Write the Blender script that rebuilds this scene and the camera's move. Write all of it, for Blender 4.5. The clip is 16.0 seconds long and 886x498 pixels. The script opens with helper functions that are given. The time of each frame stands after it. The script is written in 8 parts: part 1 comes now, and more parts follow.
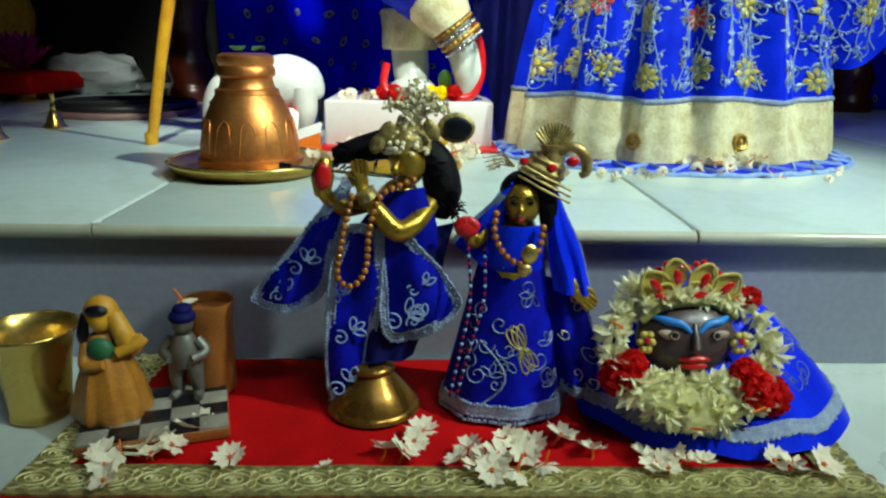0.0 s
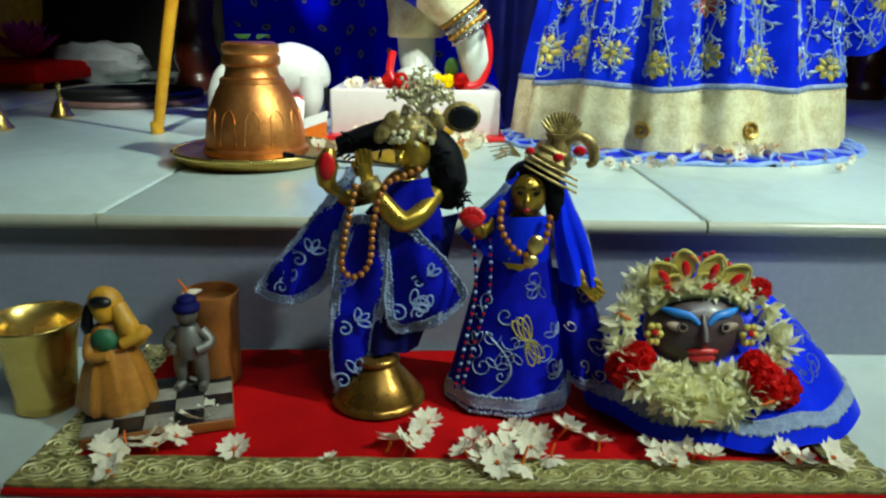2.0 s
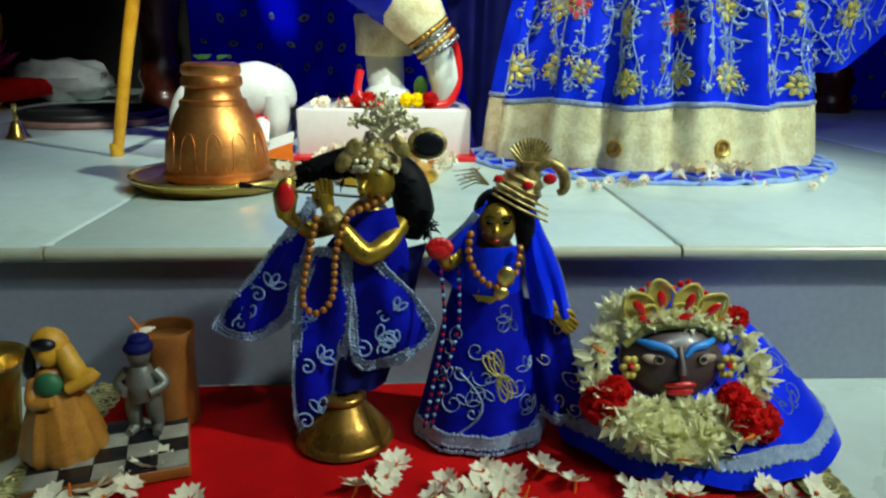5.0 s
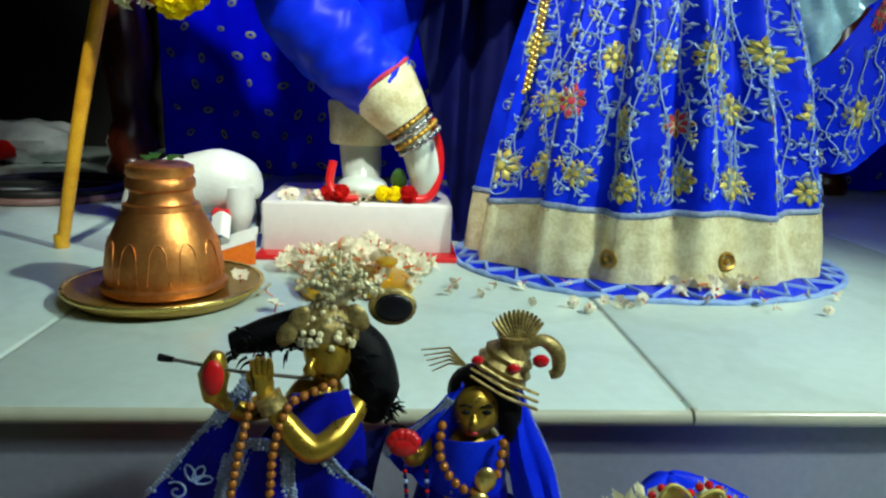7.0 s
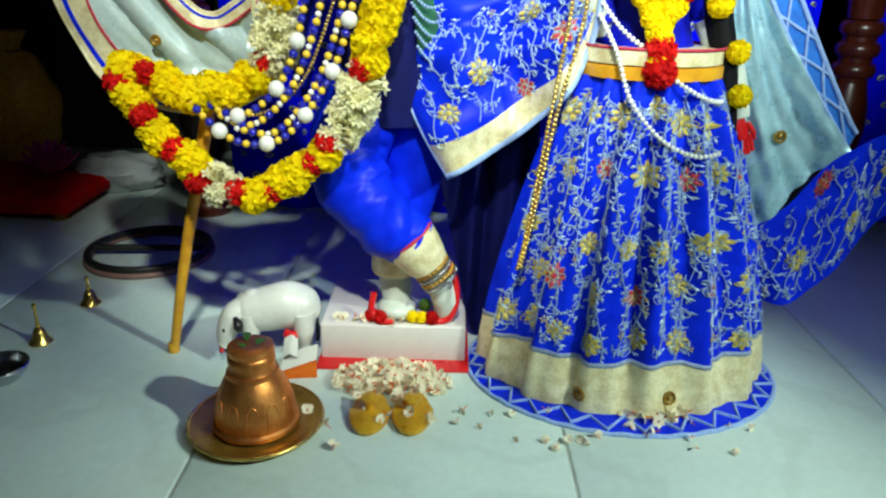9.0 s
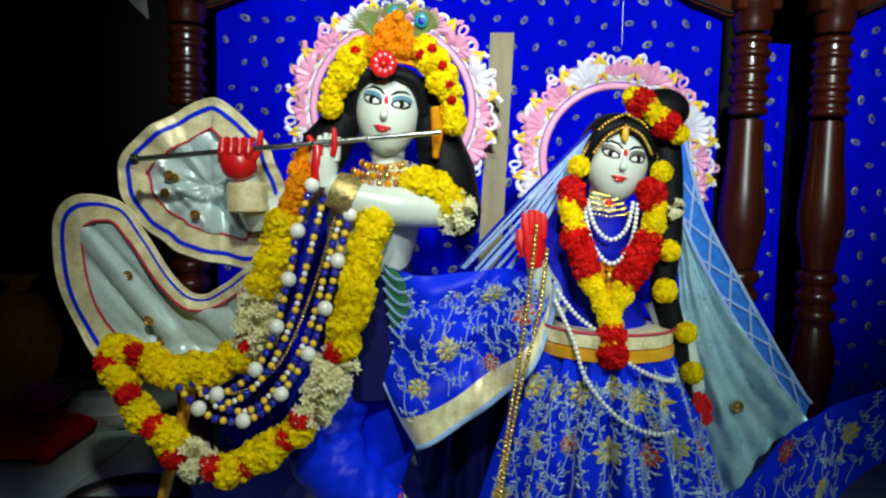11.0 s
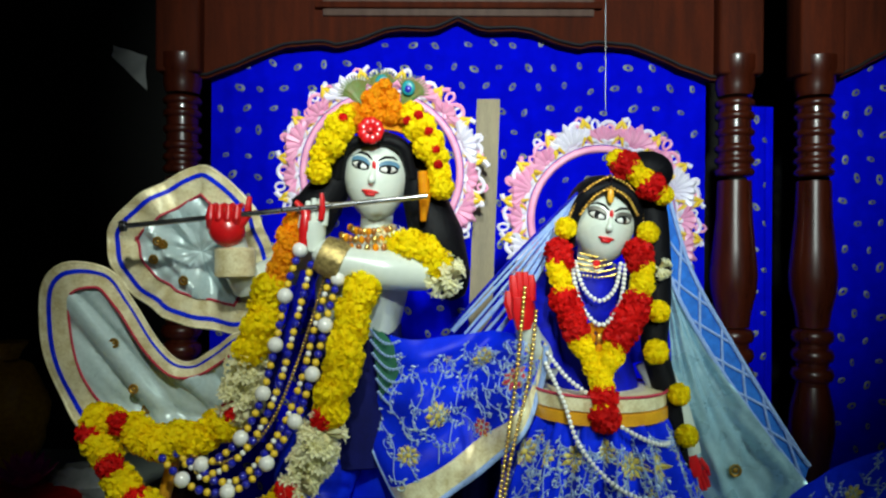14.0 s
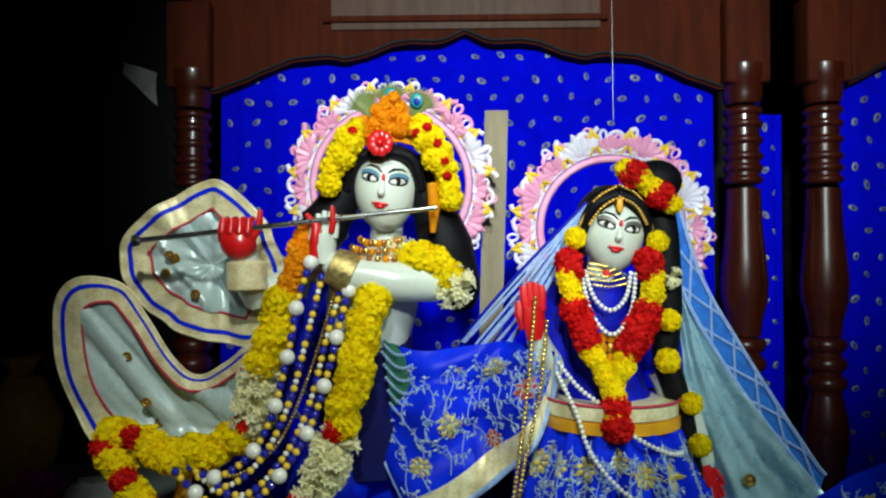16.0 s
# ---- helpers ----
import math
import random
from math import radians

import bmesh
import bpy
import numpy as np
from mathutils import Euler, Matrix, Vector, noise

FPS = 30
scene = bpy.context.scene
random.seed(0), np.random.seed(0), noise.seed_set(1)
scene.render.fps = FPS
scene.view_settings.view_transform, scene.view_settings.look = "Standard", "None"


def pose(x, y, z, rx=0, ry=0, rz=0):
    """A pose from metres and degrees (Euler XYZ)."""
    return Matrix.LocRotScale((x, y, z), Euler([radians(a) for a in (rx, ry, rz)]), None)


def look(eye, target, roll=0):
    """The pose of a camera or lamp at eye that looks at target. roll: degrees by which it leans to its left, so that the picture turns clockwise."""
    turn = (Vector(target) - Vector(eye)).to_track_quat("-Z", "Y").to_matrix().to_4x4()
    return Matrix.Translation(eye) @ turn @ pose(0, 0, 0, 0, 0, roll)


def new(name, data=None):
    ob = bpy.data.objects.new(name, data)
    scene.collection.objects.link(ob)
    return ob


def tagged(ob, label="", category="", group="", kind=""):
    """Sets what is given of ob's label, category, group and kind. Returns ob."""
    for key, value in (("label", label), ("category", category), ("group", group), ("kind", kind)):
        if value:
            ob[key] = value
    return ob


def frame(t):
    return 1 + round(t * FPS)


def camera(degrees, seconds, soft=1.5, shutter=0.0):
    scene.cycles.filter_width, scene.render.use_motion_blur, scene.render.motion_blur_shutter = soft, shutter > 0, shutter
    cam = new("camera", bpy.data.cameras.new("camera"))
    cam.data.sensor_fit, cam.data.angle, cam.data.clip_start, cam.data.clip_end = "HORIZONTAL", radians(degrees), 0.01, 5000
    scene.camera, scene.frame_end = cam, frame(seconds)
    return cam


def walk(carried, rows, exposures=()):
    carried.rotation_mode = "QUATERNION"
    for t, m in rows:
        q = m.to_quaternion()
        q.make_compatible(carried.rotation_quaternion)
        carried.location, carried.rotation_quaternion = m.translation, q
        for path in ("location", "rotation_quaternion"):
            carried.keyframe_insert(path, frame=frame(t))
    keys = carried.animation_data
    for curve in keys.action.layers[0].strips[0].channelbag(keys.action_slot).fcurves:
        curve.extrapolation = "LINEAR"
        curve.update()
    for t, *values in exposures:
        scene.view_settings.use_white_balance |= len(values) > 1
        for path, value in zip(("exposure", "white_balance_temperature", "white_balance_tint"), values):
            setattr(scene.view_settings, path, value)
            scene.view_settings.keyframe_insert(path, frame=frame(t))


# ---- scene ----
cam = camera(64.5, 16.0, soft=2.3)
PATH = [
    (0, (0.033, -0.771, 0.373), (0.075, 1.146, -0.196), 1.0),
    (0.5, (0.039, -0.773, 0.369), (0.053, 1.133, -0.239), 0.7),
    (1, (0.037, -0.775, 0.371), (0.04, 1.128, -0.245), 0.8),
    (1.5, (0.043, -0.77, 0.369), (0.067, 1.137, -0.236), 1.0),
    (2, (0.036, -0.764, 0.373), (0.055, 1.143, -0.227), 0.8),
    (2.5, (0.035, -0.76, 0.373), (0.055, 1.146, -0.233), 0.0),
    (3, (0.035, -0.757, 0.373), (0.08, 1.15, -0.23), -0.2),
    (5.3, (0.046, -0.73, 0.387), (0.134, 1.191, -0.162), 0.6),
    (5.5, (0.047, -0.741, 0.395), (0.117, 1.19, -0.122), 0.6),
    (6, (0.059, -0.721, 0.428), (0.117, 1.227, -0.02), 1.4),
    (6.5, (0.065, -0.626, 0.411), (0.23, 1.332, 0.038), 3.4),
    (7, (0.062, -0.594, 0.453), (0.191, 1.352, 0.012), 2.0),
    (7.5, (0.065, -0.59, 0.568), (0.234, 1.327, 0.025), 2.6),
    (8, (0.064, -0.651, 0.768), (0.157, 1.215, 0.055), 2.4),
    (8.5, (0.077, -0.732, 0.926), (0.121, 1.104, 0.136), 1.4),
    (9, (0.105, -0.788, 0.987), (0.097, 1.073, 0.254), 1.4),
    (9.5, (0.12, -0.807, 1.034), (0.075, 1.109, 0.464), 1.2),
    (10, (0.167, -0.827, 1.092), (0.086, 1.126, 0.669), 0.7),
    (10.2, (0.162, -0.824, 1.145), (0.116, 1.145, 0.796), -0.0),
    (12.3, (0.179, -0.83, 1.155), (0.164, 1.165, 1.019), 2.2),
    (12.5, (0.181, -0.828, 1.157), (0.17, 1.166, 0.998), 2.0),
    (13, (0.184, -0.824, 1.154), (0.166, 1.173, 1.052), 1.3),
    (13.5, (0.183, -0.826, 1.151), (0.174, 1.174, 1.121), 0.7),
    (14, (0.185, -0.824, 1.151), (0.164, 1.176, 1.142), 0.4),
    (14.5, (0.183, -0.826, 1.15), (0.17, 1.174, 1.17), 0.1),
    (15, (0.183, -0.827, 1.149), (0.152, 1.173, 1.185), 0.2),
    (15.5, (0.182, -0.828, 1.149), (0.163, 1.171, 1.162), 0.7),
    (16, (0.182, -0.829, 1.15), (0.137, 1.17, 1.174), -0.2),
]
EXPOSE = [(0, 0.22), (5.5, 0.08), (7, 0.0), (8.5, -0.14), (9.5, -0.50), (10, -0.84), (12.5, -1.58), (14.0, -1.42), (16, -1.42)]
walk(cam, [(t, look(eye, target, roll)) for t, eye, target, roll in PATH], EXPOSE)

# ---- light ----
world = bpy.data.worlds.new("night_room")
world.use_nodes = True
world.node_tree.nodes["Background"].inputs["Color"].default_value = (0.55, 0.7, 1.0, 1)
world.node_tree.nodes["Background"].inputs["Strength"].default_value = 0.004
scene.world = world


def area(name, eye, target, size, watts, colour):
    data = bpy.data.lights.new(name, "AREA")
    data.shape, data.size, data.size_y = "RECTANGLE", size[0], size[1]
    data.energy, data.color = watts, colour
    data.spread = radians(80)
    ob = new(name, data)
    ob.matrix_world = look(eye, target)
    return ob


def spot(name, eye, target, angle, blend, watts, colour, radius):
    data = bpy.data.lights.new(name, "SPOT")
    data.spot_size, data.spot_blend, data.shadow_soft_size = radians(angle), blend, radius
    data.energy, data.color = watts, colour
    ob = new(name, data)
    ob.matrix_world = look(eye, target)
    return ob


spot("altar_spot_light", (1.75, -0.80, 1.95), (0.26, 0.38, 0.28), 44, 0.9, 235, (0.80, 1.0, 0.86), 0.05)
spot("altar_spot_light", (0.15, -1.10, 2.45), (-0.02, 0.56, 1.10), 36, 0.55, 300, (0.93, 1.0, 0.86), 0.05)
spot("hall_spot_light", (0.50, -2.30, 2.35), (0.50, 1.8, 1.76), 46, 0.85, 1320, (0.86, 1.0, 0.96), 0.09)
area("tube_lamp_light", (0.95, -1.35, 2.45), (0.25, -0.10, 0.1), (1.1, 0.06), 3.9, (0.80, 0.98, 0.97))


# ---- materials ----
def mat(name, c1, c2=None, rough=0.5, metal=0.0, scale=30.0, bump=0.1, fine=None, sheen=0.0, coat=0.0, spread=0.0, trans=0.0, thin=0.0, contrast=0.5, spec=0.5):
    """A surface whose colour wanders between c1 and c2 at two scales, with fine relief."""
    m = bpy.data.materials.new(name)
    m.use_nodes = True
    nt = m.node_tree
    bsdf = nt.nodes["Principled BSDF"]
    link = nt.links.new
    tc = nt.nodes.new("ShaderNodeTexCoord")
    n1 = nt.nodes.new("ShaderNodeTexNoise")
    n1.inputs["Scale"].default_value, n1.inputs["Detail"].default_value = scale, 5
    n2 = nt.nodes.new("ShaderNodeTexNoise")
    n2.inputs["Scale"].default_value, n2.inputs["Detail"].default_value = fine or scale * 9, 3
    link(tc.outputs["Object"], n1.inputs["Vector"])
    link(tc.outputs["Object"], n2.inputs["Vector"])
    mixf = nt.nodes.new("ShaderNodeMath")
    mixf.operation = "MULTIPLY_ADD"
    mixf.inputs[1].default_value = 0.35
    link(n2.outputs["Fac"], mixf.inputs[0])
    half = nt.nodes.new("ShaderNodeMath")
    half.operation = "MULTIPLY"
    half.inputs[1].default_value = 0.65
    link(n1.outputs["Fac"], half.inputs[0])
    link(half.outputs[0], mixf.inputs[2])
    ramp = nt.nodes.new("ShaderNodeValToRGB")
    ramp.color_ramp.elements[0].position, ramp.color_ramp.elements[1].position = 0.5 - contrast / 3, 0.5 + contrast / 3
    c2 = c2 or tuple(c * 0.75 for c in c1)
    ramp.color_ramp.elements[0].color, ramp.color_ramp.elements[1].color = (*c2, 1), (*c1, 1)
    link(mixf.outputs[0], ramp.inputs["Fac"])
    out = ramp.outputs["Color"]
    if spread:
        info = nt.nodes.new("ShaderNodeObjectInfo")
        hsv = nt.nodes.new("ShaderNodeHueSaturation")
        mr = nt.nodes.new("ShaderNodeMapRange")
        mr.inputs["To Min"].default_value, mr.inputs["To Max"].default_value = 1 - spread, 1 + spread
        link(info.outputs["Random"], mr.inputs["Value"])
        link(mr.outputs[0], hsv.inputs["Value"])
        link(out, hsv.inputs["Color"])
        out = hsv.outputs["Color"]
    link(out, bsdf.inputs["Base Color"])
    rr = nt.nodes.new("ShaderNodeMapRange")
    rr.inputs["To Min"].default_value, rr.inputs["To Max"].default_value = max(0.02, rough - 0.1), min(1, rough + 0.1)
    link(n1.outputs["Fac"], rr.inputs["Value"])
    link(rr.outputs[0], bsdf.inputs["Roughness"])
    bsdf.inputs["Metallic"].default_value = metal
    bsdf.inputs["Specular IOR Level"].default_value = spec
    if bump:
        b = nt.nodes.new("ShaderNodeBump")
        b.inputs["Strength"].default_value, b.inputs["Distance"].default_value = bump, 0.002
        link(mixf.outputs[0], b.inputs["Height"])
        link(b.outputs[0], bsdf.inputs["Normal"])
    bsdf.inputs["Sheen Weight"].default_value, bsdf.inputs["Coat Weight"].default_value = sheen, coat
    bsdf.inputs["Coat Roughness"].default_value = 0.08
    bsdf.inputs["Transmission Weight"].default_value = trans
    if thin:
        # light that shines through thin petals
        glow = nt.nodes.new("ShaderNodeBsdfTranslucent")
        mixs = nt.nodes.new("ShaderNodeMixShader")
        mixs.inputs["Fac"].default_value = thin
        link(out, glow.inputs["Color"])
        link(bsdf.outputs[0], mixs.inputs[1])
        link(glow.outputs[0], mixs.inputs[2])
        link(mixs.outputs[0], nt.nodes["Material Output"].inputs["Surface"])
    return m


def marble(name, light, vein, scale, rough):
    m = mat(name, light, tuple(c * 0.86 for c in light), rough, scale=3.0, bump=0.02, fine=60)
    nt = m.node_tree
    bsdf = nt.nodes["Principled BSDF"]
    tc = nt.nodes.new("ShaderNodeTexCoord")
    wave = nt.nodes.new("ShaderNodeTexWave")
    wave.bands_direction = "DIAGONAL"
    wave.inputs["Scale"].default_value, wave.inputs["Distortion"].default_value = scale, 14
    wave.inputs["Detail"].default_value, wave.inputs["Detail Scale"].default_value = 4, 1.3
    nt.links.new(tc.outputs["Object"], wave.inputs["Vector"])
    ramp = nt.nodes.new("ShaderNodeValToRGB")
    ramp.color_ramp.elements[0].position, ramp.color_ramp.elements[1].position = 0.0, 0.16
    ramp.color_ramp.elements[0].color, ramp.color_ramp.elements[1].color = (0.16, 0.16, 0.16, 1), (0, 0, 0, 1)
    nt.links.new(wave.outputs["Fac"], ramp.inputs["Fac"])
    mix = nt.nodes.new("ShaderNodeMix")
    mix.data_type = "RGBA"
    old = bsdf.inputs["Base Color"].links[0].from_socket
    nt.links.new(ramp.outputs["Color"], mix.inputs["Factor"])
    nt.links.new(old, mix.inputs["A"])
    mix.inputs["B"].default_value = (*vein, 1)
    nt.links.new(mix.outputs["Result"], bsdf.inputs["Base Color"])
    return m


def wood(name, c1, c2, rough, coat):
    m = mat(name, c1, c2, rough, scale=6, bump=0.15, fine=90, coat=coat)
    for n in m.node_tree.nodes:
        if n.type == "TEX_NOISE":
            mp = m.node_tree.nodes.new("ShaderNodeMapping")
            mp.inputs["Scale"].default_value = (6, 6, 0.7)
            src = n.inputs["Vector"].links[0].from_socket
            m.node_tree.links.new(src, mp.inputs["Vector"])
            m.node_tree.links.new(mp.outputs[0], n.inputs["Vector"])
    return m


M_SLAB = marble("platform_marble", (0.64, 0.77, 0.73), (0.36, 0.44, 0.40), 1.6, 0.22)
M_FLOOR = marble("floor_marble", (0.56, 0.64, 0.60), (0.32, 0.37, 0.35), 1.1, 0.25)
M_RISER = mat("riser_paint", (0.30, 0.31, 0.40), (0.22, 0.24, 0.30), 0.45, scale=5, bump=0.08, fine=120)
M_GROUT = mat("joint_grout", (0.44, 0.48, 0.43), None, 0.8)
M_NOSE = marble("slab_edge_marble", (0.50, 0.50, 0.38), (0.30, 0.28, 0.18), 3.0, 0.25)
# near-black so that the unlit depth of the room lies in the colour
M_WALL = mat("unlit_wall_dark", (0.012, 0.012, 0.010), (0.006, 0.006, 0.005), 0.9, scale=4, bump=0.1)
M_CEIL = mat("ceiling_paint", (0.18, 0.18, 0.17), None, 0.8, scale=4)
M_WOOD = wood("dark_red_lacquered_wood", (0.085, 0.013, 0.004), (0.034, 0.006, 0.0025), 0.30, 0.30)
M_ARCH = wood("dull_red_brown_wood", (0.105, 0.018, 0.006), (0.045, 0.009, 0.004), 0.75, 0.0)
M_ARCH.node_tree.nodes["Principled BSDF"].inputs["Specular IOR Level"].default_value = 0.10
M_EDGE = mat("dark_edge_paint", (0.010, 0.008, 0.008), None, 0.7, scale=20)
M_PANEL = wood("pale_grey_brown_wood", (0.150, 0.085, 0.062), (0.085, 0.040, 0.028), 0.7, 0.0)
M_PLANK = wood("grey_weathered_wood", (0.30, 0.25, 0.16), (0.18, 0.15, 0.10), 0.75, 0.0)
BLUE, NAVY = (0.012, 0.02, 0.62), (0.006, 0.008, 0.20)
M_CURT = mat("blue_curtain_satin", (0.001, 0.004, 0.94), (0.001, 0.002, 0.70), 0.85, scale=14, bump=0.12, fine=400, spec=0.02)
M_BLUE = mat("royal_blue_silk", (0.004, 0.034, 0.90), (0.002, 0.012, 0.58), 0.38, scale=22, bump=0.18, fine=500, spec=0.12)
M_BLUEV = mat("deep_blue_velvet", (0.003, 0.008, 0.52), (0.002, 0.003, 0.22), 0.55, scale=40, bump=0.3, fine=600, spec=0.12)
M_NAVY = mat("navy_cloth", (0.006, 0.008, 0.11), (0.004, 0.005, 0.05), 0.6, scale=18, bump=0.2, fine=400, spec=0.12)
M_SILVER = mat("silver_satin", (0.62, 0.76, 0.78), (0.42, 0.56, 0.58), 0.30, 0.10, scale=16, bump=0.6, fine=110)
M_LID = mat("eyelid_paint", (0.10, 0.24, 0.36), (0.07, 0.17, 0.27), 0.5, scale=60, bump=0.05)
M_VEIL = mat("pale_blue_satin", (0.44, 0.68, 0.78), (0.26, 0.46, 0.58), 0.28, 0.25, scale=14, bump=0.6, fine=110)
M_GOLDB = mat("gold_brocade", (0.92, 0.86, 0.58), (0.66, 0.56, 0.29), 0.38, 0.12, scale=40, bump=0.8, fine=190, contrast=0.35)
M_GOLDT = mat("gold_thread", (0.74, 0.62, 0.17), (0.46, 0.36, 0.07), 0.45, 0.15, scale=90, bump=0.5, fine=700, spec=0.12)
M_FOIL = mat("curtain_foil", (0.30, 0.32, 0.22), (0.14, 0.16, 0.20), 0.5, 0.3, scale=60, bump=0.3)
M_SILVT = mat("silver_thread", (0.36, 0.50, 0.78), (0.22, 0.32, 0.58), 0.55, 0.0, scale=90, bump=0.5, fine=700, spec=0.12)
M_SILVB = mat("dull_silver_braid", (0.36, 0.44, 0.58), (0.16, 0.22, 0.38), 0.45, 0.2, scale=160, bump=0.8, fine=900)
M_PALET = mat("pale_silver_thread", (0.56, 0.68, 0.72), (0.38, 0.52, 0.62), 0.4, 0.2, scale=90, bump=0.5, fine=700)
M_REDT = mat("red_thread", (0.62, 0.06, 0.10), (0.36, 0.03, 0.06), 0.45, scale=90, bump=0.4, spec=0.12)
M_SKYT = mat("sky_blue_braid", (0.40, 0.55, 0.88), (0.22, 0.36, 0.74), 0.5, scale=90, bump=0.4, spec=0.12)
M_NET = mat("light_blue_net", (0.03, 0.22, 0.78), (0.02, 0.12, 0.5), 0.5, scale=70, bump=0.4, sheen=0.3, spec=0.12)
M_BRASS = mat("polished_brass", (0.90, 0.66, 0.20), (0.68, 0.44, 0.10), 0.26, 0.9, scale=12, bump=0.06, fine=200)
M_BRASSD = mat("aged_brass", (0.64, 0.39, 0.07), (0.36, 0.19, 0.03), 0.40, 0.8, scale=30, bump=0.25, fine=240)
M_AMBER = mat("amber_brown_bead", (0.46, 0.17, 0.025), (0.26, 0.08, 0.012), 0.22, 0.25, scale=60, bump=0.1, coat=0.4)
M_STAND = mat("worn_bronze", (0.42, 0.22, 0.04), (0.22, 0.10, 0.02), 0.28, 0.8, scale=30, bump=0.15, fine=200)
M_ANTIQ = mat("antique_gold", (0.60, 0.46, 0.17), (0.24, 0.17, 0.06), 0.40, 0.6, scale=160, bump=0.8, fine=600, contrast=0.35)
M_COPPER = mat("hammered_copper", (0.86, 0.36, 0.10), (0.62, 0.20, 0.05), 0.40, 0.85, scale=26, bump=0.75, fine=150)
M_SKIN = mat("white_marble_skin", (0.68, 0.73, 0.66), (0.58, 0.64, 0.57), 0.30, scale=9, bump=0.02, coat=0.3)
M_REDP = mat("red_paint", (0.72, 0.012, 0.014), (0.5, 0.006, 0.01), 0.3, scale=30, bump=0.05, coat=0.3)
M_BLACK = mat("black_hair", (0.006, 0.006, 0.008), (0.003, 0.003, 0.004), 0.5, scale=120, bump=0.8, fine=900, spec=0.12)
M_INK = mat("black_paint", (0.008, 0.008, 0.012), None, 0.3, scale=40, bump=0.0)
M_WHITEP = mat("white_paint", (0.74, 0.75, 0.71), (0.60, 0.61, 0.58), 0.35, scale=16, bump=0.08)
M_BLOCK = marble("pedestal_marble", (0.70, 0.66, 0.64), (0.5, 0.46, 0.46), 2.4, 0.3)
M_VELVET = mat("red_velvet", (0.60, 0.003, 0.004), (0.34, 0.001, 0.002), 0.8, scale=16, bump=0.3, fine=500, spec=0.12)
M_LACE = mat("gold_lace", (0.34, 0.30, 0.10), (0.13, 0.12, 0.04), 0.5, 0.2, scale=110, bump=0.9, fine=420, contrast=0.25)
M_LACEHI = mat("raised_gold_lace", (0.90, 0.86, 0.50), (0.66, 0.58, 0.22), 0.32, 0.35, scale=140, bump=0.5)
M_IDOL = mat("golden_brass_idol", (0.62, 0.41, 0.05), (0.36, 0.21, 0.03), 0.30, 0.75, scale=70, bump=0.2)
M_MARI = mat("yellow_marigold", (0.98, 0.84, 0.004), (0.96, 0.74, 0.003), 0.7, scale=60, bump=0.2, spread=0.07, spec=0.12, thin=0.4)
M_ORAN = mat("orange_marigold", (0.96, 0.46, 0.008), (0.88, 0.30, 0.005), 0.6, scale=60, bump=0.25, spread=0.12, spec=0.12, thin=0.4)
M_ROSE = mat("red_petal", (0.84, 0.016, 0.012), (0.58, 0.006, 0.008), 0.6, scale=60, bump=0.15, spread=0.18, spec=0.12, thin=0.4)
M_CREAM = mat("cream_petal", (0.94, 0.93, 0.72), (0.92, 0.88, 0.52), 0.6, scale=60, bump=0.1, spread=0.06, spec=0.15, thin=0.4)
M_JASM = mat("white_petal", (0.94, 0.90, 0.76), (0.90, 0.80, 0.56), 0.55, scale=70, bump=0.1, spread=0.06, spec=0.12, thin=0.2)
M_STEM = mat("orange_flower_tube", (0.85, 0.20, 0.02), (0.68, 0.11, 0.015), 0.5, scale=70, spec=0.12)
M_LEAF = mat("green_leaf", (0.06, 0.17, 0.03), (0.03, 0.09, 0.02), 0.45, scale=40, bump=0.2)
M_PEARL = mat("white_pearl", (0.84, 0.84, 0.80), (0.74, 0.75, 0.72), 0.2, scale=40, bump=0.0, coat=0.6)
M_BEADB = mat("blue_bead", (0.014, 0.02, 0.42), (0.01, 0.012, 0.28), 0.15, scale=40, bump=0.0, coat=0.6)
M_PINK = mat("pink_painted_metal", (0.86, 0.40, 0.58), (0.72, 0.26, 0.46), 0.4, scale=40, bump=0.1, spread=0.06)
M_LILAC = mat("white_lilac_paint", (0.80, 0.76, 0.84), (0.66, 0.62, 0.78), 0.4, scale=40, bump=0.1)
M_YELP = mat("yellow_paint", (0.86, 0.60, 0.04), (0.66, 0.42, 0.02), 0.4, scale=40, bump=0.1)
M_SAND = mat("golden_sandal_brass", (0.84, 0.50, 0.03), (0.66, 0.32, 0.015), 0.32, 0.35, scale=40, bump=0.2)
M_STICK = mat("yellow_painted_wood", (0.82, 0.42, 0.02), (0.62, 0.27, 0.012), 0.4, scale=26, bump=0.15, coat=0.2)
M_TERRA = mat("terracotta_clay", (0.34, 0.12, 0.022), (0.19, 0.06, 0.012), 0.45, scale=40, bump=0.3)
M_GREY = mat("grey_metal_figure", (0.24, 0.23, 0.20), (0.12, 0.12, 0.11), 0.42, 0.5, scale=50, bump=0.3)
M_OCHRE = mat("ochre_painted_clay", (0.78, 0.42, 0.03), (0.55, 0.24, 0.02), 0.5, scale=50, bump=0.3)
M_ORCLAY = mat("glazed_orange_clay", (0.58, 0.25, 0.035), (0.34, 0.12, 0.018), 0.35, scale=60, bump=0.4, coat=0.3)
M_GREENP = mat("green_paint", (0.03, 0.16, 0.07), None, 0.5, scale=50)
M_FACE = mat("dark_brown_painted_face", (0.075, 0.045, 0.045), (0.045, 0.025, 0.028), 0.4, scale=24, bump=0.08, coat=0.2)
M_EYEW = mat("dull_cream_eye_paint", (0.42, 0.30, 0.22), (0.30, 0.20, 0.15), 0.5, scale=60, bump=0.05)
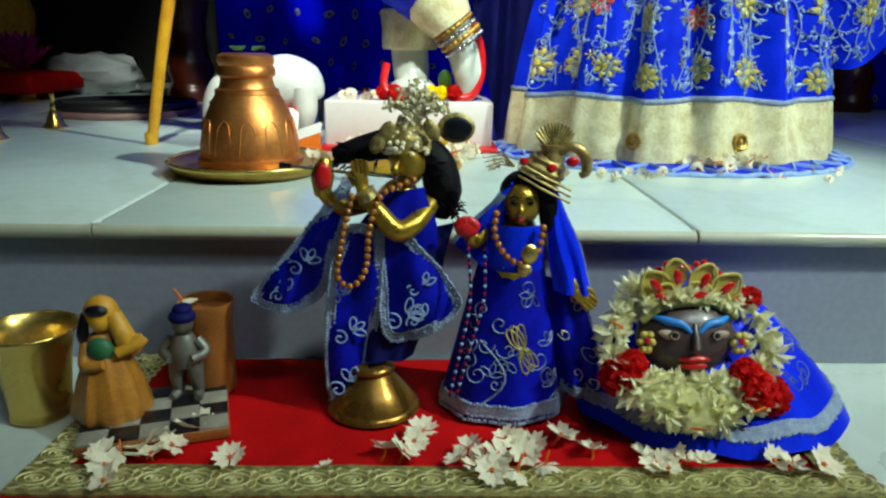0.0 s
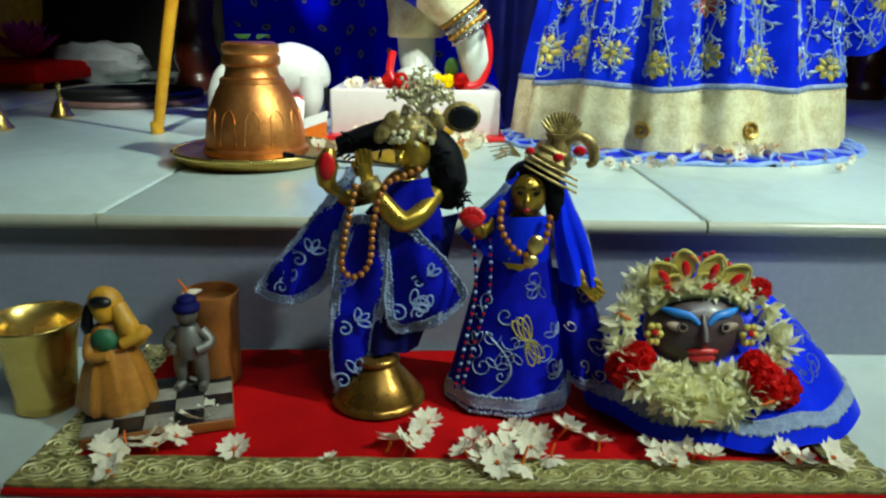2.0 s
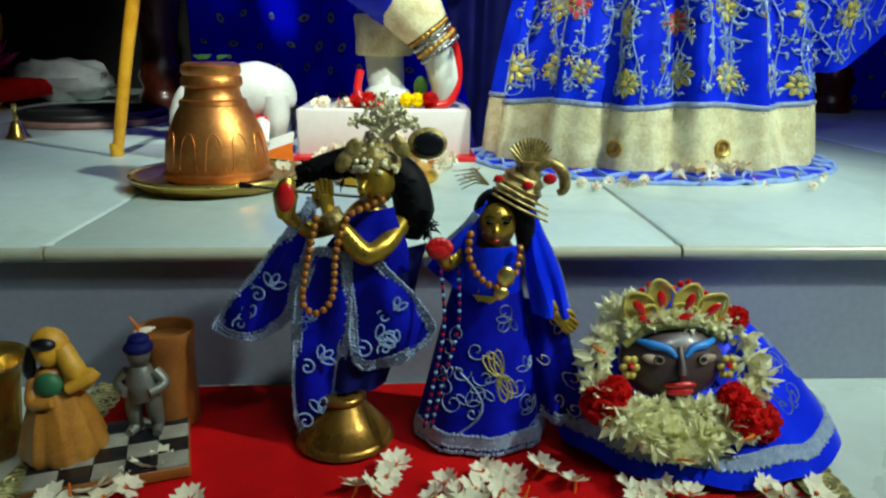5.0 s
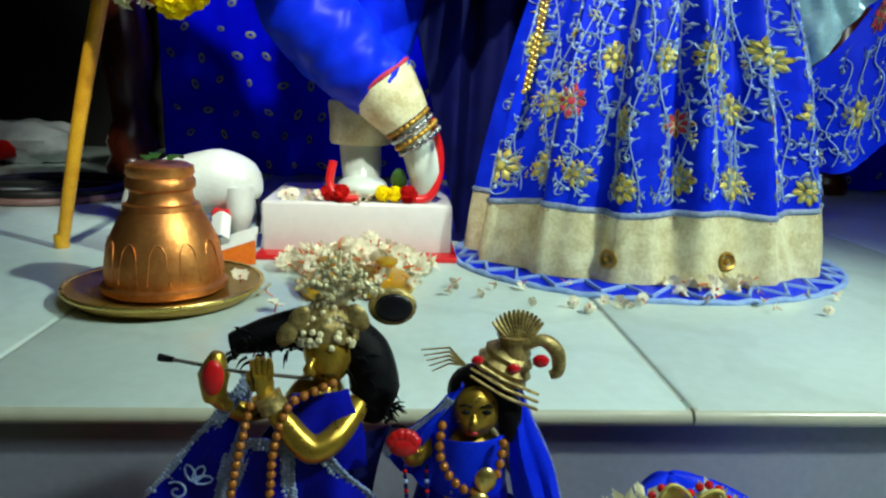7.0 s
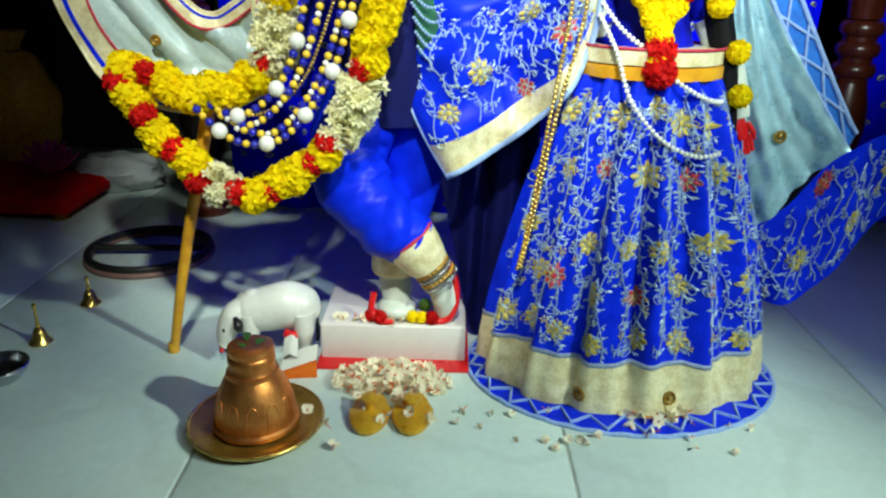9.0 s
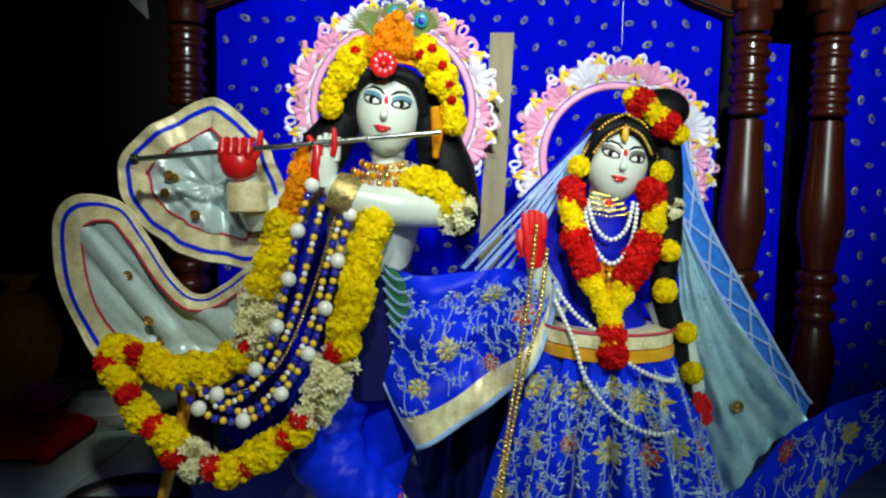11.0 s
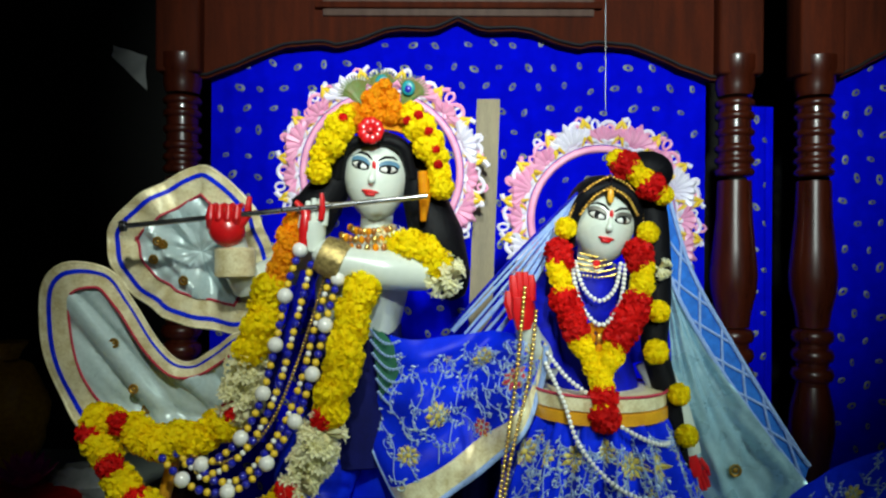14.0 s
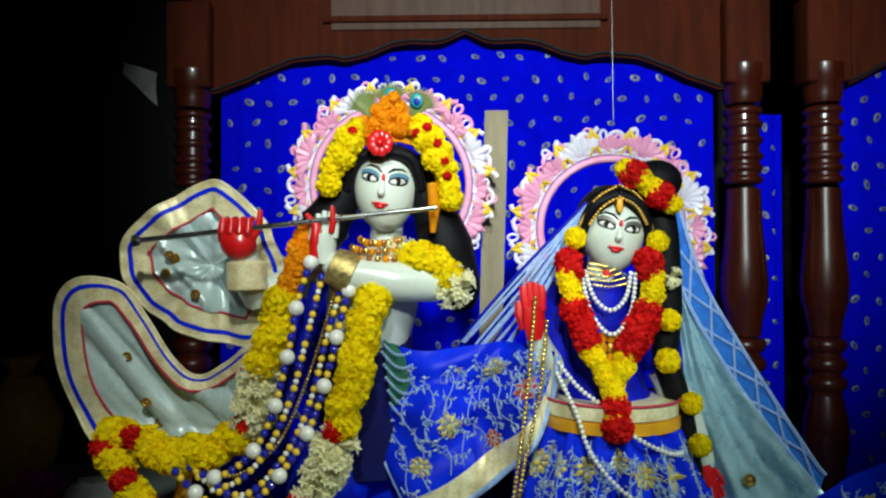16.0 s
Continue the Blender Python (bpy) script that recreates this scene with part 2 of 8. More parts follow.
M_EYEB = mat("bright_blue_paint", (0.03, 0.28, 0.80), (0.02, 0.18, 0.62), 0.4, scale=40, bump=0.05)
M_STEEL = mat("brushed_steel", (0.55, 0.56, 0.58), (0.40, 0.41, 0.43), 0.25, 1.0, scale=20, bump=0.1)
M_PLAST = mat("clear_white_plastic", (0.50, 0.54, 0.55), (0.34, 0.38, 0.40), 0.3, scale=16, bump=0.3, coat=0.3)
M_PINKL = mat("magenta_petal", (0.62, 0.05, 0.36), (0.40, 0.02, 0.22), 0.5, scale=50, bump=0.2, spec=0.12)
M_GEMR = mat("red_gem", (0.70, 0.008, 0.012), None, 0.12, scale=20, bump=0.0, coat=0.8)
M_RUBB = mat("black_rubber", (0.012, 0.012, 0.012), None, 0.5, scale=30, bump=0.1)
M_TAN = mat("dull_pink_rim", (0.30, 0.17, 0.15), (0.2, 0.11, 0.1), 0.5, scale=30)
M_PEACG = mat("peacock_green", (0.10, 0.22, 0.05), (0.16, 0.12, 0.03), 0.4, scale=60, bump=0.4)
M_TEAL = mat("peacock_teal", (0.01, 0.26, 0.30), None, 0.3, scale=60)
M_DULLW = mat("dull_white_glaze", (0.36, 0.34, 0.28), (0.20, 0.18, 0.15), 0.5, scale=50, bump=0.2)


# ---- mesh building ----
class Geo:
    """Collects vertices and faces, with a material number a face, for one mesh."""

    def __init__(self):
        self.v, self.f, self.m, self.mi = [], [], [], 0

    def add(self, verts, faces):
        k = len(self.v)
        self.v += [tuple(p) for p in verts]
        self.f += [tuple(i + k for i in f) for f in faces]
        self.m += [self.mi] * len(faces)
        return self

    def box(self, c, s, rot=(0, 0, 0), b=0.0):
        """A block of size s round c; b: the width of its bevel."""
        b = min(b, min(s) * 0.45)
        turn = Euler([radians(a) for a in rot]).to_matrix()
        bm = bmesh.new()
        bmesh.ops.create_cube(bm, size=1.0)
        for p in bm.verts:
            p.co = Vector((p.co.x * s[0], p.co.y * s[1], p.co.z * s[2]))
        if b > 0:
            bmesh.ops.bevel(bm, geom=bm.edges[:], offset=b, segments=2, affect="EDGES", profile=0.5)
        bm.verts.index_update()
        self.add([turn @ p.co + Vector(c) for p in bm.verts], [[q.index for q in f.verts] for f in bm.faces])
        bm.free()
        return self

    def lathe(self, prof, c=(0, 0, 0), n=32, squash=1.0, turn=None, wob=None):
        """A turned body from (radius, height) pairs, closed at both ends."""
        turn = turn or Matrix.Identity(3)
        vs, fs = [], []
        for r, z in prof:
            for i in range(n):
                a = 2 * math.pi * i / n
                k = wob(a, z) if wob else 1.0
                vs.append(turn @ Vector((r * k * math.cos(a), r * k * squash * math.sin(a), z)) + Vector(c))
        for j in range(len(prof) - 1):
            for i in range(n):
                fs.append((j * n + i, j * n + (i + 1) % n, (j + 1) * n + (i + 1) % n, (j + 1) * n + i))
        fs.append(tuple(range(n))[::-1])
        fs.append(tuple((len(prof) - 1) * n + i for i in range(n)))
        return self.add(vs, fs)

    def tube(self, pts, r, n=8, closed=False, flat=1.0):
        """A round bar along pts; r: a radius or one a point."""
        pts = [Vector(p) for p in pts]
        k = len(pts)
        rs = r if isinstance(r, (list, tuple)) else [r] * k
        vs, fs = [], []
        side = None
        for i, p in enumerate(pts):
            a = pts[(i - 1) % k] if closed or i else p
            b = pts[(i + 1) % k] if closed or i < k - 1 else p
            d = (b - a).normalized() if (b - a).length > 1e-9 else Vector((0, 0, 1))
            if side is None:
                side = d.orthogonal().normalized()
            side = (side - d * side.dot(d)).normalized()
            up = d.cross(side)
            for j in range(n):
                t = 2 * math.pi * j / n
                vs.append(p + rs[i] * (math.cos(t) * side + flat * math.sin(t) * up))
        for i in range(k if closed else k - 1):
            for j in range(n):
                fs.append((i * n + j, i * n + (j + 1) % n, ((i + 1) % k) * n + (j + 1) % n, ((i + 1) % k) * n + j))
        if not closed:
            fs += [tuple(range(n))[::-1], tuple((k - 1) * n + j for j in range(n))]
        return self.add(vs, fs)

    def ball(self, c, r, n=14, m=9, rot=(0, 0, 0), wob=None):
        r = r if isinstance(r, (list, tuple)) else (r, r, r)
        turn = Euler([radians(a) for a in rot]).to_matrix()
        vs, fs = [], []
        for j in range(m + 1):
            t = math.pi * j / m
            for i in range(n):
                a = 2 * math.pi * i / n
                d = Vector((math.sin(t) * math.cos(a), math.sin(t) * math.sin(a), math.cos(t)))
                k = wob(d) if wob else 1.0
                vs.append(turn @ Vector((d.x * r[0] * k, d.y * r[1] * k, d.z * r[2] * k)) + Vector(c))
        for j in range(m):
            for i in range(n):
                fs.append((j * n + i, (j + 1) * n + i, (j + 1) * n + (i + 1) % n, j * n + (i + 1) % n))
        return self.add(vs, fs)

    def sheet(self, fn, nu, nv, thick=0.003, u=(0, 1), v=(0, 1)):
        """A cloth or board over fn(u, v), with a thickness."""
        g = [[Vector(fn(u[0] + (u[1] - u[0]) * i / nu, v[0] + (v[1] - v[0]) * j / nv)) for j in range(nv + 1)] for i in range(nu + 1)]
        top, low = [], []
        for i in range(nu + 1):
            for j in range(nv + 1):
                du = g[min(i + 1, nu)][j] - g[max(i - 1, 0)][j]
                dv = g[i][min(j + 1, nv)] - g[i][max(j - 1, 0)]
                n = du.cross(dv)
                n = n.normalized() if n.length > 1e-12 else Vector((0, -1, 0))
                top.append(g[i][j] + n * thick / 2)
                low.append(g[i][j] - n * thick / 2)
        w, k = nv + 1, (nu + 1) * (nv + 1)
        fs = []
        for i in range(nu):
            for j in range(nv):
                a, b, c, d = i * w + j, (i + 1) * w + j, (i + 1) * w + j + 1, i * w + j + 1
                fs += [(a, b, c, d), (k + d, k + c, k + b, k + a)]
        rim = [i * w for i in range(nu + 1)] + [nu * w + j for j in range(1, w)] + [i * w + nv for i in range(nu - 1, -1, -1)] + [j for j in range(nv - 1, 0, -1)]
        for p, q in zip(rim, rim[1:] + rim[:1]):
            fs.append((q, p, k + p, k + q))
        return self.add(top + low, fs)

    def mesh(self, name, mats, smooth=True):
        me = bpy.data.meshes.new(name)
        me.from_pydata(self.v, [], self.f)
        for m in mats if isinstance(mats, (list, tuple)) else [mats]:
            me.materials.append(m)
        me.polygons.foreach_set("material_index", self.m)
        if smooth:
            me.polygons.foreach_set("use_smooth", [True] * len(self.f))
            me.set_sharp_from_angle(angle=radians(48))
        me.validate()
        me.update()
        return me


def thing(name, label, category, at=(0, 0, 0), group="", kind=""):
    ob = new(name)
    ob.empty_display_size = 0.02
    ob.location = at
    return tagged(ob, label, category, group, kind)


def part(name, geo, material, parent=None, label="", smooth=True):
    """Links a mesh, drawn in world places, as one part under a thing or a part."""
    ob = new(name, geo if isinstance(geo, bpy.types.Mesh) else geo.mesh(name, material, smooth))
    if parent is not None:
        ob.parent = parent
        if parent.type == "EMPTY":
            ob.matrix_parent_inverse = Matrix.Translation(-parent.location)
    return tagged(ob, label)


def single(name, geo, material, label, category, group="", kind="", smooth=True):
    return tagged(part(name, geo, material, None, "", smooth), label, category, group, kind)


def curve(points, per=8, closed=False):
    """A smooth line through some points."""
    P = [Vector(p) for p in points]
    n = len(P)
    out = []
    for i in range(n if closed else n - 1):
        a, b = P[i], P[(i + 1) % n]
        p0 = P[(i - 1) % n] if closed or i > 0 else a
        p3 = P[(i + 2) % n] if closed or i + 2 < n else b
        for k in range(per):
            t = k / per
            out.append(0.5 * (2 * a + (b - p0) * t + (2 * p0 - 5 * a + 4 * b - p3) * t * t + (3 * a - p0 - 3 * b + p3) * t ** 3))
    if not closed:
        out.append(P[-1])
    return out


def spaced(line, step):
    """Places at even steps along a line, each with its direction."""
    out, left = [], 0.0
    for a, b in zip(line, line[1:]):
        d = (b - a).length
        if d < 1e-9:
            continue
        s = left
        while s < d:
            out.append((a + (b - a) * (s / d), (b - a) / d))
            s += step
        left = s - d
    return out


def rnd(a, b):
    return random.uniform(a, b)


# ---- embroidery: strokes and flowers that lie on a cloth given as fn(u, v) ----
class Cloth:
    def __init__(self, fn, lift=0.004, flip=1):
        self.fn, self.lift, self.flip = fn, lift, flip

    def at(self, u0, v0, x, z, h=0.0):
        """The place x metres along and z metres up the cloth from (u0, v0), h above it."""
        e = 1e-3
        p = Vector(self.fn(u0, v0))
        su = (Vector(self.fn(u0 + e, v0)) - p) / e
        sv = (Vector(self.fn(u0, v0 + e)) - p) / e
        u, v = u0 + x / max(su.length, 1e-4), v0 + z / max(sv.length, 1e-4)
        q = Vector(self.fn(u, v))
        n = (Vector(self.fn(u + e, v)) - q).cross(Vector(self.fn(u, v + e)) - q)
        n = n.normalized() * self.flip if n.length > 1e-12 else Vector((0, -1, 0))
        return q + n * (self.lift + h)

    def stroke(self, g, u0, v0, line, w):
        vs, fs = [], []
        k = len(line)
        for i, (x, z) in enumerate(line):
            x0, z0 = line[max(i - 1, 0)]
            x1, z1 = line[min(i + 1, k - 1)]
            d = math.hypot(x1 - x0, z1 - z0) or 1.0
            nx, nz = -(z1 - z0) / d * w / 2, (x1 - x0) / d * w / 2
            vs += [self.at(u0, v0, x + nx, z + nz, -0.002), self.at(u0, v0, x, z, 0.0006), self.at(u0, v0, x - nx, z - nz, -0.002)]
        for i in range(k - 1):
            a = 3 * i
            fs += [(a, a + 1, a + 4, a + 3), (a + 1, a + 2, a + 5, a + 4)]
        g.add(vs, fs)

    def blossom(self, g, u0, v0, r, n, turn=0.0, x0=0.0, z0=0.0):
        for i in range(n):
            a = turn + 2 * math.pi * i / n
            ca, sa = math.cos(a), math.sin(a)
            pts = [(0.18, 0), (0.62, 0.23), (1, 0), (0.62, -0.23), (0.6, 0)]
            loc = [(x0 + r * (px * ca - py * sa), z0 + r * (px * sa + py * ca)) for px, py in pts]
            vs = [self.at(u0, v0, x, z, 0.0012 if j == 4 else -0.0015) for j, (x, z) in enumerate(loc)]
            g.add(vs, [(0, 4, 1), (1, 4, 2), (2, 4, 3), (3, 4, 0)])
        ring = [self.at(u0, v0, x0 + 0.22 * r * math.cos(t * 1.047), z0 + 0.22 * r * math.sin(t * 1.047), 0.001) for t in range(6)]
        g.add(ring + [self.at(u0, v0, x0, z0, 0.002)], [(i, (i + 1) % 6, 6) for i in range(6)])


def curl(r, turns, a0, way=1, n=14):
    """A flat spiral that opens from its middle."""
    out = []
    for i in range(n + 1):
        t = i / n
        a = a0 + way * turns * 2 * math.pi * t
        out.append((r * (0.15 + 0.85 * t) * math.cos(a), r * (0.15 + 0.85 * t) * math.sin(a)))
    return out


def leaf_loop(length, width, a, x0=0.0, z0=0.0, n=8):
    out = []
    for i in range(n + 1):
        t = 2 * math.pi * i / n
        px, py = length * (1 - math.cos(t)) / 2, width * math.sin(t) / 2
        out.append((x0 + px * math.cos(a) - py * math.sin(a), z0 + px * math.sin(a) + py * math.cos(a)))
    return out


# ---- the place: floor, step, walls, ceiling ----
TOP = 0.17
single("floor", Geo().box((0, -0.95, -0.03), (6.0, 6.9, 0.06)), M_FLOOR, "pale greenish marble floor below the altar step", "floor", kind="structure", smooth=False)
single("riser", Geo().box((0, 1.26, 0.0765), (6.0, 2.50, 0.151)), M_RISER, "bluish grey painted front of the altar step", "step", kind="structure", smooth=False)
platform = thing("platform", "pale greenish white marble slabs on the altar step", "platform", (0, 1.2, 0.15), kind="structure")
edges = [-3.0, -1.70, -1.02, -0.343, 0.340, 1.02, 1.70, 3.0]
for a, b in zip(edges, edges[1:]):
    part("slab", Geo().box(((a + b) / 2, 1.247, 0.1615), (b - a - 0.003, 2.506, 0.017), b=0.005), M_SLAB, platform)
    part("nosing", Geo().tube([(a + 0.0015, 0.0, 0.1612), (b - 0.0015, 0.0, 0.1612)], 0.0088, 10), M_NOSE, platform, "yellowed rounded slab edge")
part("joint_filling", Geo().box((0, 1.26, 0.1630), (5.9, 2.47, 0.008)), M_GROUT, platform)
# box of walls added to close the room, its darkness put in their colour
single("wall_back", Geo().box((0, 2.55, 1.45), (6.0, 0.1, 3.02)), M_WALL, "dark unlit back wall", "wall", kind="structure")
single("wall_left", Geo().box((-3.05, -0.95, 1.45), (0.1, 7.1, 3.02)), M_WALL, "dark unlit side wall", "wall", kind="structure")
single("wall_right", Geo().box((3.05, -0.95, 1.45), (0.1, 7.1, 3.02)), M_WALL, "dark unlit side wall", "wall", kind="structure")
single("wall_front", Geo().box((0, -4.45, 1.45), (6.0, 0.1, 3.02)), M_WALL, "unseen near-black wall added behind the visitors' side", "wall", kind="structure")
single("ceiling", Geo().box((0, -0.95, 3.0), (6.2, 7.1, 0.08)), M_CEIL, "plain dim plaster ceiling", "ceiling", kind="structure")


# ---- wooden throne frame: turned pillars, scalloped arches, curtains ----
def pillar(x, y):
    p = thing("pillar", "dark red lacquered wooden pillar turned with rings", "pillar", (x, y, TOP), "pillars of the throne")
    body = [(0.075, 0.17), (0.078, 0.20), (0.07, 0.215), (0.062, 0.23), (0.074, 0.27), (0.06, 0.31), (0.05, 0.33), (0.055, 0.40), (0.074, 0.52), (0.070, 0.60), (0.052, 0.68)]
    rings = [(0.052, 0.68)]
    for z in (0.72, 0.785, 0.85):
        rings += [(0.052, z - 0.026), (0.064, z - 0.018), (0.069, z), (0.064, z + 0.018), (0.052, z + 0.026)]
    shaft = [(0.052, 0.88), (0.058, 0.93), (0.074, 1.0), (0.078, 1.06), (0.070, 1.15), (0.060, 1.26), (0.056, 1.38)]
    upper = []
    for z in (1.41, 1.45, 1.49, 1.545, 1.60, 1.645):
        upper += [(0.053, z - 0.015), (0.062, z - 0.009), (0.065, z), (0.062, z + 0.009), (0.053, z + 0.015)]
    top = [(0.056, 1.67), (0.064, 1.70), (0.064, 1.735), (0.075, 1.75), (0.075, 1.80)]
    part("foot", Geo().lathe(body, (x, y, 0), 28), M_WOOD, p)
    part("ring_group", Geo().lathe(rings, (x, y, 0), 28), M_WOOD, p)
    part("shaft", Geo().lathe(shaft, (x, y, 0), 28), M_WOOD, p)
    part("neck", Geo().lathe(upper, (x, y, 0), 28), M_WOOD, p)
    part("capital", Geo().lathe(top, (x, y, 0), 28), M_WOOD, p)
    return p


for px in (-0.745, 1.158, 1.43, 3.0 - 0.1):
    pillar(px, 1.60)


def scallop(t):
    """The height of the arch's lower edge, 0 at the springing and 1 at the middle, for t from 0 to 1."""
    s = 1 - abs(2 * t - 1)
    return float(np.interp(s, [0, 0.09, 0.14, 0.20, 0.24, 0.37, 0.50, 0.53, 0.56, 0.64, 0.74, 0.80, 0.90, 0.93, 1.0], [0, 0, 0.10, 0.20, 0.30, 0.56, 0.62, 0.60, 0.55, 0.64, 0.84, 0.88, 0.86, 0.90, 1.06]))


def arch(name, x0, x1, z0, rise, ztop, label):
    a = thing(name, label, "arch", ((x0 + x1) / 2, 1.60, z0))
    n = 90

    def board(u, v):
        low = z0 + rise * scallop(u)
        return (x0 + (x1 - x0) * u, 1.615, low + (ztop - low) * v)

    part("board", Geo().sheet(board, n, 6, 0.034), M_ARCH, a)
    line = [(x0 + (x1 - x0) * i / n, 1.590, z0 + rise * scallop(i / n) + 0.012) for i in range(n + 1)]
    part("edge_moulding", Geo().tube(line, 0.005, 8), M_EDGE, a, "dark painted edge moulding")
    cx = (x0 + x1) / 2
    w = (x1 - x0) * 0.245
    part("panel", Geo().box((cx, 1.594, z0 + rise + 0.155), (2 * w, 0.012, 0.26), b=0.004), M_PANEL, a, "paler brown inset board")
    for z in (z0 + rise + 0.06, z0 + rise + 0.285):
        part("batten", Geo().box((cx, 1.585, z), (2 * w + 0.05, 0.018, 0.022), b=0.004), M_ARCH, a)
    for x in (x0, x1):
        part("corner_block", Geo().box((x, 1.60, z0 + 0.16), (0.15, 0.12, 0.30), b=0.012), M_ARCH, a)
    part("cornice", Geo().box((cx, 1.59, ztop + 0.03), (x1 - x0 + 0.26, 0.16, 0.07), b=0.015), M_WOOD, a)
    return a


arch("throne_arch", -0.745, 1.158, 1.725, 0.19, 2.34, "dark red wooden arch with a scalloped lower edge")
arch("side_arch", 1.43, 2.90, 1.725, 0.19, 2.34, "dark red wooden side arch with a scalloped lower edge")


def curtain(x0, x1, y, z0, z1, folds, seed):
    c = thing("curtain", "royal blue satin curtain dotted with small gold foil motifs", "curtain", ((x0 + x1) / 2, y, z0), "curtains of the throne")
    rs = random.Random(seed)
    ph = [rs.uniform(0, 6.28) for _ in range(4)]

    def cloth(u, v):
        x = x0 + (x1 - x0) * u
        w = u * folds * 2 * math.pi
        d = 0.0030 * math.sin(w + ph[0] + 0.6 * math.sin(2.2 * v + ph[1])) + 0.0012 * math.sin(2.3 * w + ph[2]) + 0.006 * math.sin(0.4 * w + ph[3] + 4 * v)
        return (x, y + d * (1.15 - 0.4 * v), z0 + (z1 - z0) * v + 0.004 * math.sin(w) * (1 - v))

    part("cloth", Geo().sheet(cloth, int(26 * folds), 22, 0.002), M_CURT, c)
    g = Geo()
    lay = Cloth(cloth, 0.004)
    cols, rows = int((x1 - x0) / 0.088), int((z1 - z0) / 0.076)
    for i in range(cols):
        for j in range(rows):
            u, v = (i + 0.5 + 0.5 * (j % 2)) / (cols + 0.5), (j + 0.5) / rows
            a = rs.uniform(0, 3.14)
            u, v, k = u + rs.uniform(-0.008, 0.008), v + rs.uniform(-0.006, 0.006), rs.uniform(0.75, 1.2)
            pts = [(k * (0.016 * math.cos(t) * math.cos(a) - 0.010 * math.sin(t) * math.sin(a)), k * (0.016 * math.cos(t) * math.sin(a) + 0.010 * math.sin(t) * math.cos(a))) for t in [q * math.pi / 4 for q in range(8)]]
            ring = [lay.at(u, v, px, pz, -0.001) for px, pz in pts] + [lay.at(u, v, 0.4 * px, 0.4 * pz, 0.001) for px, pz in pts]
            g.add(ring, [(q, (q + 1) % 8, 8 + (q + 1) % 8, 8 + q) for q in range(8)])
    tagged(part("foil_speckle", g, M_FOIL, c, "small dull gold foil rings"), kind="stuff")
    return c


curtain(-0.664, 1.078, 1.650, TOP + 0.004, 1.98, 13, 3)
curtain(1.25, 1.345, 1.72, TOP + 0.004, 1.66, 2, 5)
curtain(1.512, 2.82, 1.650, TOP + 0.004, 1.98, 9, 7)


# ---- the two large statues, each one plain mesh ----
def limb(g, pts, rs, n=14, per=6):
    line = curve(pts, per)
    k = len(line) - 1
    radii = [float(np.interp(i / k * (len(rs) - 1), range(len(rs)), rs)) for i in range(k + 1)]
    g.tube(line, radii, n)


def face(g, c, s, tilt, rise=0.0):
    """Painted features on a head of half-width s round c. Slots: 1 red, 2 black, 4 white, 5 iris."""
    def on(x, z, h=0.0):
        t = radians(tilt)
        x, z = x * math.cos(t) + z * math.sin(t), -x * math.sin(t) + z * math.cos(t)
        k = max(0.02, 1 - (x / 1.0) ** 2 - (z / 1.36) ** 2)
        return (c[0] + s * x, c[1] - s * (1.02 * math.sqrt(k) + h), c[2] + s * z)

    g.mi = 0
    limb(g, [on(0, 0.28, -0.1), on(0, 0.05, 0.03), on(0, -0.16, 0.10), on(0, -0.24, -0.05)], [0.06 * s, 0.09 * s, 0.13 * s, 0.07 * s], 8)
    for k in (-1, 1):
        turn = (0, -10 * k + tilt, 24 * k)
        g.mi = 5
        g.ball(on(0.44 * k, 0.26 + rise, -0.030), (0.35 * s, 0.05 * s, 0.17 * s), 14, 8, turn)
        g.mi = 2
        g.ball(on(0.43 * k, 0.15 + rise, -0.035), (0.33 * s, 0.09 * s, 0.155 * s), 14, 8, turn)
        g.mi = 4
        g.ball(on(0.43 * k, 0.145 + rise, -0.015), (0.28 * s, 0.09 * s, 0.115 * s), 14, 8, turn)
        g.mi = 2
        g.ball(on(0.42 * k, 0.155 + rise, 0.03), (0.125 * s, 0.06 * s, 0.12 * s), 10, 6)
        g.tube([on(0.09 * k, 0.36 + rise, 0.0), on(0.26 * k, 0.50 + rise, 0.01), on(0.50 * k, 0.55 + rise, 0.01), on(0.84 * k, 0.40 + rise, 0.03)], [0.028 * s, 0.046 * s, 0.044 * s, 0.014 * s], 6)
    g.mi = 1
    g.ball(on(0.0, -0.50, 0.0), (0.28 * s, 0.08 * s, 0.055 * s), 12, 6, (0, tilt, 0))
    g.ball(on(0.0, -0.58, 0.0), (0.18 * s, 0.08 * s, 0.070 * s), 12, 6, (0, tilt, 0))
    g.ball(on(0.0, 0.30, 0.02), (0.07 * s, 0.05 * s, 0.14 * s), 8, 6)


def hand(g, c, length, fingers, slot=1, spread=0.011, thick=0.014):
    """A slim hand: a palm and straight fingers along a direction."""
    c, d = Vector(c), Vector(fingers).normalized()
    side = d.cross(Vector((0, 1, 0))).normalized()
    g.mi = slot
    g.tube([c - d * 0.012, c + d * length * 0.25, c + d * length * 0.5], [thick * 1.1, thick * 1.5, thick * 1.35], 10, flat=0.6)
    for k in range(4):
        o = side * spread * (k - 1.5)
        g.tube([c + o + d * length * 0.42, c + o * 1.15 + d * length * 0.75, c + o * 1.2 + d * length * (1.0 - 0.06 * abs(k - 1.6))], [thick * 0.5, thick * 0.48, thick * 0.32], 7)
    g.tube([c + side * spread * 1.9 + d * length * 0.1, c + side * spread * 2.9 + d * length * 0.4, c + side * spread * 2.9 + d * length * 0.62], [thick * 0.55, thick * 0.5, thick * 0.3], 7)


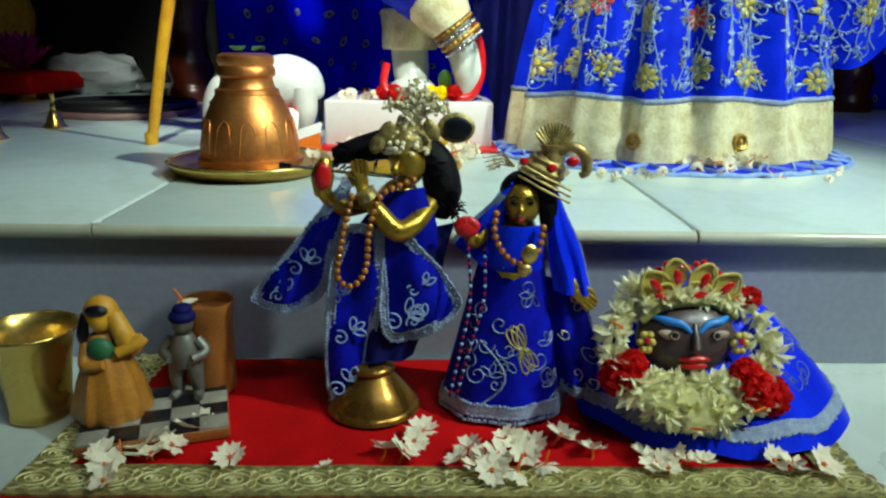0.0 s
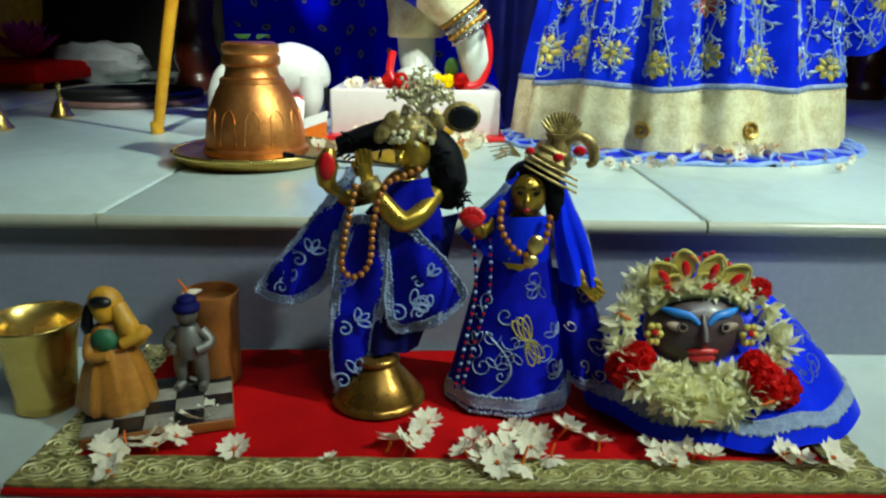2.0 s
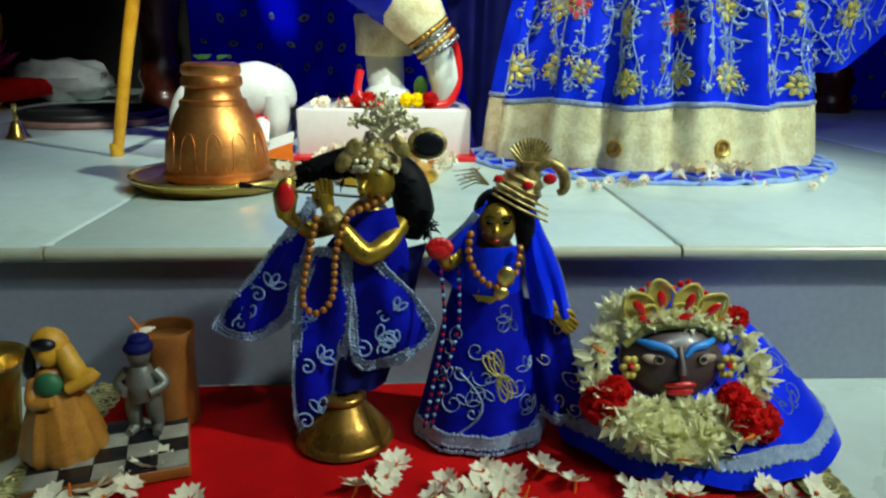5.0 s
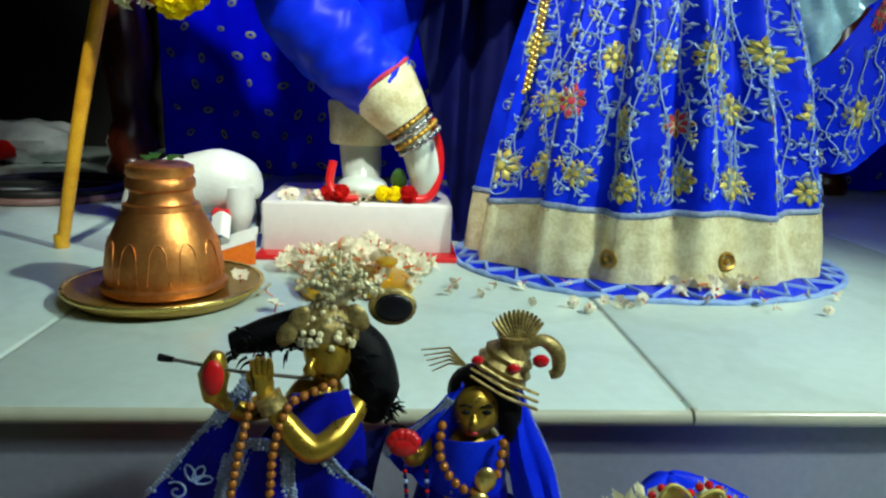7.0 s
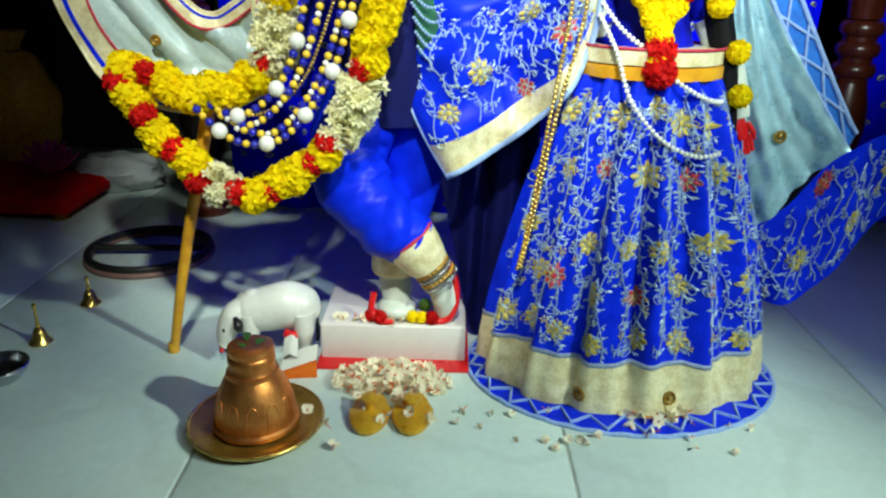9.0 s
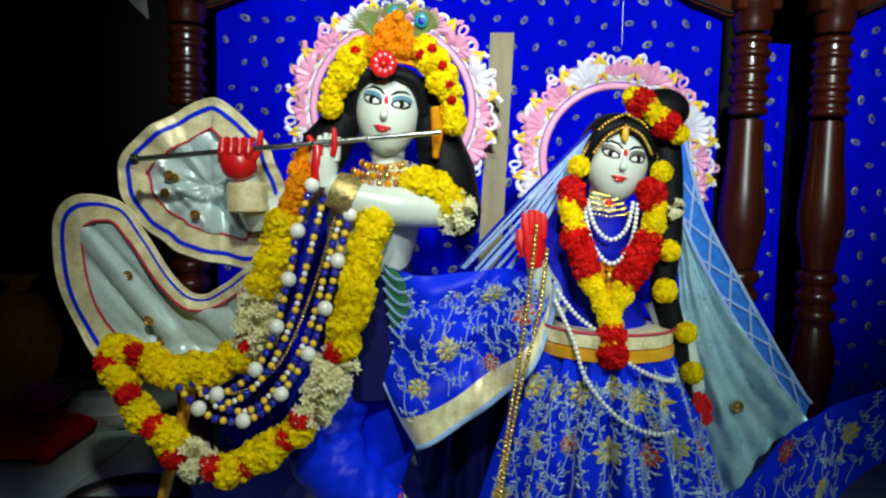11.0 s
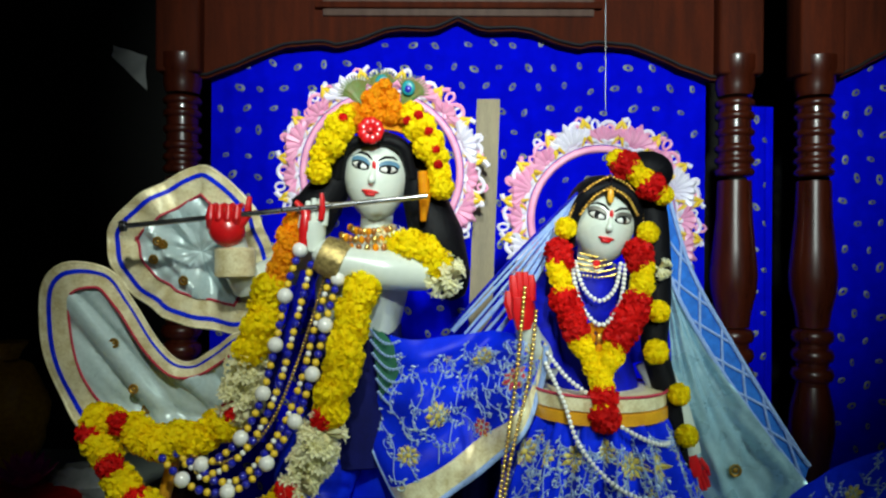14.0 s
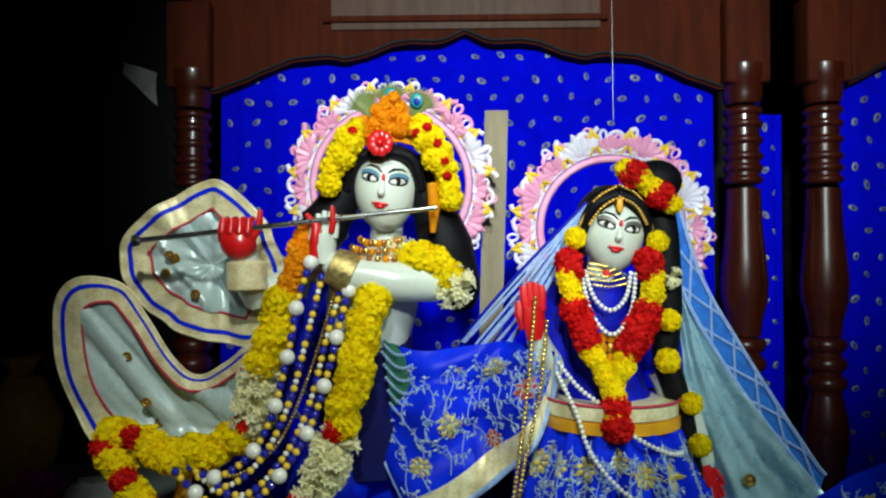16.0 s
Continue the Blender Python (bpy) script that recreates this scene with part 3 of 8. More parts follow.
def flute_statue():
    g = Geo()
    H = Vector((0.028, 0.650, 1.292))
    g.ball(H, (0.067, 0.0672, 0.092), 28, 20, wob=lambda d: 1 - 0.10 * max(0, -d.z) * abs(d.x))
    face(g, (H.x, H.y, H.z), 0.066, 9, 0.10)
    g.mi = 0
    limb(g, [(0.03, 0.67, 1.24), (0.025, 0.67, 1.18), (0.01, 0.67, 1.13)], [0.036, 0.034, 0.05])
    limb(g, [(0.0, 0.68, 1.15), (-0.005, 0.68, 1.06), (-0.02, 0.69, 0.94), (-0.03, 0.70, 0.82), (-0.02, 0.70, 0.72)], [0.075, 0.10, 0.085, 0.088, 0.095], 18)
    limb(g, [(0.07, 0.67, 1.145), (0.135, 0.64, 1.12), (0.132, 0.585, 1.095)], [0.040, 0.038, 0.036])
    limb(g, [(0.132, 0.59, 1.100), (0.06, 0.565, 1.103), (-0.035, 0.555, 1.120), (-0.075, 0.553, 1.145)], [0.040, 0.040, 0.032, 0.022])
    limb(g, [(-0.07, 0.67, 1.145), (-0.16, 0.65, 1.10), (-0.23, 0.62, 1.07)], [0.040, 0.037, 0.033])
    limb(g, [(-0.23, 0.62, 1.065), (-0.243, 0.59, 1.11), (-0.248, 0.57, 1.16)], [0.034, 0.031, 0.024])
    # the hand that rises before the throat, with a red edge
    hand(g, (-0.080, 0.553, 1.15), 0.095, (0.03, 0, 1), 0, 0.010, 0.015)
    g.mi = 1
    g.tube([(-0.106, 0.55, 1.13), (-0.100, 0.545, 1.18), (-0.098, 0.545, 1.215), (-0.118, 0.545, 1.236)], [0.008, 0.012, 0.010, 0.005], 8)
    g.tube([(-0.068, 0.543, 1.20), (-0.064, 0.540, 1.225), (-0.066, 0.540, 1.252)], [0.006, 0.007, 0.004], 8)
    # the red fist that holds the pipe
    g.ball((-0.255, 0.553, 1.180), (0.037, 0.028, 0.034), 14, 10, (0, 25, 0))
    for k in range(4):
        x = -0.285 + 0.017 * k
        g.tube([(x, 0.548, 1.185), (x + 0.004, 0.532, 1.203), (x + 0.006, 0.535, 1.222), (x + 0.008, 0.556, 1.228)], [0.009, 0.009, 0.008, 0.006], 8)
    g.tube([(-0.235, 0.548, 1.18), (-0.212, 0.545, 1.21), (-0.208, 0.545, 1.245)], [0.011, 0.009, 0.005], 8)
    # crossed legs
    g.mi = 3
    first = len(g.v)
    leg = [(-0.045, 0.68, 0.78), (-0.095, 0.64, 0.66), (-0.085, 0.605, 0.57), (-0.02, 0.59, 0.50), (0.036, 0.60, 0.452)]
    limb(g, leg, [0.085, 0.083, 0.081, 0.076, 0.071, 0.064, 0.056], 44, 22)
    axis = curve(leg, 22)
    for i in range(first, len(g.v)):
        p = Vector(g.v[i])
        k = min(range(len(axis)), key=lambda q: (axis[q] - p).length_squared)
        out = p - axis[k]
        if out.length > 0.01:
            a = math.atan2(out.y, out.x)
            t = k / len(axis)
            fold = math.sin(15 * t + 1.6 * a) ** 3 + 0.6 * math.sin(27 * t - 2.1 * a + 1.0) ** 3 + 0.3 * math.sin(46 * t + 3 * a)
            g.v[i] = tuple(p + out.normalized() * 0.0048 * fold)
    limb(g, [(0.03, 0.71, 0.78), (0.03, 0.70, 0.62), (-0.0, 0.69, 0.46), (-0.01, 0.68, 0.37)], [0.085, 0.074, 0.06, 0.045], 18)
    g.mi = 0
    limb(g, [(0.05, 0.605, 0.44), (0.085, 0.61, 0.38), (0.105, 0.615, 0.315), (0.098, 0.62, 0.272)], [0.036, 0.031, 0.030, 0.016])
    limb(g, [(-0.01, 0.68, 0.38), (-0.005, 0.665, 0.315), (0.0, 0.645, 0.284)], [0.038, 0.036, 0.03])
    g.ball((-0.002, 0.64, 0.283), (0.045, 0.05, 0.022), 14, 8)
    g.mi = 1
    g.tube(curve([(0.110, 0.60, 0.41), (0.128, 0.605, 0.36), (0.130, 0.605, 0.31), (0.112, 0.60, 0.272), (0.07, 0.60, 0.268)], 7), 0.0075, 8)
    g.tube(curve([(-0.05, 0.61, 0.33), (-0.055, 0.60, 0.29), (-0.035, 0.592, 0.27), (-0.005, 0.59, 0.269)], 7), 0.0075, 8)
    # hair over the shoulders
    g.mi = 2
    g.ball((0.03, 0.685, 1.312), (0.090, 0.075, 0.085), 20, 14)
    limb(g, [(-0.03, 0.665, 1.36), (-0.065, 0.655, 1.28), (-0.11, 0.655, 1.21), (-0.15, 0.66, 1.19)], [0.034, 0.040, 0.055, 0.03])
    limb(g, [(0.09, 0.665, 1.36), (0.125, 0.66, 1.26), (0.155, 0.66, 1.17), (0.185, 0.66, 1.08), (0.20, 0.66, 1.04)], [0.034, 0.045, 0.058, 0.045, 0.015])
    limb(g, [(0.03, 0.597, 1.366), (-0.028, 0.602, 1.352), (-0.050, 0.622, 1.29)], [0.011, 0.013, 0.010])
    limb(g, [(0.03, 0.597, 1.366), (0.086, 0.602, 1.352), (0.106, 0.622, 1.29)], [0.011, 0.013, 0.010])
    single("flute_player_statue", g, [M_SKIN, M_REDP, M_BLACK, M_BLUE, M_WHITEP, M_LID], "white marble statue with painted face and crossed legs in blue trousers", "statue")


def raised_hand_statue():
    g = Geo()
    H = Vector((0.500, 0.630, 1.198))
    g.ball(H, (0.064, 0.0622, 0.083), 28, 20, wob=lambda d: 1 - 0.10 * max(0, -d.z) * abs(d.x))
    face(g, (H.x, H.y, H.z), 0.061, 11, 0.04)
    g.mi = 0
    limb(g, [(0.482, 0.65, 1.15), (0.478, 0.65, 1.10), (0.475, 0.65, 1.06)], [0.03, 0.028, 0.045])
    limb(g, [(0.40, 0.64, 0.90), (0.355, 0.60, 0.95), (0.334, 0.575, 1.0)], [0.03, 0.028, 0.02])
    limb(g, [(0.60, 0.63, 0.92), (0.645, 0.61, 0.82), (0.672, 0.59, 0.735)], [0.034, 0.030, 0.02])
    hand(g, (0.672, 0.587, 0.73), 0.07, (0.35, -0.1, -1), 1, 0.007, 0.012)
    g.mi = 6
    limb(g, [(0.475, 0.66, 1.10), (0.475, 0.66, 1.02), (0.48, 0.655, 0.92), (0.485, 0.65, 0.83)], [0.075, 0.092, 0.082, 0.105], 20)
    limb(g, [(0.415, 0.65, 1.085), (0.385, 0.645, 1.00), (0.395, 0.63, 0.90)], [0.042, 0.042, 0.036])
    limb(g, [(0.535, 0.65, 1.085), (0.58, 0.645, 1.00), (0.60, 0.63, 0.92)], [0.042, 0.042, 0.038])
    # the raised palm
    hand(g, (0.332, 0.565, 1.0), 0.104, (-0.06, 0, 1), 1, 0.0100, 0.0205)
    g.mi = 2
    g.ball((0.500, 0.655, 1.218), (0.076, 0.062, 0.084), 20, 14)
    limb(g, [(0.50, 0.575, 1.274), (0.455, 0.583, 1.252), (0.434, 0.603, 1.205), (0.432, 0.62, 1.15)], [0.010, 0.014, 0.012, 0.008])
    limb(g, [(0.50, 0.575, 1.274), (0.545, 0.583, 1.252), (0.566, 0.603, 1.205), (0.568, 0.62, 1.15)], [0.010, 0.014, 0.012, 0.008])
    g.ball((0.588, 0.63, 1.305), (0.055, 0.05, 0.045), 16, 10)
    limb(g, [(0.585, 0.625, 1.29), (0.60, 0.615, 1.18), (0.605, 0.61, 1.05), (0.60, 0.605, 0.95), (0.625, 0.595, 0.85), (0.645, 0.585, 0.74), (0.655, 0.575, 0.62)], [0.035, 0.032, 0.03, 0.028, 0.024, 0.02, 0.01])
    single("raised_palm_statue", g, [M_SKIN, M_REDP, M_BLACK, M_BLUE, M_WHITEP, M_GREY, M_BLUEV], "white marble statue with raised red palm, black plait and blue blouse", "statue")


flute_statue()
raised_hand_statue()

# pedestal under the crossed feet
ped = thing("pedestal", "small white marble block under the statue's feet", "pedestal", (-0.007, 0.70, TOP))
part("block", Geo().box((-0.007, 0.71, 0.216), (0.322, 0.25, 0.092), b=0.005), M_BLOCK, ped)
part("red_base", Geo().box((-0.005, 0.695, 0.1745), (0.335, 0.30, 0.009), b=0.002), M_REDP, ped, "thin red painted base board")


# ---- halos of scrollwork ----
def halo(cx, cy, cz, rin, rout, a0, a1, motifs, label):
    h = thing("halo", label, "halo", (cx, cy, cz), "halos behind the statues")
    mid = (rin + rout) / 2

    def pol(r, a, dy=0.0):
        return (cx + r * math.cos(a), cy + dy, cz + r * math.sin(a))

    arc = [a0 + (a1 - a0) * i / 60 for i in range(61)]
    part("inner_rim", Geo().tube([pol(rin + 0.008, a) for a in arc], 0.0085, 8), M_PINK, h)
    part("rim_bead", Geo().tube([pol(rin + 0.021, a) for a in arc], 0.0035, 6), M_LILAC, h, "thin white wire")
    loops = motifs * 5
    for k in range(loops):
        a = a0 + (a1 - a0) * (k + 0.5) / loops
        w, r = (a1 - a0) / loops * 0.46, rin + 0.036 if k % 2 else rout - 0.024 - 0.010 * (k % 3)
        line = [pol(r + 0.012 * math.sin(t), a + w * math.cos(t), -0.003) for t in [q * 0.7854 for q in range(8)]]
        part("lace_loop", Geo().tube(line, 0.0034, 6, True), (M_LILAC, M_PINK, M_PINK, M_YELP)[k % 4], h)
    for k in range(motifs):
        a = a0 + (a1 - a0) * (k + 0.5) / motifs
        w = (a1 - a0) / motifs
        even = k % 2 == 0
        g, leaves, lotus = Geo(), [], []
        for j in range(-3, 4) if even else range(-2, 3):
            d = j * 0.20
            tip = rout - (0.016 if even else 0.034) - 0.011 * abs(j)
            q = Geo()
            lotus.append(q)
            q.tube([pol(rin + 0.026, a + 0.02 * j), pol(mid - 0.012, a + d * w * 0.5, -0.006), pol((mid + tip) / 2, a + d * w * 0.95, -0.010), pol(tip, a + d * w * 1.3, -0.003)], [0.004, 0.008, 0.010, 0.0025], 7)
        for s in (-1, 1):
            r0 = 0.023 if even else 0.029
            cen = (rout - 0.036 if even else mid + 0.004, a + s * w * (0.30 if even else 0.22))
            pts = []
            for i in range(15):
                t = i / 14
                an = a + s * (0.4 + 5.2 * t) + (0 if s > 0 else math.pi)
                rr = r0 * (1 - 0.72 * t)
                bx, by, bz = pol(cen[0], cen[1])
                pts.append((bx + rr * math.cos(an), by - 0.004, bz + rr * math.sin(an)))
            g.tube(pts, [0.0058 - 0.0022 * i / 14 for i in range(15)], 7)
            g.tube(curve([pol(rin + 0.025, a + s * w * 0.12), pol(mid - 0.01, a + s * w * 0.40, -0.006), pol(rout - 0.02, a + s * w * 0.48, -0.004)], 5), [0.004, 0.006, 0.0075, 0.0075, 0.007, 0.007, 0.006, 0.005, 0.004, 0.003, 0.002], 7)
            for r in (rin + 0.036, rout - 0.034):
                y = Geo()
                leaves.append(y)
                y.tube([pol(r - 0.017, a + s * w * 0.32, -0.004), pol(r, a + s * w * 0.42, -0.010), pol(r + 0.019, a + s * w * 0.52, -0.004)], [0.0015, 0.0062, 0.0015], 7)
        o = part("scroll", g, M_LILAC if (k // 2) % 2 == 0 or even else M_PINK, h)
        for q in lotus:
            part("lotus_petal", q, M_PINK if k % 4 in (0, 1, 3) else M_LILAC, o)
        for y in leaves:
            part("yellow_leaf", y, M_YELP, o, "yellow painted leaf")
    return h


halo(0.027, 0.775, 1.315, 0.170, 0.256, radians(-38), radians(218), 11, "pink, white and yellow painted scrollwork halo")
halo(0.528, 0.775, 1.213, 0.152, 0.248, radians(-34), radians(214), 11, "pink, white and yellow painted scrollwork halo")
pk = Geo().sheet(lambda u, v: (0.232 + 0.04 * v + 0.054 * (u - 0.5) * 1.0, 0.83, TOP + v * 1.325), 2, 8, 0.02)
single("plank", pk, M_PLANK, "rough grey wooden plank standing behind the statues", "plank", smooth=False)


# ---- flowers and beads ----
def marigold(name, r, seed, material):
    """A ruffled pompon of small petals."""
    rs = random.Random(seed)
    g = Geo()
    g.ball((0, 0, 0), r * 0.86, 12, 8)
    n = 170
    for i in range(n):
        z = 1 - 2 * (i + 0.5) / n
        a = i * 2.39996 + rs.uniform(-0.2, 0.2)
        q = math.sqrt(1 - z * z)
        d = Vector((q * math.cos(a), q * math.sin(a), z))
        w = Vector((rs.gauss(0, 1), rs.gauss(0, 1), rs.gauss(0, 1)))
        e = d.cross(w).normalized()
        f = d.cross(e)
        b = d * r * 0.78
        m = d * r * rs.uniform(0.90, 0.97) + f * r * rs.uniform(0.05, 0.14)
        tip = d * r * rs.uniform(0.97, 1.06) + f * r * rs.uniform(0.16, 0.30)
        e = e * r * rs.uniform(0.13, 0.18)
        g.add([b - e * 0.6, b + e * 0.6, m + e * 1.1, m - e * 1.1, tip + e * 0.8, tip - e * 0.8], [(0, 1, 2, 3), (3, 2, 4, 5)])
    return g.mesh(name, material, False)


def spray(name, r, n, seed, material):
    """A burst of slim pale buds."""
    rs = random.Random(seed)
    g = Geo()
    for i in range(n):
        d = Vector((rs.gauss(0, 1), rs.gauss(0, 1) - 0.3, rs.gauss(0, 1))).normalized()
        s = d.orthogonal().normalized()
        g.tube([d * r * 0.15, d * r * 0.7, d * r * rs.uniform(0.9, 1.2)], [r * 0.07, r * 0.14, r * 0.03], 5)
        tip = d * r
        q = d.cross(s)
        for k in range(5):
            w, x = s * math.cos(k * 1.257) + q * math.sin(k * 1.257), s * math.cos(k * 1.257 + 1.57) + q * math.sin(k * 1.257 + 1.57)
            g.add([tip * 0.85, tip + w * r * 0.18 + x * r * 0.10 + d * r * 0.04, tip + w * r * 0.34 + d * r * 0.06, tip + w * r * 0.18 - x * r * 0.10 + d * r * 0.04], [(0, 1, 2, 3)])
    return g.mesh(name, material, False)


def petal_burst(name, r, n, seed, material):
    """A loose head of long pale petals, each folded along its middle."""
    rs = random.Random(seed)
    g = Geo()
    g.ball((0, 0, 0), r * 0.22, 8, 5)
    for i in range(n):
        d = Vector((rs.gauss(0, 1), rs.gauss(0, 1) - 0.35, rs.gauss(0, 1))).normalized()
        e = d.orthogonal().normalized()
        e = (e * math.cos(i * 2.1) + d.cross(e) * math.sin(i * 2.1))
        f = d.cross(e)
        ln, w = r * rs.uniform(0.8, 1.2), r * rs.uniform(0.19, 0.27)
        bend = rs.uniform(-0.1, 0.35) * r
        mid, tip = d * ln * 0.6 + f * bend * 0.3, d * ln + f * bend
        g.add([d * r * 0.1, mid + e * w + f * w * 0.4, mid, mid - e * w + f * w * 0.4, tip], [(0, 1, 2), (0, 2, 3), (1, 4, 2), (2, 4, 3)])
    return g.mesh(name, material, False)


def unit_ball(name, r, material, n=10):
    return Geo().ball((0, 0, 0), r, n, n - 3).mesh(name, material)


MARI = [marigold("marigold", 0.034, s, M_MARI) for s in range(4)]
MARIS = [marigold("marigold", 0.022, s, M_MARI) for s in range(3)]
ORAN = [marigold("orange_marigold", 0.024, s, M_ORAN) for s in range(2)]
ROSE = [marigold("rose_petal_tuft", 0.025, s, M_ROSE) for s in range(3)]
SPRAY = [spray("jasmine_spray", 0.042, 30, s, M_CREAM) for s in range(3)]
SPRAYS = [spray("jasmine_spray", 0.026, 18, s, M_CREAM) for s in range(2)]


def place(name, mesh, at, parent, size=1.0, rot=None):
    ob = new(name, mesh)
    rot = rot or (rnd(0, 360), rnd(0, 360), rnd(0, 360))
    ob.matrix_basis = pose(*at, *rot) @ Matrix.Diagonal((size, size, size, 1))
    if parent is not None:
        ob.parent = parent
        if parent.type == "EMPTY":
            ob.matrix_parent_inverse = Matrix.Translation(-parent.location)
    return ob


def garland(name, label, points, plan, step, small=False, jitter=0.006):
    """Flowers threaded along a line; plan: pairs of (share of the length, kind)."""
    g = thing(name, label, "garland", points[0])
    line = curve(points, 10)
    spots = spaced(line, step)
    part("thread", Geo().tube(line, 0.004, 6), M_MARI, g)
    for i, (p, d) in enumerate(spots):
        s = i / max(1, len(spots) - 1)
        kind = next(k for e, k in plan if s <= e + 1e-6)
        kind = kind[i % len(kind)]
        pool, nm, size = {"y": (MARIS if small else MARI, "marigold", 1.0), "o": (ORAN, "orange_marigold", 1.0), "r": (ROSE, "rose_petal_tuft", 1.0),
                          "R": (ROSE, "rose_petal_tuft", 1.15), "c": (SPRAYS if small else SPRAY, "jasmine_spray", 1.0)}[kind]
        at = p + Vector((rnd(-1, 1), rnd(-1, 0.4), rnd(-1, 1))) * jitter
        if kind == "r":
            at = at + Vector((0, -0.010, 0))
        place(nm, random.choice(pool), at, g, size * rnd(0.92, 1.1))
    return g


def strand(name, label, points, pattern, category="necklace", gap=1.0):
    """Beads threaded along a line; pattern: (radius, material, part name), repeated."""
    g = thing(name, label, category, points[0])
    line = curve(points, 10)
    part("cord", Geo().tube(line, 0.0012, 5), M_NAVY, g)
    lens = [0.0]
    for a, b in zip(line, line[1:]):
        lens.append(lens[-1] + (b - a).length)
    meshes = [unit_ball(n, r, m, 12 if r > 0.012 else 8) for r, m, n in pattern]
    s, i = 0.0, 0
    while True:
        r = pattern[i % len(pattern)][0]
        s += r * gap
        if s > lens[-1]:
            break
        k = max(j for j in range(len(lens)) if lens[j] <= s)
        k = min(k, len(line) - 2)
        p = line[k] + (line[k + 1] - line[k]) * ((s - lens[k]) / max(1e-9, lens[k + 1] - lens[k]))
        place(pattern[i % len(pattern)][2], meshes[i % len(pattern)], p, g, 1.0, (0, 0, 0))
        s += r * gap
        i += 1
    return g


def chain(name, label, points, r, material, category="necklace", at_parent=None):
    """A fine chain of tiny beads, joined."""
    g = Geo()
    for p, _ in spaced(curve(points, 10), r * 2.05):
        g.ball(p, r, 6, 4)
    if at_parent is not None:
        return tagged(part(name, g, material, at_parent), kind="stuff")
    return single(name, g, material, label, category)


# ---- clothes of the flute player ----
def cloth_lobe(points, y, label, bulge, discs, keep, slim=None):
    """A flared cloth end with a piped, banded border."""
    top = thing("flared_shawl_end", label, "shawl", (points[0][0], y, points[0][1]))
    line = curve([(x, 0, z) for x, z in points], 8, True)
    n = len(line)
    cx, cz = keep
    area2 = sum(line[i].x * line[(i + 1) % n].z - line[(i + 1) % n].x * line[i].z for i in range(n))
    sgn = 1 if area2 > 0 else -1

    def inset(i, d):
        a, b = line[(i - 2) % n], line[(i + 2) % n]
        t = (b - a).normalized()
        nrm = Vector((-t.z, 0, t.x)) * sgn
        if slim is not None:
            d *= 0.50 + 0.50 * min(1, max(0, (slim - line[i % n].x) / 0.12))
        p = line[i % n] + nrm * d
        q = Vector((cx, 0, cz))
        return p if (q - p).length > 0.02 else q

    def surf(u, d):
        i = u * n
        k = int(math.floor(i))
        f = i - k
        p = inset(k, d) * (1 - f) + inset(k + 1, d) * f
        w = Vector((p.x - cx, 0, p.z - cz)).length
        ang = math.atan2(p.z - cz, p.x - cx)
        return Vector((p.x, y + bulge * w + 0.010 * math.sin(6 * ang + 3) * min(1, w / 0.12) + 0.005 * math.sin(13 * ang), p.z))

    def band(name, d0, d1, m, th=0.004, lab=""):
        return part(name, Geo().sheet(lambda u, v: surf(u, d0 + (d1 - d0) * v), n, 2, th), m, top, lab)

    part("piping", Geo().tube([surf(i / n, 0.002) for i in range(n)], 0.0032, 8, True), M_GOLDB, top)
    band("gold_edge", 0.002, 0.016, M_GOLDB)
    band("blue_stripe", 0.016, 0.025, M_BLUE, 0.006, "narrow blue stripe")
    band("gold_border", 0.025, 0.060, M_GOLDB, 0.004, "gold brocade border")
    part("red_cord", Geo().tube([surf(i / n, 0.061) + Vector((0, -0.003, 0)) for i in range(n)], 0.0028, 6, True), M_REDT, top, "thin red cord")

    def inner(u, v):
        p = surf(u, 0.060)
        q = Vector((cx, y + 0.012, cz))
        w = p * (1 - v) + q * v
        ang = math.atan2(p.z - cz, p.x - cx)
        d2 = 0.75 * w.x + 0.66 * w.z
        w.y += (0.009 * math.sin(60 * d2 + 1 + 8 * w.x) + 0.005 * math.sin(131 * d2 - 14 * w.z) + 0.003 * math.sin(210 * d2 + 30 * w.x)) * math.sin(math.pi * min(1, 0.15 + v)) 
        return w

    part("satin_field", Geo().sheet(inner, n, 22, 0.003), M_SILVER, top, "silvery grey satin field")
    for u, v in discs:
        p = inner(u, v)
        g = Geo()
        g.tube([p + Vector((0.008 * math.cos(k * 0.628), -0.005, 0.008 * math.sin(k * 0.628))) for k in range(10)], 0.003, 6, True)
        g.ball(p + Vector((0, -0.004, 0)), (0.004, 0.003, 0.004), 8, 5)
        part("sequin_disc", g, M_BRASSD, top)
    return top


cloth_lobe([(-0.205, 1.19), (-0.256, 1.262), (-0.335, 1.316), (-0.449, 1.262), (-0.519, 1.205), (-0.537, 1.153), (-0.492, 1.06), (-0.425, 1.004), (-0.331, 0.974), (-0.232, 0.972), (-0.18, 1.08)],
           0.655, "silver satin shawl end with gold and blue border", -0.10, [(0.36, 0.35), (0.46, 0.45), (0.66, 0.3), (0.52, 0.2)], (-0.345, 1.135))
cloth_lobe([(-0.507, 1.098), (-0.589, 1.112), (-0.641, 1.062), (-0.648, 0.954), (-0.618, 0.838), (-0.563, 0.765), (-0.44, 0.715), (-0.30, 0.735), (-0.205, 0.815), (-0.185, 0.905), (-0.235, 0.972), (-0.300, 0.935), (-0.36, 0.905), (-0.408, 0.945), (-0.46, 1.030)],
           0.635, "silver satin shawl end with gold and blue border hanging lower", -0.10, [(0.16, 0.30), (0.24, 0.40), (0.33, 0.35)], (-0.295, 0.785), -0.46)

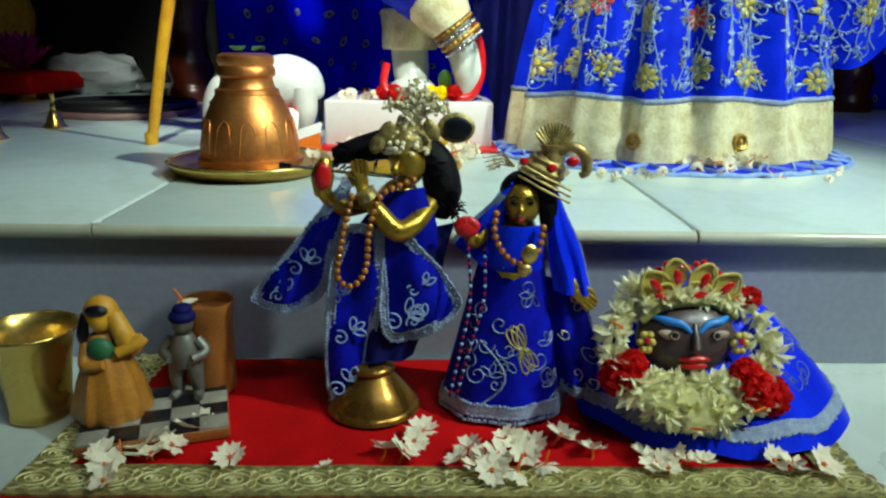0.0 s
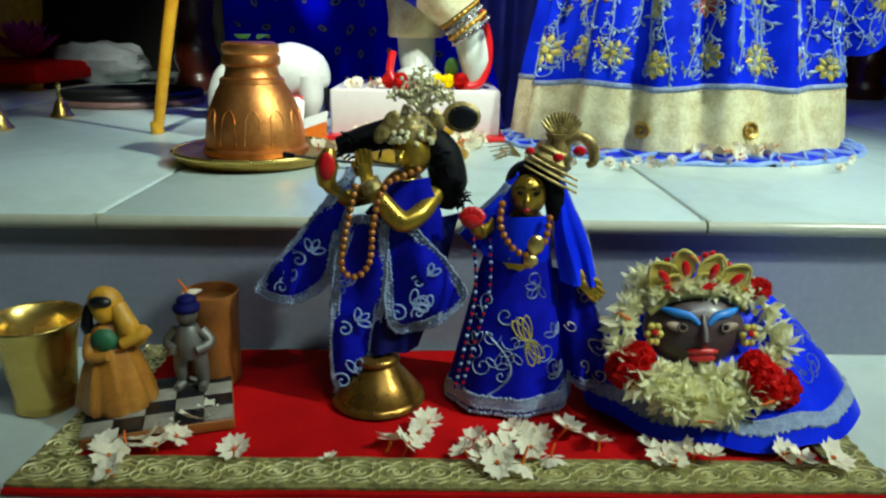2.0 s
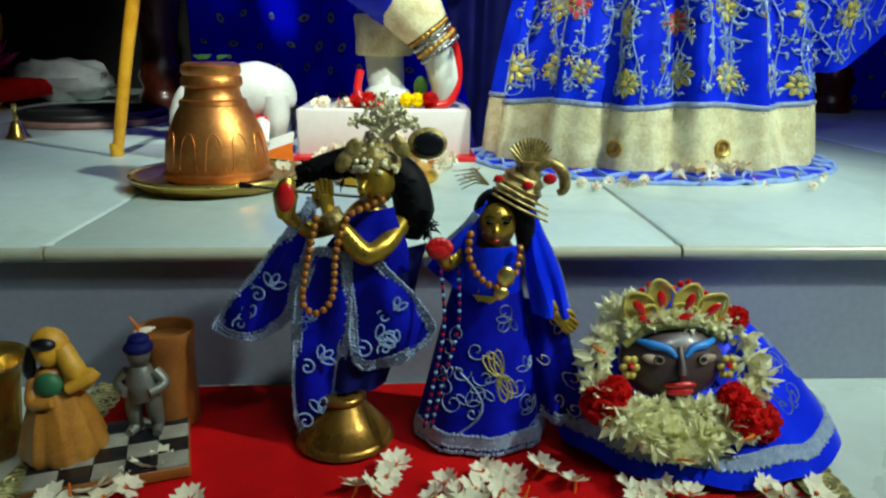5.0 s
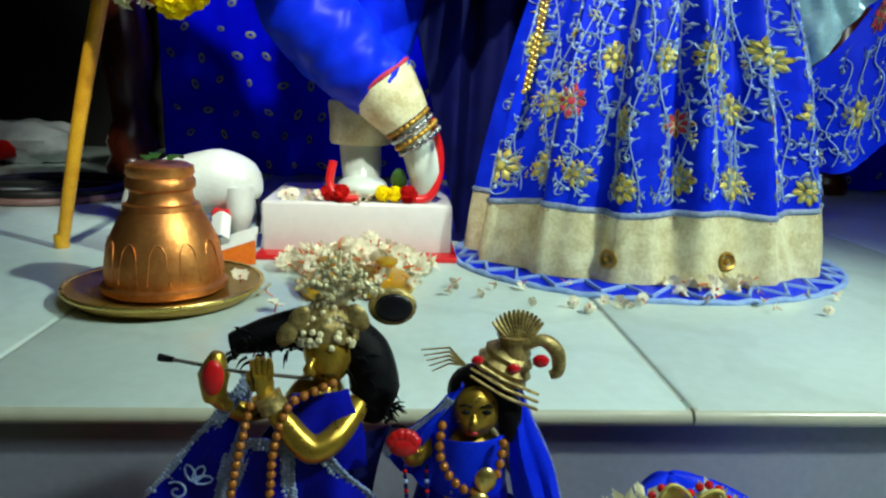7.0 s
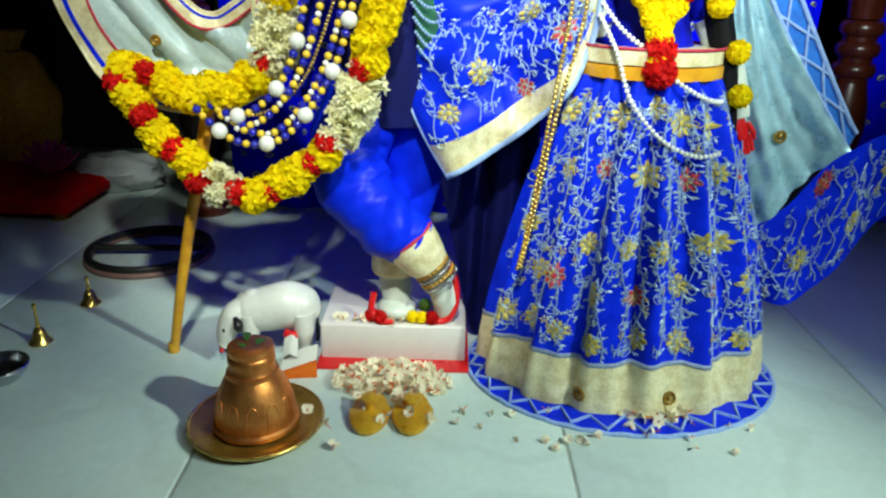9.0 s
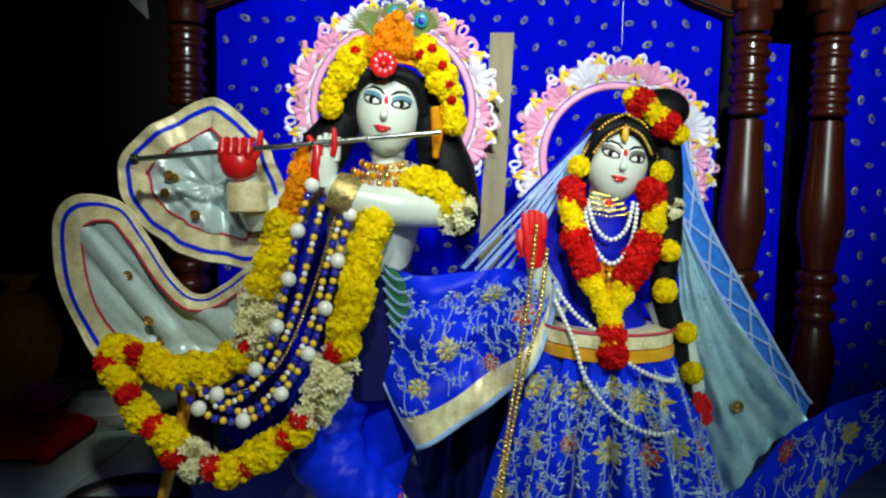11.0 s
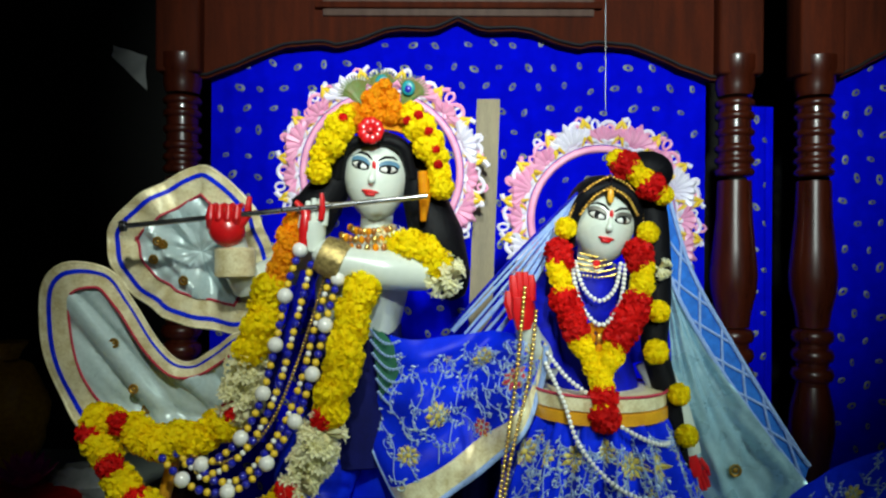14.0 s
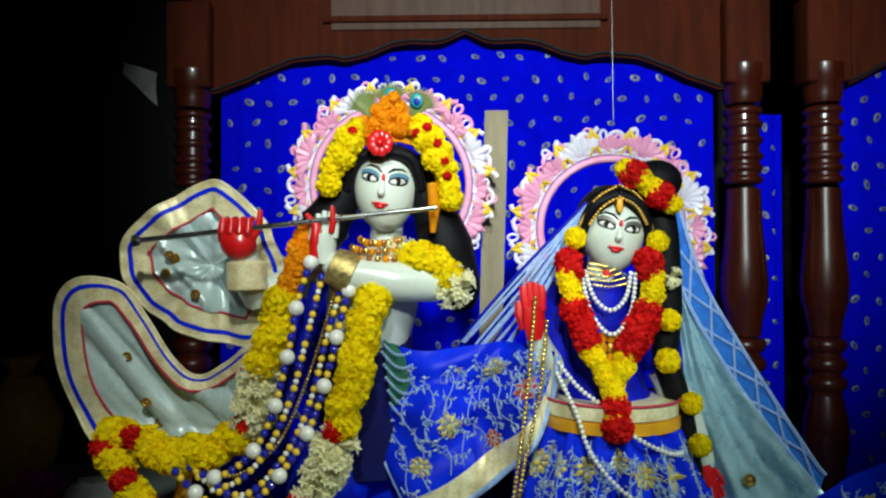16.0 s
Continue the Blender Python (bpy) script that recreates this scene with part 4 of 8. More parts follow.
SASH_TOP = [(0.0, 0.61, 0.985), (0.10, 0.635, 0.955), (0.20, 0.65, 0.965), (0.27, 0.62, 0.975), (0.325, 0.60, 0.975), (0.352, 0.59, 0.985)]
SASH_LOW = [(0.108, 0.575, 0.603), (0.185, 0.568, 0.650), (0.265, 0.562, 0.712), (0.330, 0.560, 0.785), (0.368, 0.562, 0.870), (0.376, 0.566, 0.955)]


LINES = {}


def along(points, u):
    line = LINES.setdefault(tuple(points), None) or curve(points, 6)
    LINES[tuple(points)] = line
    s = min(max(u, 0.0), 1.0) * (len(line) - 1)
    k = min(int(s), len(line) - 2)
    return line[k].lerp(line[k + 1], s - k) + (line[k + 1] - line[k]) * (min(u, 0.0) + max(u - 1, 0.0)) * len(line)


def sash_fn(u, v):
    p = along(SASH_TOP, u) * (1 - v) + along(SASH_LOW, u) * v
    p.y += 0.032 * math.sin(u * 13 + v * 3.5) * (0.4 + 0.6 * math.sin(math.pi * min(max(v, 0), 1))) + 0.006 * math.sin(u * 23 - 3 * v)
    w = min(max(v, 0.0), 1.0)
    p.y += (0.011 * math.sin(15 * v - 7 * u) + 0.006 * math.sin(27 * v + 9 * u)) * (1 - w) ** 0.5 * min(1, 4 * w)
    p.x -= 0.045 * math.sin(math.pi * w) * (1 - u)
    return p


def vine_field(cloth, owner, u0, u1, v0, v1, cols, step, seed, big, sway=0.09):
    """Scrolling silver vines with paired leaves and tendrils, and large flowers, over a stretch of a cloth."""
    rs = random.Random(seed)
    sil, pale, gol = Geo(), Geo(), Geo()
    for u, v, r, kind in big:
        f = Geo()
        cloth.blossom(f, u, v, r, 8, rs.uniform(0, 1))
        o = part("embroidered_flower", f, M_GOLDT if kind == "g" else M_REDT, owner, "gold thread flower" if kind == "g" else "red thread flower", False)
        h = Geo()
        cloth.blossom(h, u, v, r * 0.5, 6, 0.3)
        if kind == "r":
            gol.add(h.v, h.f)
        for k in range(8):
            a = k * 0.785 + rs.uniform(-0.1, 0.1)
            cloth.stroke(pale if k % 2 else gol, u, v, leaf_loop(r * 0.95, r * 0.42, a), 0.0016)

    def leaf(g, u, v, ln, a, x0, z0):
        ca, sa = math.cos(a), math.sin(a)
        loc = [(0, 0), (0.5, 0.24), (1, 0), (0.5, -0.24), (0.5, 0)]
        vs = [cloth.at(u, v, x0 + ln * (px * ca - py * sa), z0 + ln * (px * sa + py * ca), 0.0010 if j == 4 else -0.0015) for j, (px, py) in enumerate(loc)]
        g.add(vs, [(0, 4, 1), (1, 4, 2), (2, 4, 3), (3, 4, 0)])

    for c in range(cols):
        uc = u0 + (u1 - u0) * (c + 0.5) / cols
        ph, v, k = rs.uniform(0, 6.28), v0 + rs.uniform(0, step), 0
        m = max(8, int((v1 - v) / step * 5))
        swing = sway * (u1 - u0) / cols * 3.5
        sil.tube([cloth.at(uc + swing * math.sin(ph + w * 17), w, 0, 0) for w in [v + (v1 - v) * q / m for q in range(m + 1)]], 0.0012, 4)
        while v < v1:
            uu = uc + swing * math.sin(ph + v * 17)
            way = 1 if math.cos(ph + v * 17) > 0 else -1
            a = 1.57 + 0.6 * way + rs.uniform(-0.25, 0.25)
            ln = rs.uniform(0.030, 0.040)
            ca, sa = math.cos(a), math.sin(a)
            stem = [(ln * (t - 0.5) * ca - 0.004 * math.sin(t * 5) * sa, ln * (t - 0.5) * sa + 0.004 * math.sin(t * 5) * ca) for t in [i / 7 for i in range(8)]]
            cloth.stroke(sil, uu, v, stem, 0.0024)
            for i in (1, 3, 5, 6):
                x, z = stem[i]
                leaf(pale if rs.random() < 0.5 else sil, uu, v, rs.uniform(0.009, 0.014), a + (1 if (i + k) % 2 else -1) * rs.uniform(0.7, 1.1), x, z)
            if k % 2 == 0:
                x, z = stem[4]
                cl = curl(rs.uniform(0.009, 0.014), rs.uniform(0.8, 1.2), a + 2.2 * way, way)
                dx, dz = cl[-1]
                cloth.stroke(pale if k % 4 else sil, uu, v, [(x + px - dx, z + pz - dz) for px, pz in cl], 0.0019)
            if rs.random() < 0.10:
                cloth.blossom(gol, uu, v, rs.uniform(0.008, 0.011), 5, rs.uniform(0, 1), rs.uniform(-0.015, 0.015), 0)
            v += step * rs.uniform(0.85, 1.15)
            k += 1
    tagged(part("vine_embroidery", sil, M_SILVT, owner, "silver thread vines and leaves", False), kind="stuff")
    tagged(part("pale_embroidery", pale, M_PALET, owner, "pale silver thread leaves", False), kind="stuff")
    tagged(part("gold_embroidery", gol, M_GOLDT, owner, "gold thread sprigs", False), kind="stuff")


sash = thing("sash", "royal blue embroidered sash with a gold brocade border", "sash", SASH_LOW[0])
part("cloth", Geo().sheet(sash_fn, 60, 48, 0.003, v=(0, 0.83)), M_BLUE, sash)
part("gold_border", Geo().sheet(sash_fn, 40, 6, 0.0045, v=(0.83, 0.975)), M_GOLDB, sash, "gold brocade border")
part("piping", Geo().tube([sash_fn(i / 40, 0.985) for i in range(41)], 0.006, 8), M_SKYT, sash, "pale blue braid")
part("side_piping", Geo().tube([sash_fn(0, i / 30) for i in range(31)], 0.004, 8), M_SKYT, sash, "pale blue braid")
lay = Cloth(sash_fn, 0.004, 1 if sash_fn(0.5, 0.5).y > 0 else 1)
nn = (sash_fn(0.501, 0.5) - sash_fn(0.5, 0.5)).cross(sash_fn(0.5, 0.501) - sash_fn(0.5, 0.5))
lay.flip = 1 if nn.y < 0 else -1
vine_field(lay, sash, 0.05, 0.97, 0.12, 0.80, 12, 0.095, 4, [(0.55, 0.25, 0.027, "g"), (0.30, 0.52, 0.028, "g"), (0.70, 0.55, 0.030, "r"), (0.45, 0.78, 0.022, "r"), (0.85, 0.3, 0.02, "g"), (0.15, 0.70, 0.024, "g"), (0.90, 0.62, 0.022, "g")])


def dark_fn(u, v):
    x = 0.03 + 0.27 * u
    low = max(TOP + 0.006, 0.60 - 0.62 * (u - 0.22) * 1.9) if u > 0.22 else 0.60
    z = 0.92 - (0.92 - low) * v
    return (x - 0.01 * v, 0.70 + 0.018 * math.sin(u * 22) + 0.01 * math.sin(u * 41 + v * 3), z)


single("navy_veil", Geo().sheet(dark_fn, 46, 16, 0.003), M_NAVY, "dark navy cloth hanging in folds behind the sash", "cloth")

# ankle cuffs and anklets
cuff = thing("ankle_cuff", "gold brocade trouser cuff with red piping", "cuff", (0.05, 0.60, 0.42))
ax = Vector((0.075, 0.006, -0.10)).normalized()
ct = Vector((0, 0, 1)).rotation_difference(ax).to_matrix()
part("brocade", Geo().lathe([(0.056, 0), (0.060, 0.003), (0.057, 0.03), (0.050, 0.062), (0.044, 0.082), (0.040, 0.083)], (0.022, 0.598, 0.468), 28, turn=ct), M_GOLDB, cuff)
part("red_piping", Geo().lathe([(0.058, -0.003), (0.062, 0.0), (0.062, 0.004), (0.058, 0.007)], (0.022, 0.598, 0.468), 28, turn=ct), M_REDT, cuff, "red piping")
cuff2 = thing("ankle_cuff", "gold brocade trouser cuff in the shade", "cuff", (-0.01, 0.68, 0.36))
part("brocade", Geo().lathe([(0.052, 0.355), (0.055, 0.36), (0.054, 0.39), (0.058, 0.425), (0.055, 0.43)], (-0.008, 0.68, 0), 24), M_GOLDB, cuff2)
ank = thing("anklet", "silver anklet with rows of small bells", "anklet", (0.085, 0.61, 0.37))
for k in range(4):
    c0 = Vector((0.022, 0.598, 0.468)) + ax * (0.088 + 0.012 * k)
    ring = [c0 + ct @ Vector((0.039 * math.cos(t * 0.2618), 0.039 * math.sin(t * 0.2618), 0)) for t in range(24)]
    g = Geo()
    for p in ring:
        g.ball(p, 0.0052, 6, 4)
    g.tube(ring, 0.003, 6, True)
    part("bell_ring", g, M_STEEL if k % 2 else M_BRASSD, ank)

# ---- crown, flute, garlands and necklaces of the flute player ----
crown = thing("crown", "orange floral crown with red flower and peacock feathers", "crown", (0.035, 0.60, 1.37))


def crown_fn(u, v):
    a = radians(200 - 220 * u)
    w = 0.5 + 0.5 * math.cos((u - 0.5) * 2 * math.pi)
    r = 0.085 + 0.075 * w ** 2 * v
    return (0.037 + (0.096 - 0.030 * v * w) * math.cos(a) * (1 - 0.35 * v * w), 0.615 - 0.015 * w + 0.02 * (1 - w), 1.335 + (0.052 + 0.085 * v * (0.12 + w)) * max(-0.2, math.sin(a)))


part("plate", Geo().sheet(crown_fn, 36, 8, 0.010), M_ORAN, crown)
for k, (dx, dz) in enumerate(((-0.112, -0.012), (-0.104, 0.022), (-0.092, 0.052), (-0.074, 0.080), (-0.054, 0.100), (0.076, 0.104), (0.098, 0.080), (0.115, 0.050), (0.126, 0.018), (0.132, -0.014), (0.136, -0.042), (-0.082, 0.040), (-0.064, 0.070), (0.084, 0.072), (0.104, 0.036))):
    place("marigold", random.choice(MARIS), (0.030 + dx, 0.592 - (0.010 if k > 10 else 0.0), 1.312 + dz), crown, rnd(1.05, 1.25))
for dx, dz in ((0.090, 0.098), (0.110, 0.066), (0.124, 0.030), (0.130, 0.000), (0.068, 0.086), (-0.060, 0.092)):
    place("rose_petal_tuft", ROSE[0], (0.030 + dx, 0.570, 1.312 + dz), crown, 0.38)
for dx, dz in ((-0.036, 0.092), (-0.018, 0.110), (0.0, 0.124), (0.020, 0.128), (0.040, 0.118), (0.058, 0.098), (-0.040, 0.112), (0.004, 0.146), (0.020, 0.160), (-0.012, 0.136), (0.036, 0.140), (0.012, 0.100), (0.034, 0.096)):
    place("orange_marigold", random.choice(ORAN), (0.030 + dx, 0.592, 1.312 + dz), crown, 0.66)
red = Geo()
for k in range(9):
    a = k * 0.698
    red.ball((0.026 + 0.016 * math.cos(a), 0.562, 1.378 + 0.016 * math.sin(a)), (0.0115, 0.006, 0.0115), 10, 6)
red.ball((0.026, 0.556, 1.378), (0.008, 0.006, 0.008), 10, 6)
part("red_flower", red, M_REDP, crown, "bright red artificial flower")
for x, z, a in ((0.040, 1.492, -6), (0.095, 1.480, 28), (-0.01, 1.478, -30)):
    f = Geo()
    rad = radians(a)
    for k in range(15):
        b = rad + radians(-62 + 124 * k / 14)
        d = Vector((math.sin(b), 0, math.cos(b)))
        base = Vector((x, 0.65, z - 0.012))
        f.tube([base - Vector((math.sin(rad), 0, math.cos(rad))) * 0.03, base + d * 0.022, base + d * 0.044], [0.002, 0.0035, 0.001], 5)
    o = part("peacock_feather", f, M_PEACG, crown, "green and brown peacock feather")
    if x > 0.0:
        part("feather_eye", Geo().ball((x, 0.641, z), (0.014, 0.004, 0.016), 14, 8), M_TEAL, o)
        part("feather_pupil", Geo().ball((x, 0.637, z - 0.003), (0.007, 0.003, 0.008), 12, 6), M_BEADB, o)
part("pendant_tassel", Geo().tube([(0.128, 0.59, 1.30), (0.133, 0.585, 1.25), (0.130, 0.585, 1.20)], [0.010, 0.012, 0.006], 8), M_ORAN, crown)

fl = thing("flute", "thin grey metal flute with a dark end cap", "flute", (-0.448, 0.535, 1.185))
p0, p1 = Vector((-0.448, 0.533, 1.185)), Vector((0.140, 0.545, 1.248))
part("pipe", Geo().tube([p0.lerp(p1, i / 8) for i in range(9)], 0.0055, 12), M_STEEL, fl)
part("end_cap", Geo().tube([p0 - (p1 - p0) * 0.012, p0 + (p1 - p0) * 0.004], [0.012, 0.010], 12), M_INK, fl)
for t in (0.45, 0.52, 0.58, 0.64):
    part("finger_hole", Geo().ball(p0.lerp(p1, t) + Vector((0, -0.0045, 0)), (0.003, 0.002, 0.0025), 8, 5), M_INK, fl)

garland("marigold_garland", "thick yellow marigold garland with red petals and jasmine tufts",
        [(0.012, 0.545, 1.075), (-0.004, 0.530, 1.01), (-0.024, 0.525, 0.91), (-0.052, 0.52, 0.82), (-0.080, 0.515, 0.735), (-0.158, 0.51, 0.640), (-0.232, 0.505, 0.592), (-0.315, 0.505, 0.585), (-0.400, 0.51, 0.645),
         (-0.465, 0.52, 0.730), (-0.505, 0.53, 0.800), (-0.462, 0.545, 0.800), (-0.392, 0.545, 0.768), (-0.300, 0.54, 0.775), (-0.238, 0.545, 0.82), (-0.218, 0.545, 0.895), (-0.185, 0.545, 0.985), (-0.158, 0.55, 1.08), (-0.125, 0.56, 1.16)],
        [(0.165, "yyyy"), (0.175, "r"), (0.25, "cc"), (0.262, "r"), (0.385, "yyyr"), (0.40, "r"), (0.445, "cc"), (0.455, "r"), (0.60, "yyr"), (0.635, "cyr"), (0.78, "yyyy"), (0.79, "r"), (0.86, "cc"), (0.95, "yyy"), (1.0, "oo")], 0.0245)
garland("shoulder_garland", "bunch of yellow marigolds and jasmine on the shoulder",
        [(0.060, 0.60, 1.150), (0.088, 0.575, 1.152), (0.122, 0.565, 1.150), (0.155, 0.575, 1.118), (0.170, 0.59, 1.075)], [(0.12, "c"), (0.82, "yyy"), (1.0, "c")], 0.030)
garland("arm_garland", "orange marigold string round the upper arm", [(-0.13, 0.58, 1.19), (-0.145, 0.565, 1.13), (-0.155, 0.565, 1.08)], [(1.0, "o")], 0.024)
BIG, MIDB, SMG = (0.0155, M_PEARL, "white_bead"), (0.0085, M_BEADB, "blue_bead"), (0.0075, M_YELP, "yellow_bead")
mix = [BIG, MIDB, SMG, MIDB, SMG]
strand("bead_necklace", "long necklace of white, blue and yellow beads", [(-0.030, 0.545, 1.10), (-0.048, 0.515, 1.02), (-0.068, 0.505, 0.932), (-0.108, 0.50, 0.815), (-0.187, 0.498, 0.707), (-0.25, 0.50, 0.680), (-0.31, 0.505, 0.693), (-0.372, 0.515, 0.750), (-0.39, 0.55, 0.78)], mix)
strand("bead_necklace", "necklace of white, blue and yellow beads", [(-0.105, 0.55, 1.155), (-0.128, 0.52, 1.07), (-0.147, 0.51, 0.961), (-0.177, 0.505, 0.845), (-0.223, 0.505, 0.769), (-0.291, 0.51, 0.730), (-0.36, 0.525, 0.76)], mix)
small = [MIDB, SMG, (0.006, M_PEARL, "white_bead"), SMG]
strand("bead_string", "string of small blue and yellow beads", [(-0.085, 0.545, 1.12), (-0.110, 0.515, 1.00), (-0.140, 0.505, 0.88), (-0.19, 0.50, 0.775), (-0.262, 0.505, 0.715), (-0.33, 0.515, 0.735)], small)
strand("bead_string", "string of small blue and yellow beads", [(-0.05, 0.55, 1.09), (-0.075, 0.52, 0.99), (-0.098, 0.508, 0.89), (-0.14, 0.50, 0.79), (-0.215, 0.50, 0.705), (-0.29, 0.505, 0.708)], small)
chain("gold_chain", "fine gold bead chain round the neck", [(-0.06, 0.56, 1.10), (-0.105, 0.515, 0.93), (-0.165, 0.505, 0.795), (-0.25, 0.505, 0.735), (-0.33, 0.52, 0.755)], 0.0038, M_BRASS)
# blue strip and orange cloth on the chest, collar
single("chest_strip", Geo().sheet(lambda u, v: (-0.115 + 0.035 * u - 0.09 * v, 0.575 - 0.02 * math.sin(3 * v) + 0.008 * math.cos(6 * u), 1.10 - 0.34 * v), 8, 18, 0.004), M_BLUEV, "strip of blue cloth under the necklaces", "cloth")
col = thing("collar_necklace", "orange and gold petal collar at the throat", "necklace", (0.022, 0.58, 1.17))
for q in range(3):
    for k in range(13):
        a = radians(200 + 140 * k / 12)
        p = (0.022 + (0.046 + 0.018 * q) * math.cos(a), 0.640 + (0.060 + 0.016 * q) * math.sin(a), 1.192 - 0.016 * q - 0.014 * abs(math.sin(a)))
        part("petal", Geo().ball(p, (0.0062, 0.005, 0.0085), 8, 6), (M_ORAN, M_AMBER, M_BRASS)[(k + q) % 3], col)
band = thing("bangle", "wide textured gold bangle on the wrist", "bangle", (-0.045, 0.555, 1.12))
bt = Vector((0, 0, 1)).rotation_difference(Vector((-0.9, 0, 0.42)).normalized()).to_matrix()
part("cuff_band", Geo().lathe([(0.030, -0.026), (0.040, -0.024), (0.042, 0), (0.037, 0.024), (0.028, 0.026)], (-0.047, 0.556, 1.125), 26, turn=bt, wob=lambda a, z: 1 + 0.04 * math.sin(11 * a)), M_ANTIQ, band)
band = thing("bangle", "gold brocade band on the raised forearm", "bangle", (-0.247, 0.573, 1.12))
part("cuff_band", Geo().lathe([(0.034, 1.085), (0.040, 1.088), (0.040, 1.14), (0.034, 1.145)], (-0.247, 0.582, 0), 26), M_GOLDB, band)

# plain staff leaning behind the garland
st = thing("leaning_staff", "yellow painted wooden staff leaning on the shawl", "staff", (-0.507, 0.606, TOP))
part("pole", Geo().tube(curve([(-0.507, 0.606, TOP), (-0.458, 0.594, 0.38), (-0.392, 0.578, 0.62), (-0.355, 0.575, 0.76)], 8), [0.010 + 0.004 * i / 24 for i in range(25)], 12), M_STICK, st)
part("ferrule", Geo().lathe([(0.011, TOP), (0.0125, TOP + 0.003), (0.012, TOP + 0.022), (0.0105, TOP + 0.024)], (-0.5065, 0.606, 0), 14), M_STICK, st)

# dark jewelled waist cloth of the flute player
wc = thing("waist_cloth", "dark green and navy waist cloth hung with silver chains", "cloth", (-0.02, 0.69, 0.70))
part("wrap", Geo().lathe([(0.108, 0.695), (0.118, 0.70), (0.112, 0.80), (0.104, 0.90), (0.100, 0.985), (0.094, 0.99)], (-0.022, 0.695, 0), 40, squash=0.95, wob=lambda a, z: 1 + 0.02 * math.sin(15 * a)), M_NAVY, wc)
part("green_panel", Geo().sheet(lambda u, v: (0.025 + 0.075 * u + 0.02 * v, 0.610 + 0.05 * u - 0.012 * math.sin(math.pi * v), 1.0 - 0.10 * u - 0.17 * v), 10, 12, 0.004), M_GREENP, wc, "dark green beaded panel")
for k in range(6):
    zz = 0.985 - 0.026 * k
    pts = [(0.022 + 0.062 * t / 8 + 0.004 * k, 0.590 + 0.018 * t / 8, zz - 0.018 * math.sin(math.pi * t / 8) - 0.028 * t / 8) for t in range(9)]
    chain("silver_chain", "", pts, 0.0034, M_SILVT, at_parent=wc)

# ---- clothes of the statue with the raised palm ----
CX, CY = 0.490, 0.605


def skirt_fn(u, v):
    """u round the body (0.5 faces forward), v from the waist (0) to the hem (1)."""
    a = (u - 0.5) * 2 * math.pi
    s = max(0.0, min(1.0, v))
    rx = 0.128 + 0.176 * s ** 0.80
    ry = 0.105 + 0.085 * s
    fold = math.sin(15 * a + 0.9 * math.sin(3 * a) + 0.5) + 0.4 * math.sin(31 * a + 1.0)
    k = 1 + 0.118 * fold * (0.65 + 0.35 * s) * (1 - 0.72 * s ** 3)
    return Vector((CX + 0.006 * s + rx * k * math.sin(a), CY - ry * k * math.cos(a) - 0.03 * s * math.cos(a), 0.815 - (0.815 - 0.182) * v + 0.006 * math.sin(7 * a + 1.0) * s * s * (1 - s) * 6))


skirt = thing("skirt", "royal blue pleated silk skirt embroidered with flowers, gold border", "skirt", (CX, CY, TOP))
part("pleated_cloth", Geo().sheet(skirt_fn, 220, 34, 0.003, v=(0, 0.835)), M_BLUE, skirt)
part("gold_border", Geo().sheet(skirt_fn, 220, 8, 0.0045, v=(0.845, 1.0)), M_GOLDB, skirt, "wide gold brocade border")
part("braid", Geo().tube([skirt_fn(i / 200, 0.838) for i in range(200)], 0.0055, 8, True), M_SILVB, skirt, "pale grey braid")
part("red_cord", Geo().tube([skirt_fn(i / 200, 0.850) for i in range(200)], 0.0022, 8, True), M_REDT, skirt, "thin red cord")


def hem_fn(u, v):
    a = (u - 0.5) * 2 * math.pi
    p = skirt_fn(u, 1.0)
    q = Vector((CX + 0.006 + 0.304 * math.sin(a), CY - 0.22 * math.cos(a), p.z))
    p = p.lerp(q, v)
    d = Vector((math.sin(a), -math.cos(a) * 1.15, 0))
    w = 0.012 + 0.034 * (0.6 + 0.4 * math.cos(a))
    return Vector((p.x, p.y, 0)) + d * w * v + Vector((0, 0, 0.182 - 0.0075 * v - 0.002 + 0.0015 * math.sin(40 * a) * v))


part("hem", Geo().sheet(hem_fn, 220, 4, 0.003), M_BLUE, skirt, "blue hem lying on the marble")
part("hem_piping", Geo().tube([hem_fn(i / 200, 1.0) for i in range(200)], 0.005, 8, True), M_SKYT, skirt, "pale blue piping")
zz = [(i / 60, 0.2 if i % 2 else 0.85) for i in range(61)]
part("hem_zigzag", Geo().tube([hem_fn(u, v) + Vector((0, 0, 0.003)) for u, v in zz], 0.0042, 6), M_SKYT, skirt, "pale blue zigzag braid")
sk = Cloth(skirt_fn, 0.004)
n1 = (skirt_fn(0.501, 0.5) - skirt_fn(0.5, 0.5)).cross(skirt_fn(0.5, 0.501) - skirt_fn(0.5, 0.5))
sk.flip = 1 if n1.y < 0 else -1
blooms = []
rs = random.Random(11)
for row, (v, cnt, off) in enumerate(((0.10, 7, 0.0), (0.27, 6, 0.5), (0.46, 8, 0.0), (0.62, 8, 0.5), (0.77, 9, 0.0))):
    for i in range(cnt):
        u = 0.30 + 0.40 * (i + 0.5 * (off > 0) + 0.25) / cnt + rs.uniform(-0.006, 0.006)
        blooms.append((u, v + rs.uniform(-0.03, 0.03), rs.uniform(0.022, 0.030), "r" if row in (1, 3) and i % 2 else "g"))
vine_field(sk, skirt, 0.25, 0.75, 0.04, 0.81, 24, 0.044, 21, blooms)
